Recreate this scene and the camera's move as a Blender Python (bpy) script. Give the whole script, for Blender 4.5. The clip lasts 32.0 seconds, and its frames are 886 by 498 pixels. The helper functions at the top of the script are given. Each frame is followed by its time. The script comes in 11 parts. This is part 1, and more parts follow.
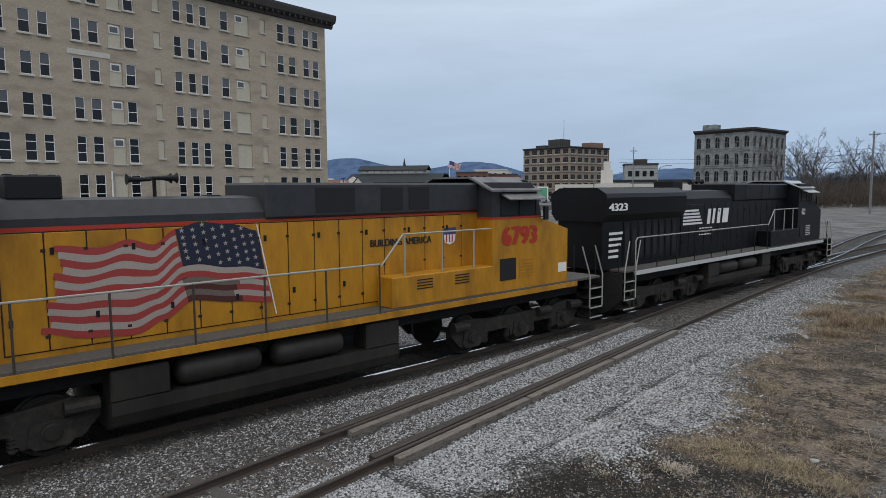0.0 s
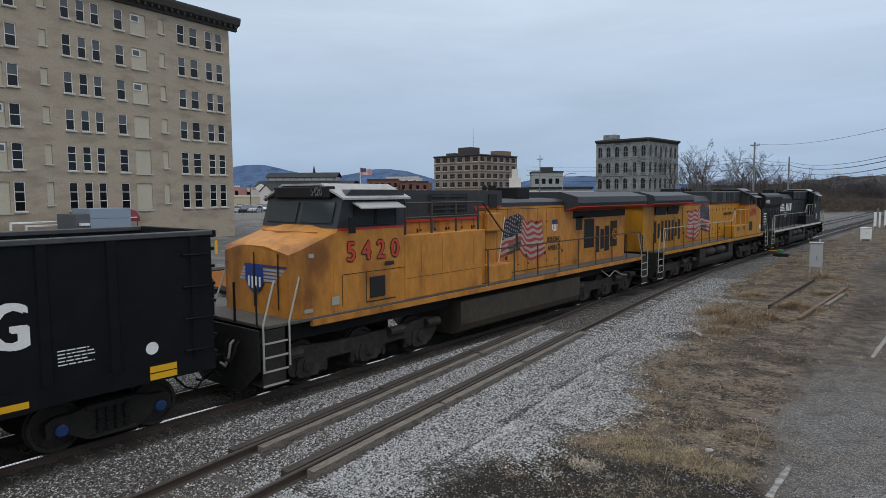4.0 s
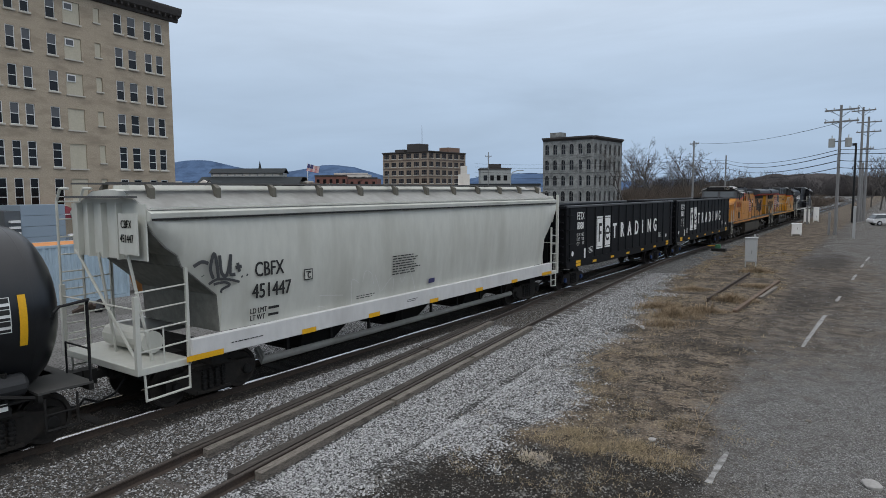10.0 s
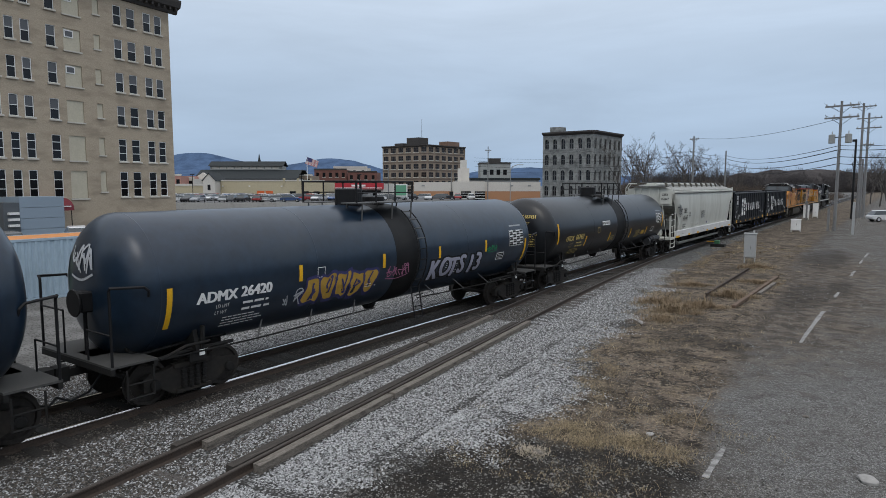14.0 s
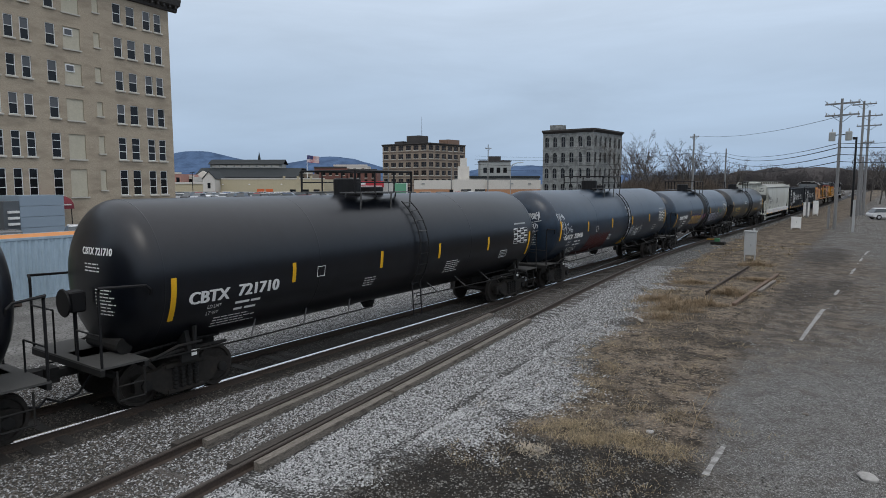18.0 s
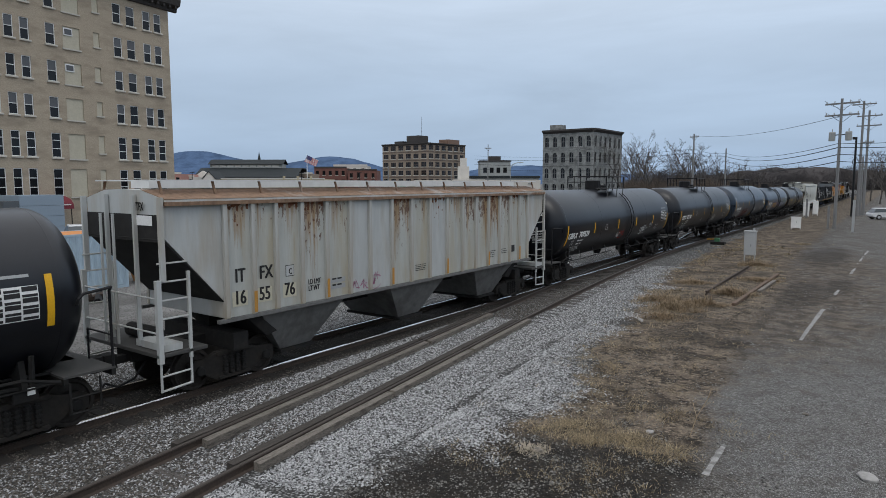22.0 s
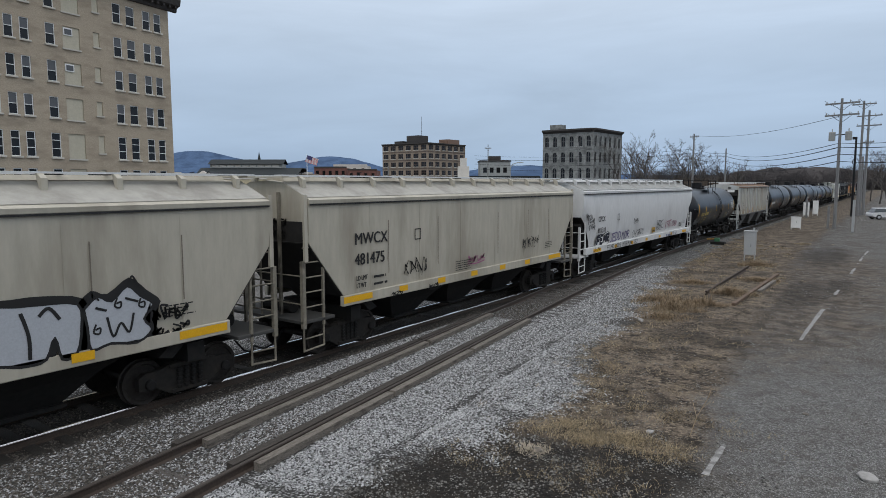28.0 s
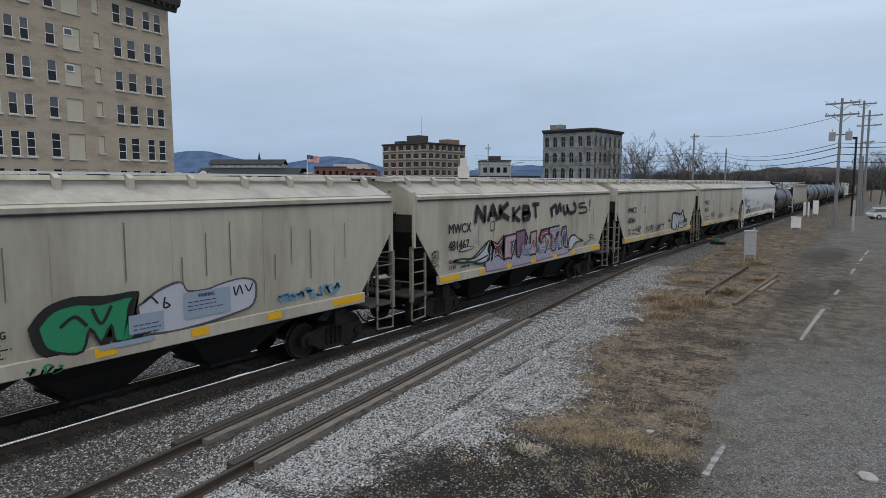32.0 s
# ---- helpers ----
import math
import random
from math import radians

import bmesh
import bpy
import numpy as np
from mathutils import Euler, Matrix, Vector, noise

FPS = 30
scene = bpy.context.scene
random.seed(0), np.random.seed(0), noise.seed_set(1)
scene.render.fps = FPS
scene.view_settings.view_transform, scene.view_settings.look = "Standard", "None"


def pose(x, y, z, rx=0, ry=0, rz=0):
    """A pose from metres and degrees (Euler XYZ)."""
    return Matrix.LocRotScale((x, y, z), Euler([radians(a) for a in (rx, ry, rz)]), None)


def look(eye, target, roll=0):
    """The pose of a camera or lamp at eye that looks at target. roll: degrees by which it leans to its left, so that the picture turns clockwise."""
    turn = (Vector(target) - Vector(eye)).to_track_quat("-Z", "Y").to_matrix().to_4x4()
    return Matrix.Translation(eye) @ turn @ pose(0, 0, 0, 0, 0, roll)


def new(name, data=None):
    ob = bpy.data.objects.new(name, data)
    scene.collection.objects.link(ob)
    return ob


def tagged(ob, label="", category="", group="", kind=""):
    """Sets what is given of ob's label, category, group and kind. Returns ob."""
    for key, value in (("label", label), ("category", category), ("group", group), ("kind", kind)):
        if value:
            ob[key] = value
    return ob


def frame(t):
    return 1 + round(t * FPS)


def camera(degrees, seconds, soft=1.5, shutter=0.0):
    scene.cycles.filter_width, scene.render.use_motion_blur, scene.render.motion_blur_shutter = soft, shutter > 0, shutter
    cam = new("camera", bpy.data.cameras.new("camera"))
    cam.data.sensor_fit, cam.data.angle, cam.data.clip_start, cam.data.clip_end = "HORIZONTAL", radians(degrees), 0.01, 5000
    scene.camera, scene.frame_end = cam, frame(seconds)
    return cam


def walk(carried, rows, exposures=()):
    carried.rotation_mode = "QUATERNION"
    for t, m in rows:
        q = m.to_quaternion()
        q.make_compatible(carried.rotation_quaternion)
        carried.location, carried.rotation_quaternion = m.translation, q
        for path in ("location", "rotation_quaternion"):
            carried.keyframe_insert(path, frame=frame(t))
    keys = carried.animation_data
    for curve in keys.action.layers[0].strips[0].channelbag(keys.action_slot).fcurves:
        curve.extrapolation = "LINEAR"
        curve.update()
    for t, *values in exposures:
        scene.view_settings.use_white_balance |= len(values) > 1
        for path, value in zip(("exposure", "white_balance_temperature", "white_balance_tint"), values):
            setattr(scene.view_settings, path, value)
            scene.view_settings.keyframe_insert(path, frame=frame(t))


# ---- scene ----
# ---------------------------------------------------------------- camera
EYE = (0.0, 0.0, 4.53)
cam = camera(69.5, 32.0, soft=0.5)
# seconds, turn to the left of the track's line, tilt down, roll
TURNS = (
    (0, 47.75, 5.46, -0.26), (0.5, 46.55, 5.40, -0.22), (1, 44.80, 5.12, -0.30), (1.5, 43.0, 5.09, -0.32),
    (2, 42.62, 5.13, -0.36), (2.5, 42.40, 5.10, -0.38), (3, 41.49, 5.02, -0.38), (3.5, 40.62, 4.90, -0.36),
    (4.5, 39.15, 4.87, -0.37), (5.5, 37.97, 4.88, -0.38), (6, 37.57, 4.87, -0.39), (6.5, 37.36, 4.85, -0.37),
    (7, 37.20, 4.82, -0.34), (7.5, 36.86, 4.89, -0.36), (8, 36.62, 4.95, -0.39), (8.5, 36.39, 4.98, -0.38),
    (9, 36.15, 4.94, -0.35), (9.5, 35.84, 4.97, -0.30), (10, 35.30, 5.19, -0.26), (10.5, 35.43, 5.32, -0.18),
    (11, 35.46, 5.52, -0.03), (11.5, 35.41, 5.56, 0.0), (12, 35.34, 5.56, 0.04), (12.5, 35.25, 5.61, 0.05),
    (13, 35.18, 5.61, 0.09), (13.5, 35.21, 5.64, 0.06), (14, 35.23, 5.72, 0.04), (14.5, 35.22, 5.86, 0.0),
    (15.5, 35.23, 5.89, -0.01), (16.5, 35.24, 5.89, -0.01), (25.5, 35.23, 5.90, -0.01), (32, 35.24, 5.91, -0.01))
walk(cam, [(t, pose(*EYE, 90 - tilt, 0, turn) @ pose(0, 0, 0, 0, 0, roll)) for t, turn, tilt, roll in TURNS],
     exposures=((0, 0.0), (32, 0.0)))

# ---------------------------------------------------------------- light
world = bpy.data.worlds.new("overcast_sky")
scene.world = world
world.use_nodes = True


def link(nt, a, out, b, inp):
    nt.links.new(a.outputs[out], b.inputs[inp])


def node(nt, kind, **values):
    n = nt.nodes.new(kind)
    for key, value in values.items():
        if key in n.inputs:
            n.inputs[key].default_value = value
    return n


def build_world():
    nt = world.node_tree
    nt.nodes.clear()
    out = nt.nodes.new("ShaderNodeOutputWorld")
    bg = node(nt, "ShaderNodeBackground", Strength=1.0)
    sky = nt.nodes.new("ShaderNodeTexSky")
    sky.sky_type = "NISHITA"
    sky.sun_disc = False
    sky.sun_elevation, sky.sun_rotation = radians(53), radians(150)
    sky.air_density, sky.dust_density = 1.6, 3.0
    gain = nt.nodes.new("ShaderNodeVectorMath")
    gain.operation = "SCALE"
    gain.inputs["Scale"].default_value = 0.07
    link(nt, sky, "Color", gain, 0)
    coord = nt.nodes.new("ShaderNodeTexCoord")
    sep = nt.nodes.new("ShaderNodeSeparateXYZ")
    link(nt, coord, "Generated", sep, 0)
    # the cloud deck: a pale grey sheet, bluer towards the skyline, streaked
    ramp = nt.nodes.new("ShaderNodeValToRGB")
    link(nt, sep, "Z", ramp, 0)
    ramp.color_ramp.elements[0].position, ramp.color_ramp.elements[0].color = 0.0, (0.375, 0.515, 0.71, 1)
    ramp.color_ramp.elements[1].position, ramp.color_ramp.elements[1].color = 0.42, (0.765, 0.85, 0.96, 1)
    top = ramp.color_ramp.elements.new(0.85)
    top.color = (1.35, 1.38, 1.46, 1)
    mid = ramp.color_ramp.elements.new(0.14)
    mid.color = (0.475, 0.605, 0.79, 1)
    mapping = nt.nodes.new("ShaderNodeMapping")
    mapping.inputs["Scale"].default_value = (1.0, 1.0, 5.5)
    mapping.inputs["Rotation"].default_value = (radians(8), radians(5), 0)
    link(nt, coord, "Generated", mapping, 0)
    clouds = node(nt, "ShaderNodeTexNoise", Scale=2.2, Detail=6.0, Roughness=0.55, Distortion=0.4)
    link(nt, mapping, 0, clouds, "Vector")
    streak = nt.nodes.new("ShaderNodeMapRange")
    for key, value in (("From Min", 0.3), ("From Max", 0.7), ("To Min", 0.90), ("To Max", 1.10)):
        streak.inputs[key].default_value = value
    link(nt, clouds, "Fac", streak, 0)
    deck = nt.nodes.new("ShaderNodeVectorMath")
    deck.operation = "SCALE"
    link(nt, ramp, "Color", deck, 0)
    link(nt, streak, 0, deck, "Scale")
    mix = nt.nodes.new("ShaderNodeMix")
    mix.data_type = "RGBA"
    mix.inputs[0].default_value = 0.88
    nt.links.new(gain.outputs[0], mix.inputs[6])
    nt.links.new(deck.outputs[0], mix.inputs[7])
    nt.links.new(mix.outputs[2], bg.inputs["Color"])
    link(nt, bg, 0, out, 0)


build_world()
sun_data = bpy.data.lights.new("sun", "SUN")
sun_data.energy, sun_data.angle, sun_data.color = 0.5, radians(25), (1.0, 0.96, 0.9)
sun = new("sun", sun_data)
sun.matrix_world = look((18, -12, 50), (0, 20, 0))

# ---------------------------------------------------------------- mesh tools


def part(name, bm, material, parent=None, label="", smooth=False):
    me = bpy.data.meshes.new(name)
    bmesh.ops.recalc_face_normals(bm, faces=bm.faces[:])
    bm.to_mesh(me)
    bm.free()
    if smooth:
        me.polygons.foreach_set("use_smooth", [True] * len(me.polygons))
        me.set_sharp_from_angle(angle=radians(35))
    me.materials.append(material)
    ob = new(name, me)
    if parent is not None:
        ob.parent = parent
    if label:
        tagged(ob, label)
    return ob


def again(ob, parent, m=None, name=""):
    """Another object on the same mesh, under a parent."""
    c = new(name or ob.name.split(".")[0], ob.data)
    c.parent = parent
    if m is not None:
        c.matrix_basis = m
    if "label" in ob:
        tagged(c, ob["label"])
    return c


def thing(name, m, label, category, group=""):
    ob = new(name)
    ob.empty_display_size = 0.3
    ob.matrix_basis = m
    return tagged(ob, label, category, group)


def mk():
    return bmesh.new()


def box(bm, x0, x1, y0, y1, z0, z1, bevel=0.0):
    vs = [bm.verts.new((x, y, z)) for x in (x0, x1) for y in (y0, y1) for z in (z0, z1)]
    fs = [bm.faces.new([vs[i] for i in f]) for f in
          ((0, 1, 3, 2), (4, 6, 7, 5), (0, 4, 5, 1), (2, 3, 7, 6), (0, 2, 6, 4), (1, 5, 7, 3))]
    if bevel:
        edges = list({e for f in fs for e in f.edges})
        bmesh.ops.bevel(bm, geom=edges, offset=bevel, segments=1, affect="EDGES")
    return bm


def prism(bm, outline, a0, a1, axis="x"):
    """A flat outline drawn out along an axis. outline: (y, z) for x, (x, z) for y, (x, y) for z."""
    def at(p, a):
        return {"x": (a, p[0], p[1]), "y": (p[0], a, p[1]), "z": (p[0], p[1], a)}[axis]
    lo = [bm.verts.new(at(p, a0)) for p in outline]
    hi = [bm.verts.new(at(p, a1)) for p in outline]
    bm.faces.new(lo)
    bm.faces.new(hi[::-1])
    n = len(outline)
    for i in range(n):
        bm.faces.new((lo[i], lo[(i + 1) % n], hi[(i + 1) % n], hi[i]))
    return bm


def rod(bm, p, q, r, seg=6, r2=None, caps=True):
    p, q = Vector(p), Vector(q)
    d = q - p
    side = d.orthogonal().normalized()
    up = d.normalized().cross(side)
    r2 = r if r2 is None else r2
    rings = []
    for c, rad in ((p, r), (q, r2)):
        rings.append([bm.verts.new(c + rad * (math.cos(math.tau * k / seg) * side + math.sin(math.tau * k / seg) * up))
                      for k in range(seg)])
    for k in range(seg):
        bm.faces.new((rings[0][k], rings[0][(k + 1) % seg], rings[1][(k + 1) % seg], rings[1][k]))
    if caps:
        bm.faces.new(rings[0][::-1])
        bm.faces.new(rings[1])
    return bm


def pipe(bm, points, r, seg=6):
    """One bent tube through the points."""
    pts = [Vector(p) for p in points]
    runs = [(b - a).normalized() for a, b in zip(pts, pts[1:])]
    n = runs[0].orthogonal().normalized()
    rings = []
    for i, p in enumerate(pts):
        a, b = runs[max(0, i - 1)], runs[min(i, len(runs) - 1)]
        t = (a + b).normalized() if (a + b).length > 0.01 else b
        wide = r * min(1.4, 1 / max(0.5, t.dot(b)))
        n = (n - t * n.dot(t)).normalized()
        c = t.cross(n)
        rings.append([p + wide * (math.cos(math.tau * k / seg) * n + math.sin(math.tau * k / seg) * c) for k in range(seg)])
    return loft(bm, rings)


def revolve(bm, profile, centre, axis="y", seg=24, turn=math.tau):
    """profile: (along, radius) pairs, turned round an axis through centre."""
    rings = []
    for a, r in profile:
        ring = []
        for k in range(seg):
            c, s = r * math.cos(turn * k / seg), r * math.sin(turn * k / seg)
            off = {"y": (s, a, c), "x": (a, s, c), "z": (c, s, a)}[axis]
            ring.append(bm.verts.new(Vector(centre) + Vector(off)))
        rings.append(ring)
    for lo, hi in zip(rings, rings[1:]):
        for k in range(seg):
            bm.faces.new((lo[k], lo[(k + 1) % seg], hi[(k + 1) % seg], hi[k]))
    bm.faces.new(rings[0][::-1])
    bm.faces.new(rings[-1])
    return bm


def loft(bm, sections):
    rings = [[bm.verts.new(p) for p in s] for s in sections]
    n = len(rings[0])
    for lo, hi in zip(rings, rings[1:]):
        for k in range(n):
            bm.faces.new((lo[k], lo[(k + 1) % n], hi[(k + 1) % n], hi[k]))
    bm.faces.new(rings[0][::-1])
    bm.faces.new(rings[-1])
    return bm


def raw(name, verts, faces, material, parent=None, label=""):
    me = bpy.data.meshes.new(name)
    me.from_pydata(verts, [], faces)
    me.materials.append(material)
    ob = new(name, me)
    if parent is not None:
        ob.parent = parent
    if label:
        tagged(ob, label)
    return ob


# ---------------------------------------------------------------- materials


def material(name, colour, rough=0.7, metal=0.0, spread=0.15, grain=20.0, bump=0.15, stain=None, stain_at=0.55,
             stain_scale=1.2, stretch=(1, 1, 1), spec=0.4, stain_soft=0.2, island=0.0, emit=0.0, depth=0.01):
    """A surface with fine grain, broad stains of another colour, and relief, in metres."""
    m = bpy.data.materials.new(name)
    m.use_nodes = True
    nt = m.node_tree
    bsdf = nt.nodes["Principled BSDF"]
    bsdf.inputs["Roughness"].default_value = rough
    bsdf.inputs["Metallic"].default_value = metal
    bsdf.inputs["Specular IOR Level"].default_value = spec
    coord = nt.nodes.new("ShaderNodeTexCoord")
    mapping = nt.nodes.new("ShaderNodeMapping")
    mapping.inputs["Scale"].default_value = stretch
    link(nt, coord, "Object", mapping, 0)
    fine = node(nt, "ShaderNodeTexNoise", Scale=grain, Detail=4.0, Roughness=0.65)
    link(nt, mapping, 0, fine, "Vector")
    lo, hi = [tuple(max(0.0, c * (1 + s * spread)) for c in colour) + (1,) for s in (-1, 1)]
    ramp = nt.nodes.new("ShaderNodeValToRGB")
    ramp.color_ramp.elements[0].position, ramp.color_ramp.elements[0].color = 0.3, lo
    ramp.color_ramp.elements[1].position, ramp.color_ramp.elements[1].color = 0.7, hi
    link(nt, fine, "Fac", ramp, 0)
    colour_out = ramp.outputs[0]
    if stain is not None:
        broad = node(nt, "ShaderNodeTexNoise", Scale=stain_scale, Detail=6.0, Roughness=0.6)
        link(nt, mapping, 0, broad, "Vector")
        edge = nt.nodes.new("ShaderNodeMapRange")
        edge.inputs["From Min"].default_value, edge.inputs["From Max"].default_value = stain_at, stain_at + stain_soft
        edge.inputs["To Max"].default_value = 0.85
        link(nt, broad, "Fac", edge, 0)
        mix = nt.nodes.new("ShaderNodeMix")
        mix.data_type = "RGBA"
        nt.links.new(edge.outputs[0], mix.inputs[0])
        nt.links.new(colour_out, mix.inputs[6])
        mix.inputs[7].default_value = (*stain, 1)
        colour_out = mix.outputs[2]
    if island:
        geo = nt.nodes.new("ShaderNodeNewGeometry")
        shade = nt.nodes.new("ShaderNodeMapRange")
        shade.inputs["To Min"].default_value, shade.inputs["To Max"].default_value = 1 - island, 1 + island
        link(nt, geo, "Random Per Island", shade, 0)
        times = nt.nodes.new("ShaderNodeVectorMath")
        times.operation = "SCALE"
        nt.links.new(colour_out, times.inputs[0])
        link(nt, shade, 0, times, "Scale")
        colour_out = times.outputs[0]
    nt.links.new(colour_out, bsdf.inputs["Base Color"])
    if emit:
        nt.links.new(colour_out, bsdf.inputs["Emission Color"])
        bsdf.inputs["Emission Strength"].default_value = emit
    if bump:
        relief = node(nt, "ShaderNodeBump", Strength=bump, Distance=depth)
        link(nt, fine, "Fac", relief, "Height")
        link(nt, relief, 0, bsdf, "Normal")
    return m


def plain(name, colour, rough=0.6, metal=0.0, spec=0.4):
    return material(name, colour, rough, metal, spread=0.08, grain=30, bump=0.05, spec=spec)


STEEL = material("rail_steel", (0.72, 0.72, 0.72), 0.14, 1.0, 0.1, 40, 0.02)
RUST = material("rusty_steel", (0.055, 0.040, 0.031), 0.85, 0.0, 0.3, 30, 0.3, (0.05, 0.04, 0.035), 0.5, 3)
TIE = material("creosoted_tie", (0.08, 0.073, 0.067), 0.9, 0, 0.35, 14, 0.6, (0.2, 0.19, 0.18), 0.6, 3, (6, 1, 6))
PLANK = material("weathered_plank", (0.17, 0.15, 0.128), 0.9, 0, 0.6, 14, 1.0, (0.045, 0.038, 0.032), 0.49, 2.5, (8, 0.7, 8))
OLDWOOD = material("old_pole_wood", (0.20, 0.20, 0.198), 0.9, 0, 0.3, 10, 0.5, (0.13, 0.13, 0.128), 0.5, 2, (6, 6, 0.6))
BRICK = material("buff_brick", (0.40, 0.333, 0.25), 0.92, 0, 0.2, 7, 0.35, (0.275, 0.226, 0.17), 0.48, 0.35, (1, 1, 3))
STONE = material("limestone_sill", (0.52, 0.49, 0.43), 0.85, 0, 0.12, 8, 0.2)
BLIND = material("blocked_opening", (0.50, 0.46, 0.36), 0.9, 0, 0.08, 6, 0.2, (0.44, 0.4, 0.31), 0.55, 0.5)
CORNICE = material("dark_cornice", (0.05, 0.045, 0.042), 0.8, 0, 0.25, 6, 0.2)
WHITE = material("white_paint", (0.74, 0.74, 0.72), 0.55, 0, 0.07, 12, 0.08)
GLASS = plain("dark_window_glass", (0.008, 0.0085, 0.0095), 0.08, 0, 0.35)
PANELGREY = plain("mid_grey_panel", (0.095, 0.10, 0.108), 0.45)
BLACK = plain("black_iron", (0.011, 0.011, 0.012), 0.6, 0, 0.25)
# ---------------------------------------------------------------- ground and tracks
TRACK = -13.19          # centre line of the train's track; rail heads lie at z = 0
BED = -0.16             # ground level


def maths(nt, op, a, b=None, c=None):
    n = nt.nodes.new("ShaderNodeMath")
    n.operation = op
    for i, v in enumerate((a, b, c)):
        if v is None:
            continue
        if isinstance(v, (int, float)):
            n.inputs[i].default_value = v
        else:
            nt.links.new(v, n.inputs[i])
    return n.outputs[0]


def blend(nt, fac, a, b):
    n = nt.nodes.new("ShaderNodeMix")
    n.data_type = "RGBA"
    for i, v in ((0, fac), (6, a), (7, b)):
        if isinstance(v, tuple):
            n.inputs[i].default_value = (*v, 1)
        else:
            nt.links.new(v, n.inputs[i])
    return n.outputs[2]


def ground_material():
    m = bpy.data.materials.new("yard_ground")
    m.use_nodes = True
    nt = m.node_tree
    bsdf = nt.nodes["Principled BSDF"]
    bsdf.inputs["Roughness"].default_value = 0.95
    bsdf.inputs["Specular IOR Level"].default_value = 0.2
    coord = nt.nodes.new("ShaderNodeTexCoord")
    sep = nt.nodes.new("ShaderNodeSeparateXYZ")
    link(nt, coord, "Object", sep, 0)
    x, y = sep.outputs[0], sep.outputs[1]

    def noise_of(scale, detail=5.0, rough=0.6):
        n = node(nt, "ShaderNodeTexNoise", Scale=scale, Detail=detail, Roughness=rough)
        link(nt, coord, "Object", n, "Vector")
        return n.outputs["Fac"]

    def edge_of(points):
        """Where a border lies in x, told along y (0 to 100 m)."""
        c = nt.nodes.new("ShaderNodeFloatCurve")
        cm = c.mapping
        cm.use_clip = False
        cv = cm.curves[0]
        for i, (py, px) in enumerate(points):
            p = (py / 100, (px + 20) / 20)
            if i < 2:
                cv.points[i].location = p
            else:
                cv.points.new(*p)
        cm.update()
        nt.links.new(maths(nt, "DIVIDE", y, 100.0), c.inputs["Value"])
        return maths(nt, "MULTIPLY_ADD", c.outputs[0], 20.0, -20.0)

    def ramp(v, lo, hi):
        n = nt.nodes.new("ShaderNodeMapRange")
        n.interpolation_type = "SMOOTHSTEP"
        n.inputs["From Min"].default_value, n.inputs["From Max"].default_value = lo, hi
        nt.links.new(v, n.inputs[0])
        return n.outputs[0]

    wobble = maths(nt, "MULTIPLY_ADD", noise_of(0.8, 8.0, 0.72), 3.0, -1.5)
    past_ballast = maths(nt, "ADD", maths(nt, "SUBTRACT", x, edge_of(
        ((0, -7.2), (9, -6.2), (12, -5.6), (18, -6.8), (22, -7.4), (34, -9.4), (56, -10.6), (100, -11.3)))), wobble)
    past_grass = maths(nt, "ADD", maths(nt, "SUBTRACT", x, edge_of(
        ((0, -2.0), (10, -2.3), (14, -2.8), (22, -3.6), (30, -3.7), (41, -4.6), (57, -5.0), (100, -5.2)))), wobble)

    def chips(scale, dark, mid, light):
        """Broken stone: each chip its own grey, dark gaps between."""
        c = node(nt, "ShaderNodeTexVoronoi", Scale=scale, Randomness=1.0)
        link(nt, coord, "Object", c, "Vector")
        tone = nt.nodes.new("ShaderNodeSeparateColor")
        link(nt, c, "Color", tone, 0)
        st = nt.nodes.new("ShaderNodeValToRGB")
        for i, (pos, col) in enumerate(((0.0, dark), (0.55, mid), (0.95, light))):
            e = st.color_ramp.elements[i] if i < 2 else st.color_ramp.elements.new(pos)
            e.position, e.color = pos, (*col, 1)
        nt.links.new(tone.outputs[0], st.inputs[0])
        return st.outputs[0], c.outputs["Distance"]
    # ballast: grey stones a few centimetres across
    stone, far = chips(19.0, (0.08, 0.08, 0.08), (0.27, 0.27, 0.265), (0.48, 0.48, 0.47))
    ballast = blend(nt, ramp(far, 0.60, 0.26), (0.04, 0.039, 0.037), stone)
    ballast = blend(nt, maths(nt, "MULTIPLY", ramp(noise_of(0.35), 0.5, 0.72), 0.3), ballast, (0.14, 0.136, 0.128))
    # oily strip under the trains
    oil = ramp(maths(nt, "ADD", maths(nt, "ABSOLUTE", maths(nt, "ADD", x, 13.19)), maths(nt, "MULTIPLY", wobble, 0.25)), 1.6, 1.15)
    ballast = blend(nt, maths(nt, "MULTIPLY", oil, 0.9), ballast, (0.022, 0.0185, 0.015))
    west = ramp(maths(nt, "ADD", x, wobble), -9.6, -11.4)
    ballast = blend(nt, maths(nt, "MULTIPLY", west, 0.12), ballast, (0.085, 0.08, 0.074))
    # bare soil and dead grass, trodden in patches
    soil = blend(nt, ramp(noise_of(1.6, 9.0, 0.75), 0.42, 0.58), (0.040, 0.033, 0.026), (0.15, 0.119, 0.088))
    soil = blend(nt, maths(nt, "MULTIPLY", ramp(noise_of(13.0, 6.0, 0.75), 0.50, 0.62), 0.85), soil, (0.29, 0.235, 0.175))
    soil = blend(nt, maths(nt, "MULTIPLY", ramp(noise_of(5.0, 6.0, 0.7), 0.53, 0.62), 0.85), soil, (0.017, 0.0138, 0.011))
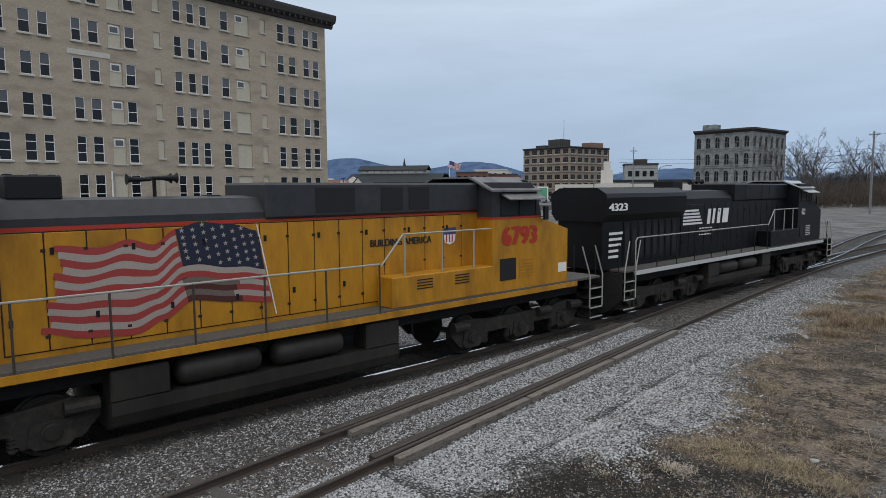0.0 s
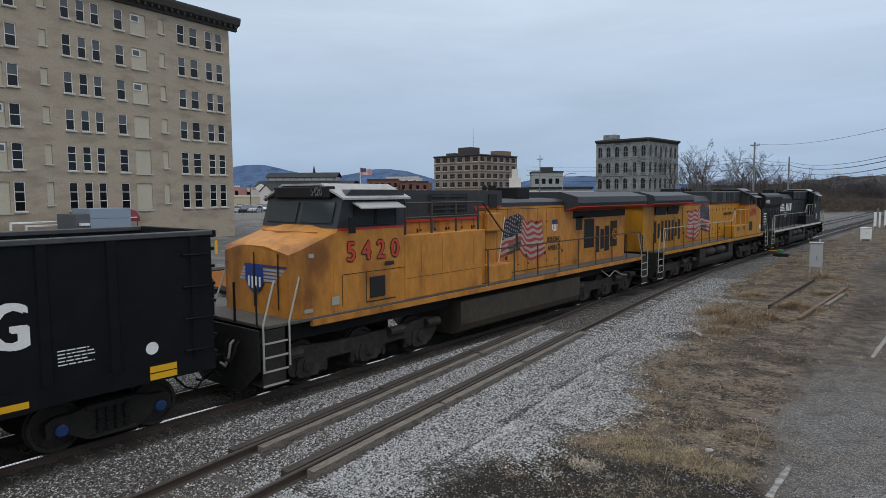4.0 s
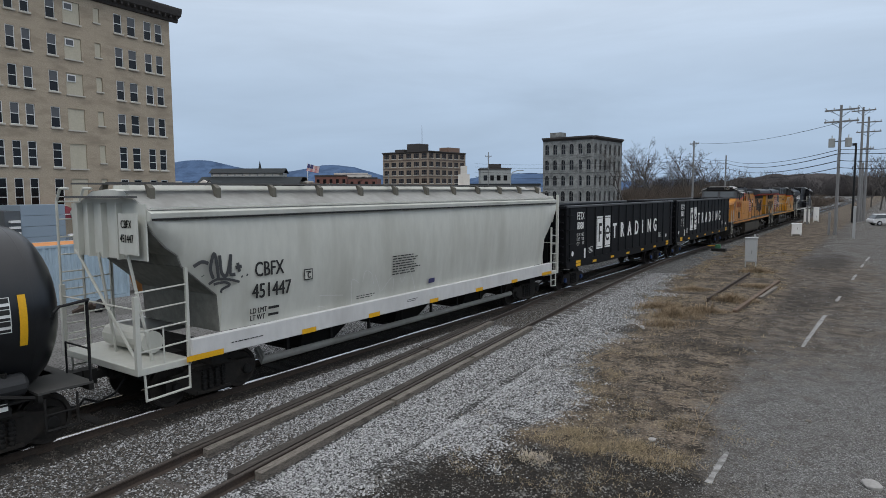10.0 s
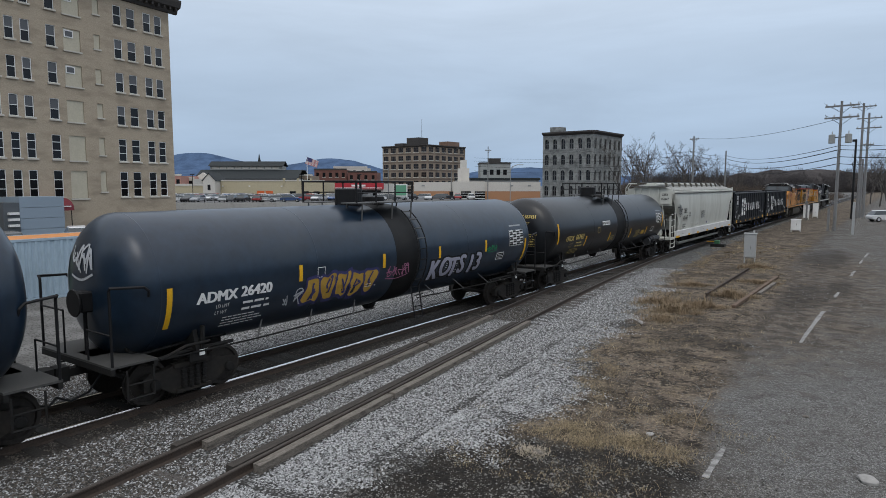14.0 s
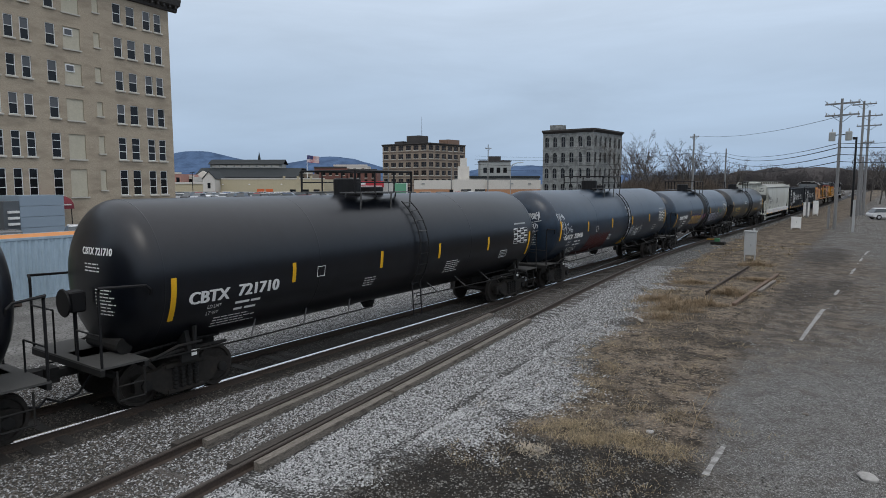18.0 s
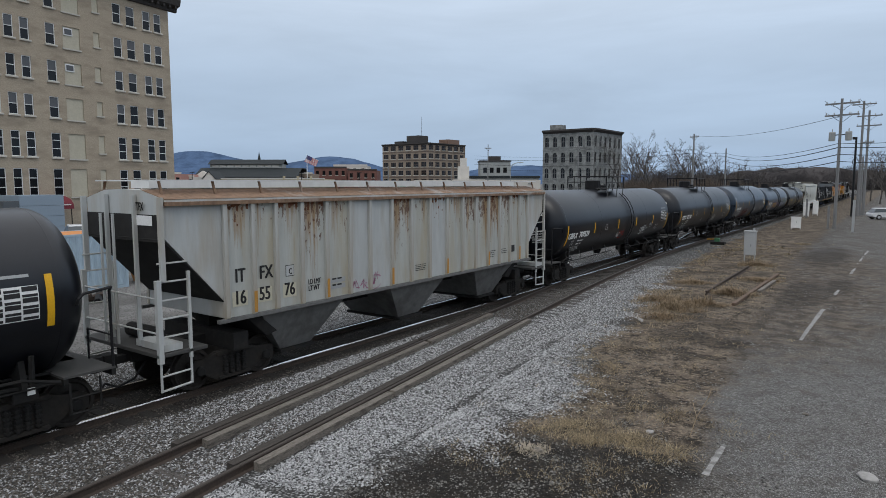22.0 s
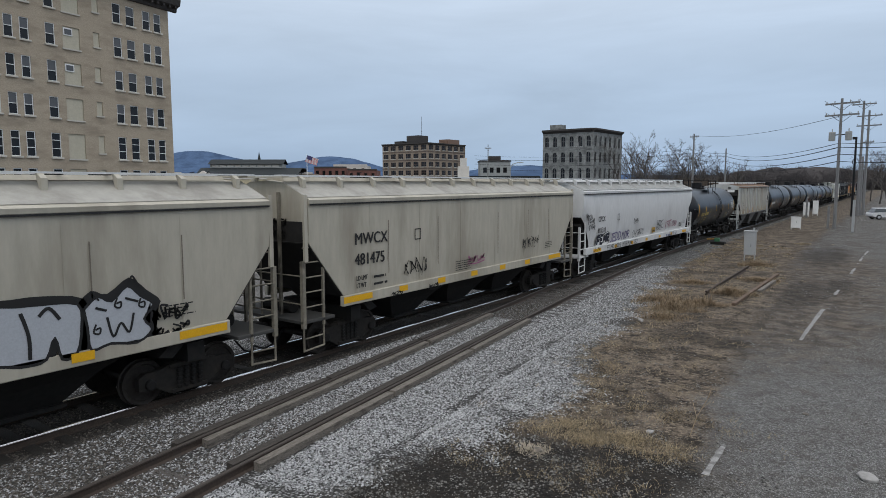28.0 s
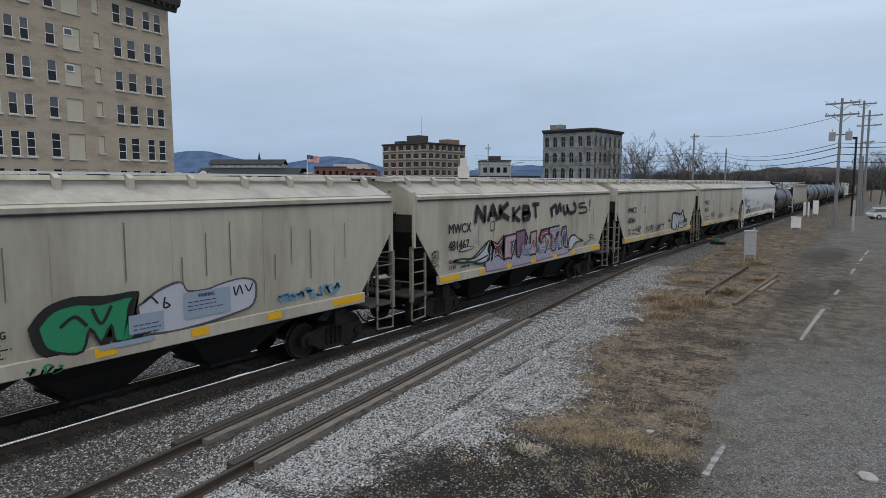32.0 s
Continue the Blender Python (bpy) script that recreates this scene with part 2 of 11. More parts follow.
    soil = blend(nt, maths(nt, "MULTIPLY", ramp(noise_of(0.5, 6.0, 0.6), 0.52, 0.60), 0.5), soil, (0.032, 0.026, 0.020))
    cinder = ramp(maths(nt, "ADD", y, wobble), 11.3, 9.8)
    soil = blend(nt, maths(nt, "MULTIPLY", cinder, 0.9), soil, (0.014, 0.0128, 0.0115))
    # old broken asphalt, with gravel worked into it and dark mud lying in the hollows
    grit, gfar = chips(42.0, (0.05, 0.047, 0.043), (0.17, 0.166, 0.158), (0.40, 0.395, 0.385))
    grit = blend(nt, ramp(gfar, 0.70, 0.34), (0.055, 0.05, 0.045), grit)
    pave = blend(nt, ramp(noise_of(0.6, 9.0, 0.7), 0.40, 0.54), (0.080, 0.069, 0.057), grit)
    pave = blend(nt, maths(nt, "MULTIPLY", ramp(noise_of(8.0, 7.0, 0.75), 0.50, 0.64), 0.55), pave, (0.062, 0.055, 0.047))
    pave = blend(nt, maths(nt, "MULTIPLY", ramp(noise_of(26.0, 5.0, 0.7), 0.55, 0.66), 0.8), pave, (0.25, 0.24, 0.222))
    mud = maths(nt, "MULTIPLY", ramp(past_grass, 2.0, 0.3), ramp(noise_of(0.9, 7.0, 0.7), 0.44, 0.58))
    pave = blend(nt, maths(nt, "MULTIPLY", mud, 0.75), pave, (0.045, 0.036, 0.028))

    def blob(cx, cy, rx, ry, soft=0.5):
        """A ragged patch round a spot."""
        u = maths(nt, "POWER", maths(nt, "ABSOLUTE", maths(nt, "DIVIDE", maths(nt, "SUBTRACT", x, cx), rx)), 2.0)
        v = maths(nt, "POWER", maths(nt, "ABSOLUTE", maths(nt, "DIVIDE", maths(nt, "SUBTRACT", y, cy), ry)), 2.0)
        return ramp(maths(nt, "ADD", maths(nt, "ADD", u, v), maths(nt, "MULTIPLY", wobble, 0.9)), 1.0 + soft, 1.0 - soft)
    # pale gravel spread near the markings, brown earth further up the yard
    pale = blend(nt, ramp(gfar, 0.75, 0.30), (0.09, 0.088, 0.084), blend(nt, ramp(noise_of(40.0), 0.3, 0.8), grit, (0.29, 0.295, 0.295)))
    pave = blend(nt, maths(nt, "MULTIPLY", blob(-1.2, 14.8, 2.2, 5.0), 0.7), pave, pale)
    pave = blend(nt, maths(nt, "MULTIPLY", ramp(noise_of(2.4, 9.0, 0.78), 0.49, 0.60), 0.62), pave, (0.066, 0.058, 0.049))
    pave = blend(nt, maths(nt, "MULTIPLY", ramp(noise_of(34.0, 4.0, 0.7), 0.56, 0.64), 0.9), pave, (0.40, 0.395, 0.38))
    pave = blend(nt, maths(nt, "MULTIPLY", ramp(noise_of(17.0, 6.0, 0.8), 0.53, 0.61), 0.7), pave, (0.03, 0.027, 0.024))
    earth = blend(nt, ramp(noise_of(2.2, 8.0, 0.7), 0.42, 0.60), (0.05, 0.040, 0.031), (0.15, 0.122, 0.094))
    pave = blend(nt, maths(nt, "MULTIPLY", blob(-2.6, 33.0, 2.8, 15.0, 0.7), 0.75), pave, earth)
    colour = blend(nt, ramp(past_ballast, -0.16, 0.16), ballast, soil)
    colour = blend(nt, ramp(past_grass, -0.4, 0.4), colour, pave)
    # wet black hollows and wheel ruts
    for cx, cy, rx, ry in ((-4.3, 19.7, 1.25, 0.9), (-2.9, 30.6, 0.75, 4.2), (-1.75, 33.2, 0.5, 3.0), (-3.3, 47.0, 1.2, 6.0), (-6.5, 26.2, 0.8, 0.5), (-7.3, 20.9, 0.9, 0.7)):
        colour = blend(nt, maths(nt, "MULTIPLY", blob(cx, cy, rx, ry, 0.9), 0.6), colour, (0.024, 0.020, 0.0165))
    # the lots beyond the tracks
    lot = blend(nt, ramp(noise_of(0.3, 8.0), 0.4, 0.65), (0.12, 0.117, 0.11), (0.23, 0.226, 0.218))
    lot = blend(nt, ramp(noise_of(14.0, 4.0), 0.50, 0.62), lot, (0.075, 0.072, 0.068))
    colour = blend(nt, ramp(maths(nt, "ADD", x, wobble), -17.5, -19.0), colour, lot)
    nt.links.new(colour, bsdf.inputs["Base Color"])
    relief = node(nt, "ShaderNodeBump", Strength=1.0, Distance=0.045)
    height = maths(nt, "ADD", maths(nt, "MULTIPLY", far, -0.8), noise_of(9.0, 6.0))
    nt.links.new(height, relief.inputs["Height"])
    link(nt, relief, 0, bsdf, "Normal")
    return m


GROUND = ground_material()


def siding(y):
    """Centre line of the siding that leaves the main track through a turnout."""
    if y < 20:
        return -9.12 - 0.125 * (y - 5.9)
    if y < 57:
        return TRACK + 0.0017 * (57 - y) ** 2
    return TRACK


def lie(x, y):
    """Height of the ground: level at the tracks, a little uneven in the yard."""
    if 6.0 < y < 22 and abs(x - siding(y)) < 2.6:
        k = min(1.0, (2.6 - abs(x - siding(y))) / 1.2) * min(1.0, (y - 6.0) / 3, (22 - y) / 2)
        return BED + 0.05 * k
    if x > -8.5 and -5 < y < 90:
        k = min(1.0, (x + 8.5) / 3) * min(1.0, (90 - y) / 10)
        return BED + k * (0.08 + 0.07 * noise.noise((x * 0.5, y * 0.5, 0.3)) + 0.02 * noise.noise((x * 2, y * 2, 1.7)))
    return BED


def build_ground():
    xs = [-4000, -1500, -600, -250, -120, -70, -40, -25, -18, -14] + [-12 + 0.35 * i for i in range(50)] + [8, 14, 30, 80, 300, 1200, 4000]
    ys = [-3000, -600, -120, -40, -15, -6, -2] + [0.4 * i for i in range(110)] + [46, 50, 56, 64, 74, 90, 120, 180, 300, 600, 1500, 5000]
    verts = [(x, y, lie(x, y)) for x in xs for y in ys]
    n = len(ys)
    faces = [(i * n + j, (i + 1) * n + j, (i + 1) * n + j + 1, i * n + j + 1) for i in range(len(xs) - 1) for j in range(n - 1)]
    ob = raw("ground", verts, faces, GROUND)
    ob.data.polygons.foreach_set("use_smooth", [True] * len(faces))
    tagged(ob, "grey ballast, bare soil with dead grass, and broken asphalt", "ground", kind="structure")


build_ground()


def wall_behind():
    """Unseen plain dark walls added behind the viewer, closing the place and dimming reflections."""
    bm = mk()
    box(bm, 20.0, 27.0, -90, 190, BED - 0.3, 6.0)
    box(bm, -70.0, 20.0, -96, -90, BED - 0.3, 6.0)
    w = part("unseen_wall", bm, material("dark_unseen_wall", (0.085, 0.06, 0.048), 0.9, 0, 0.2, 5, 0.2, (0.05, 0.042, 0.036), 0.5, 0.3))
    tagged(w, "unseen plain dark wall added to dim reflections", "wall", kind="structure")


wall_behind()


def yard_lead(y):
    return TRACK - 4.2 * (lambda k: k * k * (3 - 2 * k))(min(1, max(0, (y - 34) / 44)))


RAIL = [(-0.07, -0.17), (0.07, -0.17), (0.07, -0.155), (0.015, -0.135), (0.011, -0.05), (0.034, -0.036), (0.034, -0.003), (-0.034, -0.003),
        (-0.034, -0.036), (-0.011, -0.05), (-0.015, -0.135), (-0.07, -0.155)]


def rail(parent, path, material_top):
    bm = mk()
    loft(bm, [[(x + px, y, pz) for px, pz in RAIL] for x, y in path])
    r = part("rail", bm, RUST, parent, "rusty steel rail")
    bm = mk()
    loft(bm, [[(x + a, y, b) for a, b in ((-0.037, -0.014), (0.037, -0.014), (0.024, 0.005), (-0.024, 0.005))] for x, y in path])
    part("running_surface", bm, material_top, r, "worn bright running surface")


OILTIE = material("oily_tie", (0.026, 0.023, 0.020), 0.85, 0, 0.35, 14, 0.6, (0.05, 0.046, 0.042), 0.6, 3, (6, 1, 6))
DULL = material("worn_rail_top", (0.09, 0.076, 0.066), 0.5, 0.5, 0.2, 30, 0.1)


DARKPLANK = material("dark_timber", (0.050, 0.043, 0.037), 0.9, 0, 0.5, 12, 0.8, (0.14, 0.125, 0.107), 0.55, 2, (8, 0.7, 8))


def build_tracks():
    main = new("railway_track")
    tagged(main, "main railway track with shiny rails on dark ties", "railway track", kind="structure")
    for side in (-0.752, 0.752):
        rail(main, [(TRACK + side, y) for y in (-60, 0, 40, 120, 400, 900)], STEEL)
    bm = mk()
    box(bm, -1.3, 1.3, -0.115, 0.115, -0.17, 0.0, 0.012)
    tie = part("tie", bm, OILTIE, main)
    tie.matrix_basis = pose(TRACK, 1.0, BED + 0.012)
    for i in range(1, 190):
        again(tie, main, pose(TRACK + random.uniform(-0.06, 0.06), 1.0 + 0.53 * i, BED + random.uniform(-0.02, 0.022), 0, 0, random.uniform(-1, 1)))
    side_track = new("siding_track")
    tagged(side_track, "rusty siding track half sunk in ballast", "railway track", kind="structure")
    ys = [-20, -10] + [i * 2.0 for i in range(0, 29)]
    rail(side_track, [(siding(y) + 0.752, y) for y in ys], DULL)
    rail(side_track, [(siding(y) - 0.752, y) for y in ys], DULL)
    bm = mk()
    box(bm, -1.3, 1.3, -0.115, 0.115, -0.17, 0.0, 0.012)
    dry = part("tie", bm, TIE, side_track)
    dry.matrix_basis = pose(siding(-0.06), -0.06, BED + 0.03, 0, 0, 7)
    for i in range(64):
        y = 0.5 + 0.56 * i
        if (6.2 < y < 18.6 and i % 5) or y < 1.2 or (y < 6.2 and i % 3):
            continue
        again(dry, side_track, pose(siding(y), y, BED + random.uniform(-0.015, 0.03), 0, 0, random.uniform(-2, 2) + 7))
    # timbers laid along the siding's rails
    for side in (-0.752, 0.752):
        for off, a, b in ((-0.17, 6.1, 10.3), (-0.17, 10.36, 14.5), (-0.17, 14.56, 18.5), (0.19, 6.5, 10.4), (0.19, 10.46, 14.4), (0.19, 14.46, 18.9)):
            bm = mk()
            half = 0.095 if off < 0 else 0.085
            y0, y1 = a + random.uniform(-0.1, 0.1), b + random.uniform(-0.03, 0.02)
            loft(bm, [[(siding(y) + side + off + dx, y, z + random.uniform(-0.006, 0.006)) for dx, z in ((-half, -0.2), (half, -0.2), (half, 0.0), (-half, 0.0))]
                      for y in (y0, (y0 + y1) / 2, y1)])
            part("plank", bm, DARKPLANK if off < 0 else PLANK, side_track, "dark creosoted timber" if off < 0 else "")
    lead = new("yard_track")
    tagged(lead, "rusty track curving off beside the main track", "railway track", kind="structure")
    for side in (-0.752, 0.752):
        rail(lead, [(yard_lead(y) + side, y) for y in list(range(34, 82, 4)) + [120, 300, 600]], STEEL)
    for i in range(60):
        y = 42 + 0.6 * i
        again(tie, lead, pose(yard_lead(y), y, BED + 0.015))


build_tracks()

# ---------------------------------------------------------------- buildings


def facade(origin, along, length, z0, z1, holes, reveal=0.25, thick=0.4):
    """A wall with openings: origin is its foot, along the way it runs; holes are (u0, u1, z0, z1). Outside is to the right of along."""
    bm = mk()
    ax = Vector((along[0], along[1], 0)).normalized()
    out = Vector((ax.y, -ax.x, 0))
    o = Vector((*origin, 0))
    us = sorted({0.0, length, *[h[0] for h in holes], *[h[1] for h in holes]})
    zs = sorted({z0, z1, *[h[2] for h in holes], *[h[3] for h in holes]})
    spots = {}

    def v(u, z, d=0.0):
        key = (round(u, 4), round(z, 4), d)
        if key not in spots:
            spots[key] = bm.verts.new(o + ax * u - out * d + Vector((0, 0, z)))
        return spots[key]
    cover = {}
    for u0, u1, a, b in holes:
        for i in range(us.index(u0), us.index(u1)):
            for j in range(zs.index(a), zs.index(b)):
                cover[i, j] = True
    for i in range(len(us) - 1):
        for j in range(len(zs) - 1):
            if (i, j) not in cover:
                bm.faces.new((v(us[i], zs[j]), v(us[i + 1], zs[j]), v(us[i + 1], zs[j + 1]), v(us[i], zs[j + 1])))
    for u0, u1, a, b in holes:
        q = [(u0, a), (u1, a), (u1, b), (u0, b)]
        for p, r in zip(q, q[1:] + q[:1]):
            w = [bm.verts.new(o + ax * s[0] - out * d + Vector((0, 0, s[1]))) for s, d in ((p, 0), (r, 0), (r, reveal), (p, reveal))]
            bm.faces.new(w)
    # the back of the wall
    w = [bm.verts.new(o + ax * u - out * thick + Vector((0, 0, z))) for u, z in ((0, z0), (length, z0), (length, z1), (0, z1))]
    bm.faces.new(w)
    return bm, ax, out


def wall_frame(origin, ax, out):
    """A pose with x along a wall, y into it and z up."""
    return Matrix(((ax.x, -out.x, 0, origin[0]), (ax.y, -out.y, 0, origin[1]), (0, 0, 1, 0), (0, 0, 0, 1)))


def sash_window(w, h, lites, lower=0.5, shade=0.0):
    """Meshes of a hung window, standing at its sill's middle; lites: bars across."""
    frame_bm = mk()
    t = 0.058
    box(frame_bm, -w / 2, -w / 2 + t, 0.0, 0.1, 0, h)
    box(frame_bm, w / 2 - t, w / 2, 0.0, 0.1, 0, h)
    box(frame_bm, -w / 2 + t, w / 2 - t, 0.0, 0.1, 0, t)
    box(frame_bm, -w / 2 + t, w / 2 - t, 0.0, 0.1, h - t, h)
    for z in lites:
        box(frame_bm, -w / 2 + t, w / 2 - t, 0.01, 0.09, z - 0.032, z + 0.032)
    return frame_bm


def put_window(parent, m, frames, panes, sill, tint=None):
    f = again(frames, parent, m, "window")
    again(panes, f, None, "pane")
    again(sill, f, None, "sill")
    if tint is not None:
        again(tint, f, None, "sky_tint_panel")
    return f


def office_block():
    """The tall buff-brick building beside the yard."""
    ang = radians(7.26)
    ax = Vector((-math.sin(ang), math.cos(ang), 0))
    foot = Vector((-math.cos(ang) * 61.55, -math.sin(ang) * 61.55, 0))
    S, Z0 = 3.4, 5.89
    u_end = 50.5
    u_start = -24.0
    pairs = [(48.6, 49.5), (47.2, 48.15), (45.25, 46.2), (43.7, 44.63), (36.75, 37.65), (34.45, 35.3), (33.1, 33.9), (31.68, 32.48),
             (26.95, 27.9), (23.8, 24.7), (22.42, 23.25), (19.85, 20.65), (18.42, 19.28), (16.5, 17.4), (13.6, 14.5), (12.2, 13.0), (10.8, 11.6),
             (3.6, 4.5), (1.9, 2.7), (-3, -2.1), (-5, -4.1)]
    bigs = [(38.4, 40.1), (25.5, 26.65), (5.5, 7.2)]
    smalls = [(41.5, 42.15), (29.7, 30.32), (15.0, 15.6)]
    rows = []
    for k in range(6):
        top = Z0 + S * k
        rows.append((top - (2.6 if k == 0 else 2.3 if k == 1 else 1.95), top, k))
    holes, wins, blinds = [], [], []
    for a, b in pairs:
        for z0, z1, k in rows:
            holes.append((a - u_start, b - u_start, z0, z1))
            wins.append((a, b, z0, z1, k))
    for a, b in bigs:
        for z0, z1, k in rows:
            holes.append((a - u_start, b - u_start, z0 - 0.1, z1))
            blinds.append((a, b, z0 - 0.1, z1, k, True))
    for a, b in smalls:
        for z0, z1, k in rows:
            holes.append((a - u_start, b - u_start, z0 + 0.55, z1))
            blinds.append((a, b, z0 + 0.55, z1, k, False))
    house = thing("office_building", Matrix.Identity(4), "tall buff brick office building with dark cornice and white sash windows", "building")
    o = foot + ax * u_start
    bm, axx, out = facade((o.x, o.y), ax, u_end - u_start, BED - 0.3, 24.1, holes, 0.14)
    part("wall", bm, BRICK, house)
    base = wall_frame(foot, ax, out)
    # end walls, back and roof
    d = 22.0
    for u in (u_start, u_end):
        bm = mk()
        box(bm, min(u, u + (0.4 if u < 0 else -0.4)), max(u, u + (0.4 if u < 0 else -0.4)), 0.41, d, BED - 0.3, 24.1)
        part("wall", bm, BRICK, house).matrix_basis = base
    bm = mk()
    box(bm, u_start + 0.4, u_end - 0.4, d - 0.4, d, BED - 0.3, 24.1)
    part("wall", bm, BRICK, house).matrix_basis = base
    bm = mk()
    box(bm, u_start + 0.4, u_end - 0.4, 0.41, d - 0.4, 23.3, 23.6)
    part("roof", bm, CORNICE, house).matrix_basis = base
    bm = mk()
    prof = [(0.0, 23.55), (-0.25, 23.6), (-0.35, 24.0), (-0.85, 24.2), (-1.0, 24.75), (-1.0, 25.0), (0.5, 25.0), (0.5, 24.11), (0.0, 24.11)]
    vs = [[(u + (1.0 if u > 0 else -1.0) * (0.0 if e else 0), p[0], p[1]) for p in prof] for u, e in ((u_start, 1), (u_end + 1.0, 1))]
    loft(bm, vs)
    cor = part("cornice", bm, CORNICE, house, "dark bracketed cornice")
    cor.matrix_basis = base
    bm = mk()
    box(bm, -0.12, 0.12, -0.75, -0.3, 23.85, 24.2, 0.03)
    br = part("bracket", bm, CORNICE, cor)
    br.matrix_basis = pose(u_end + 0.5, 0, 0)
    for i in range(1, 78):
        again(br, cor, pose(u_end + 0.5 - 0.75 * i, 0, 0))
    bm = mk()
    box(bm, 30.5, 33, 3, 6, 25.0, 25.9)
    part("roof_hatch", bm, CORNICE, house).matrix_basis = base
    kinds = {}
    for a, b, z0, z1, k in wins:
        w, h = round(b - a, 1), z1 - z0
        key = (w, min(k, 2))
        if key not in kinds:
            f = part("window", sash_window(w, h, (h * 0.70, h * 0.36) if k == 1 else (h * 0.66, h * 0.33) if k == 0 else (h * 0.5,)), WHITE)
            bm = mk()
            box(bm, -w / 2 + 0.05, w / 2 - 0.05, 0.05, 0.07, 0.05, h - 0.05)
            p = part("pane", bm, GLASS)
            bm = mk()
            box(bm, -w / 2 - 0.12, w / 2 + 0.12, -0.22, 0.12, -0.17, 0.0, 0.02)
            s = part("sill", bm, STONE)
            # grey panel added in the upper sash, standing in for reflected sky
            bm = mk()
            box(bm, -w / 2 + 0.07, w / 2 - 0.07, 0.035, 0.045, h * 0.52, h - 0.08)
            r = part("sky_tint_panel", bm, PANELGREY)
            kinds[key] = (f, p, s, r)
            for ob in kinds[key]:
                ob.matrix_basis = Matrix.Identity(4)
        f, p, s, r = kinds[key]
        put_window(house, base @ pose((a + b) / 2, 0.04, z0), f, p, s, r if k > 1 and random.random() < 0.8 else None)
    for group in kinds.values():
        for ob in group:
            bpy.data.objects.remove(ob)
    for a, b, z0, z1, k, big in blinds:
        bm = mk()
        box(bm, a + 0.01, b - 0.01, 0.10, 0.3, z0 + 0.01, z1 - 0.01)
        p = part("blocked_window", bm, BLIND, house)
        p.matrix_basis = base
        bm = mk()
        box(bm, a - 0.1, b + 0.1, -0.12, 0.1, z0 - 0.14, z0)
        part("sill", bm, STONE, p)
        if big and k >= (3 if a > 38 else 1):
            bm = mk()
            box(bm, a + 0.1, a + 1.0, 0.02, 0.1, z1 - 0.85, z1 - 0.13, 0.02)
            g = part("vent_grille", bm, WHITE, p, "white louvred vent")
            bm = mk()
            box(bm, a + 0.2, a + 0.9, 0.01, 0.03, z1 - 0.74, z1 - 0.24)
            part("louvre", bm, PANELGREY, house).matrix_basis = base
    bm = mk()
    box(bm, 22.0, 25.6, -0.06, 0.02, 16.32, 16.78)
    part("sign_band", bm, STONE, house, "pale stone band").matrix_basis = base
    # entrance awning
    aw = thing("entrance_awning", base, "maroon canvas awning over a side entrance", "awning")
    bm = mk()
    arch = [(-0.05, 2.1), (-0.05, 3.3), (-0.5, 3.25), (-1.2, 3.0), (-1.6, 2.6), (-1.7, 2.1)]
    prism(bm, arch, 34.3, 37.5)
    part("canopy", bm, plain("maroon_canvas", (0.16, 0.02, 0.03), 0.7), aw)
    bm = mk()
    box(bm, 35.4, 37.2, -1.72, -1.70, 2.45, 2.55)
    part("lettering_bar", bm, WHITE, aw)
    for u in (34.5, 35.4, 36.4, 37.3):
        bm = mk()
        rod(bm, (u, -1.55, BED), (u, -1.55, 2.12), 0.04)
        part("post", bm, BLACK, aw)
    bm = mk()
    box(bm, 34.6, 37.0, -0.05, -0.0, BED, 2.05)
    part("door", bm, GLASS, aw)
    # wall-mounted cooling unit and pipes
    ac = thing("cooling_unit", base, "white split air conditioner with pipes on the brick wall", "air conditioner")
    bm = mk()
    box(bm, 23.4, 24.6, -0.5, -0.05, 2.1, 3.0, 0.04)
    part("housing", bm, WHITE, ac)
    bm = mk()
    revolve(bm, [(-0.53, 0.3), (-0.5, 0.34)], (24.0, 0, 2.55), "y", 16)
    part("fan_grille", bm, BLACK, ac)
    bm = mk()
    pipe(bm, [(24.7, -0.1, 2.6), (25.2, -0.1, 2.6), (25.2, -0.1, 6.2)], 0.07)
    part("pipe", bm, WHITE, ac)
    for k, (u, z) in enumerate(((26.0, 2.3), (27.2, 2.0))):
        bm = mk()
        pipe(bm, [(u, -1.2, BED), (u, -1.2, z), (31.0, -1.2, z), (31, -1.2, BED)], 0.1)
        part("duct", bm, WHITE, ac)
    return base


B1 = office_block()


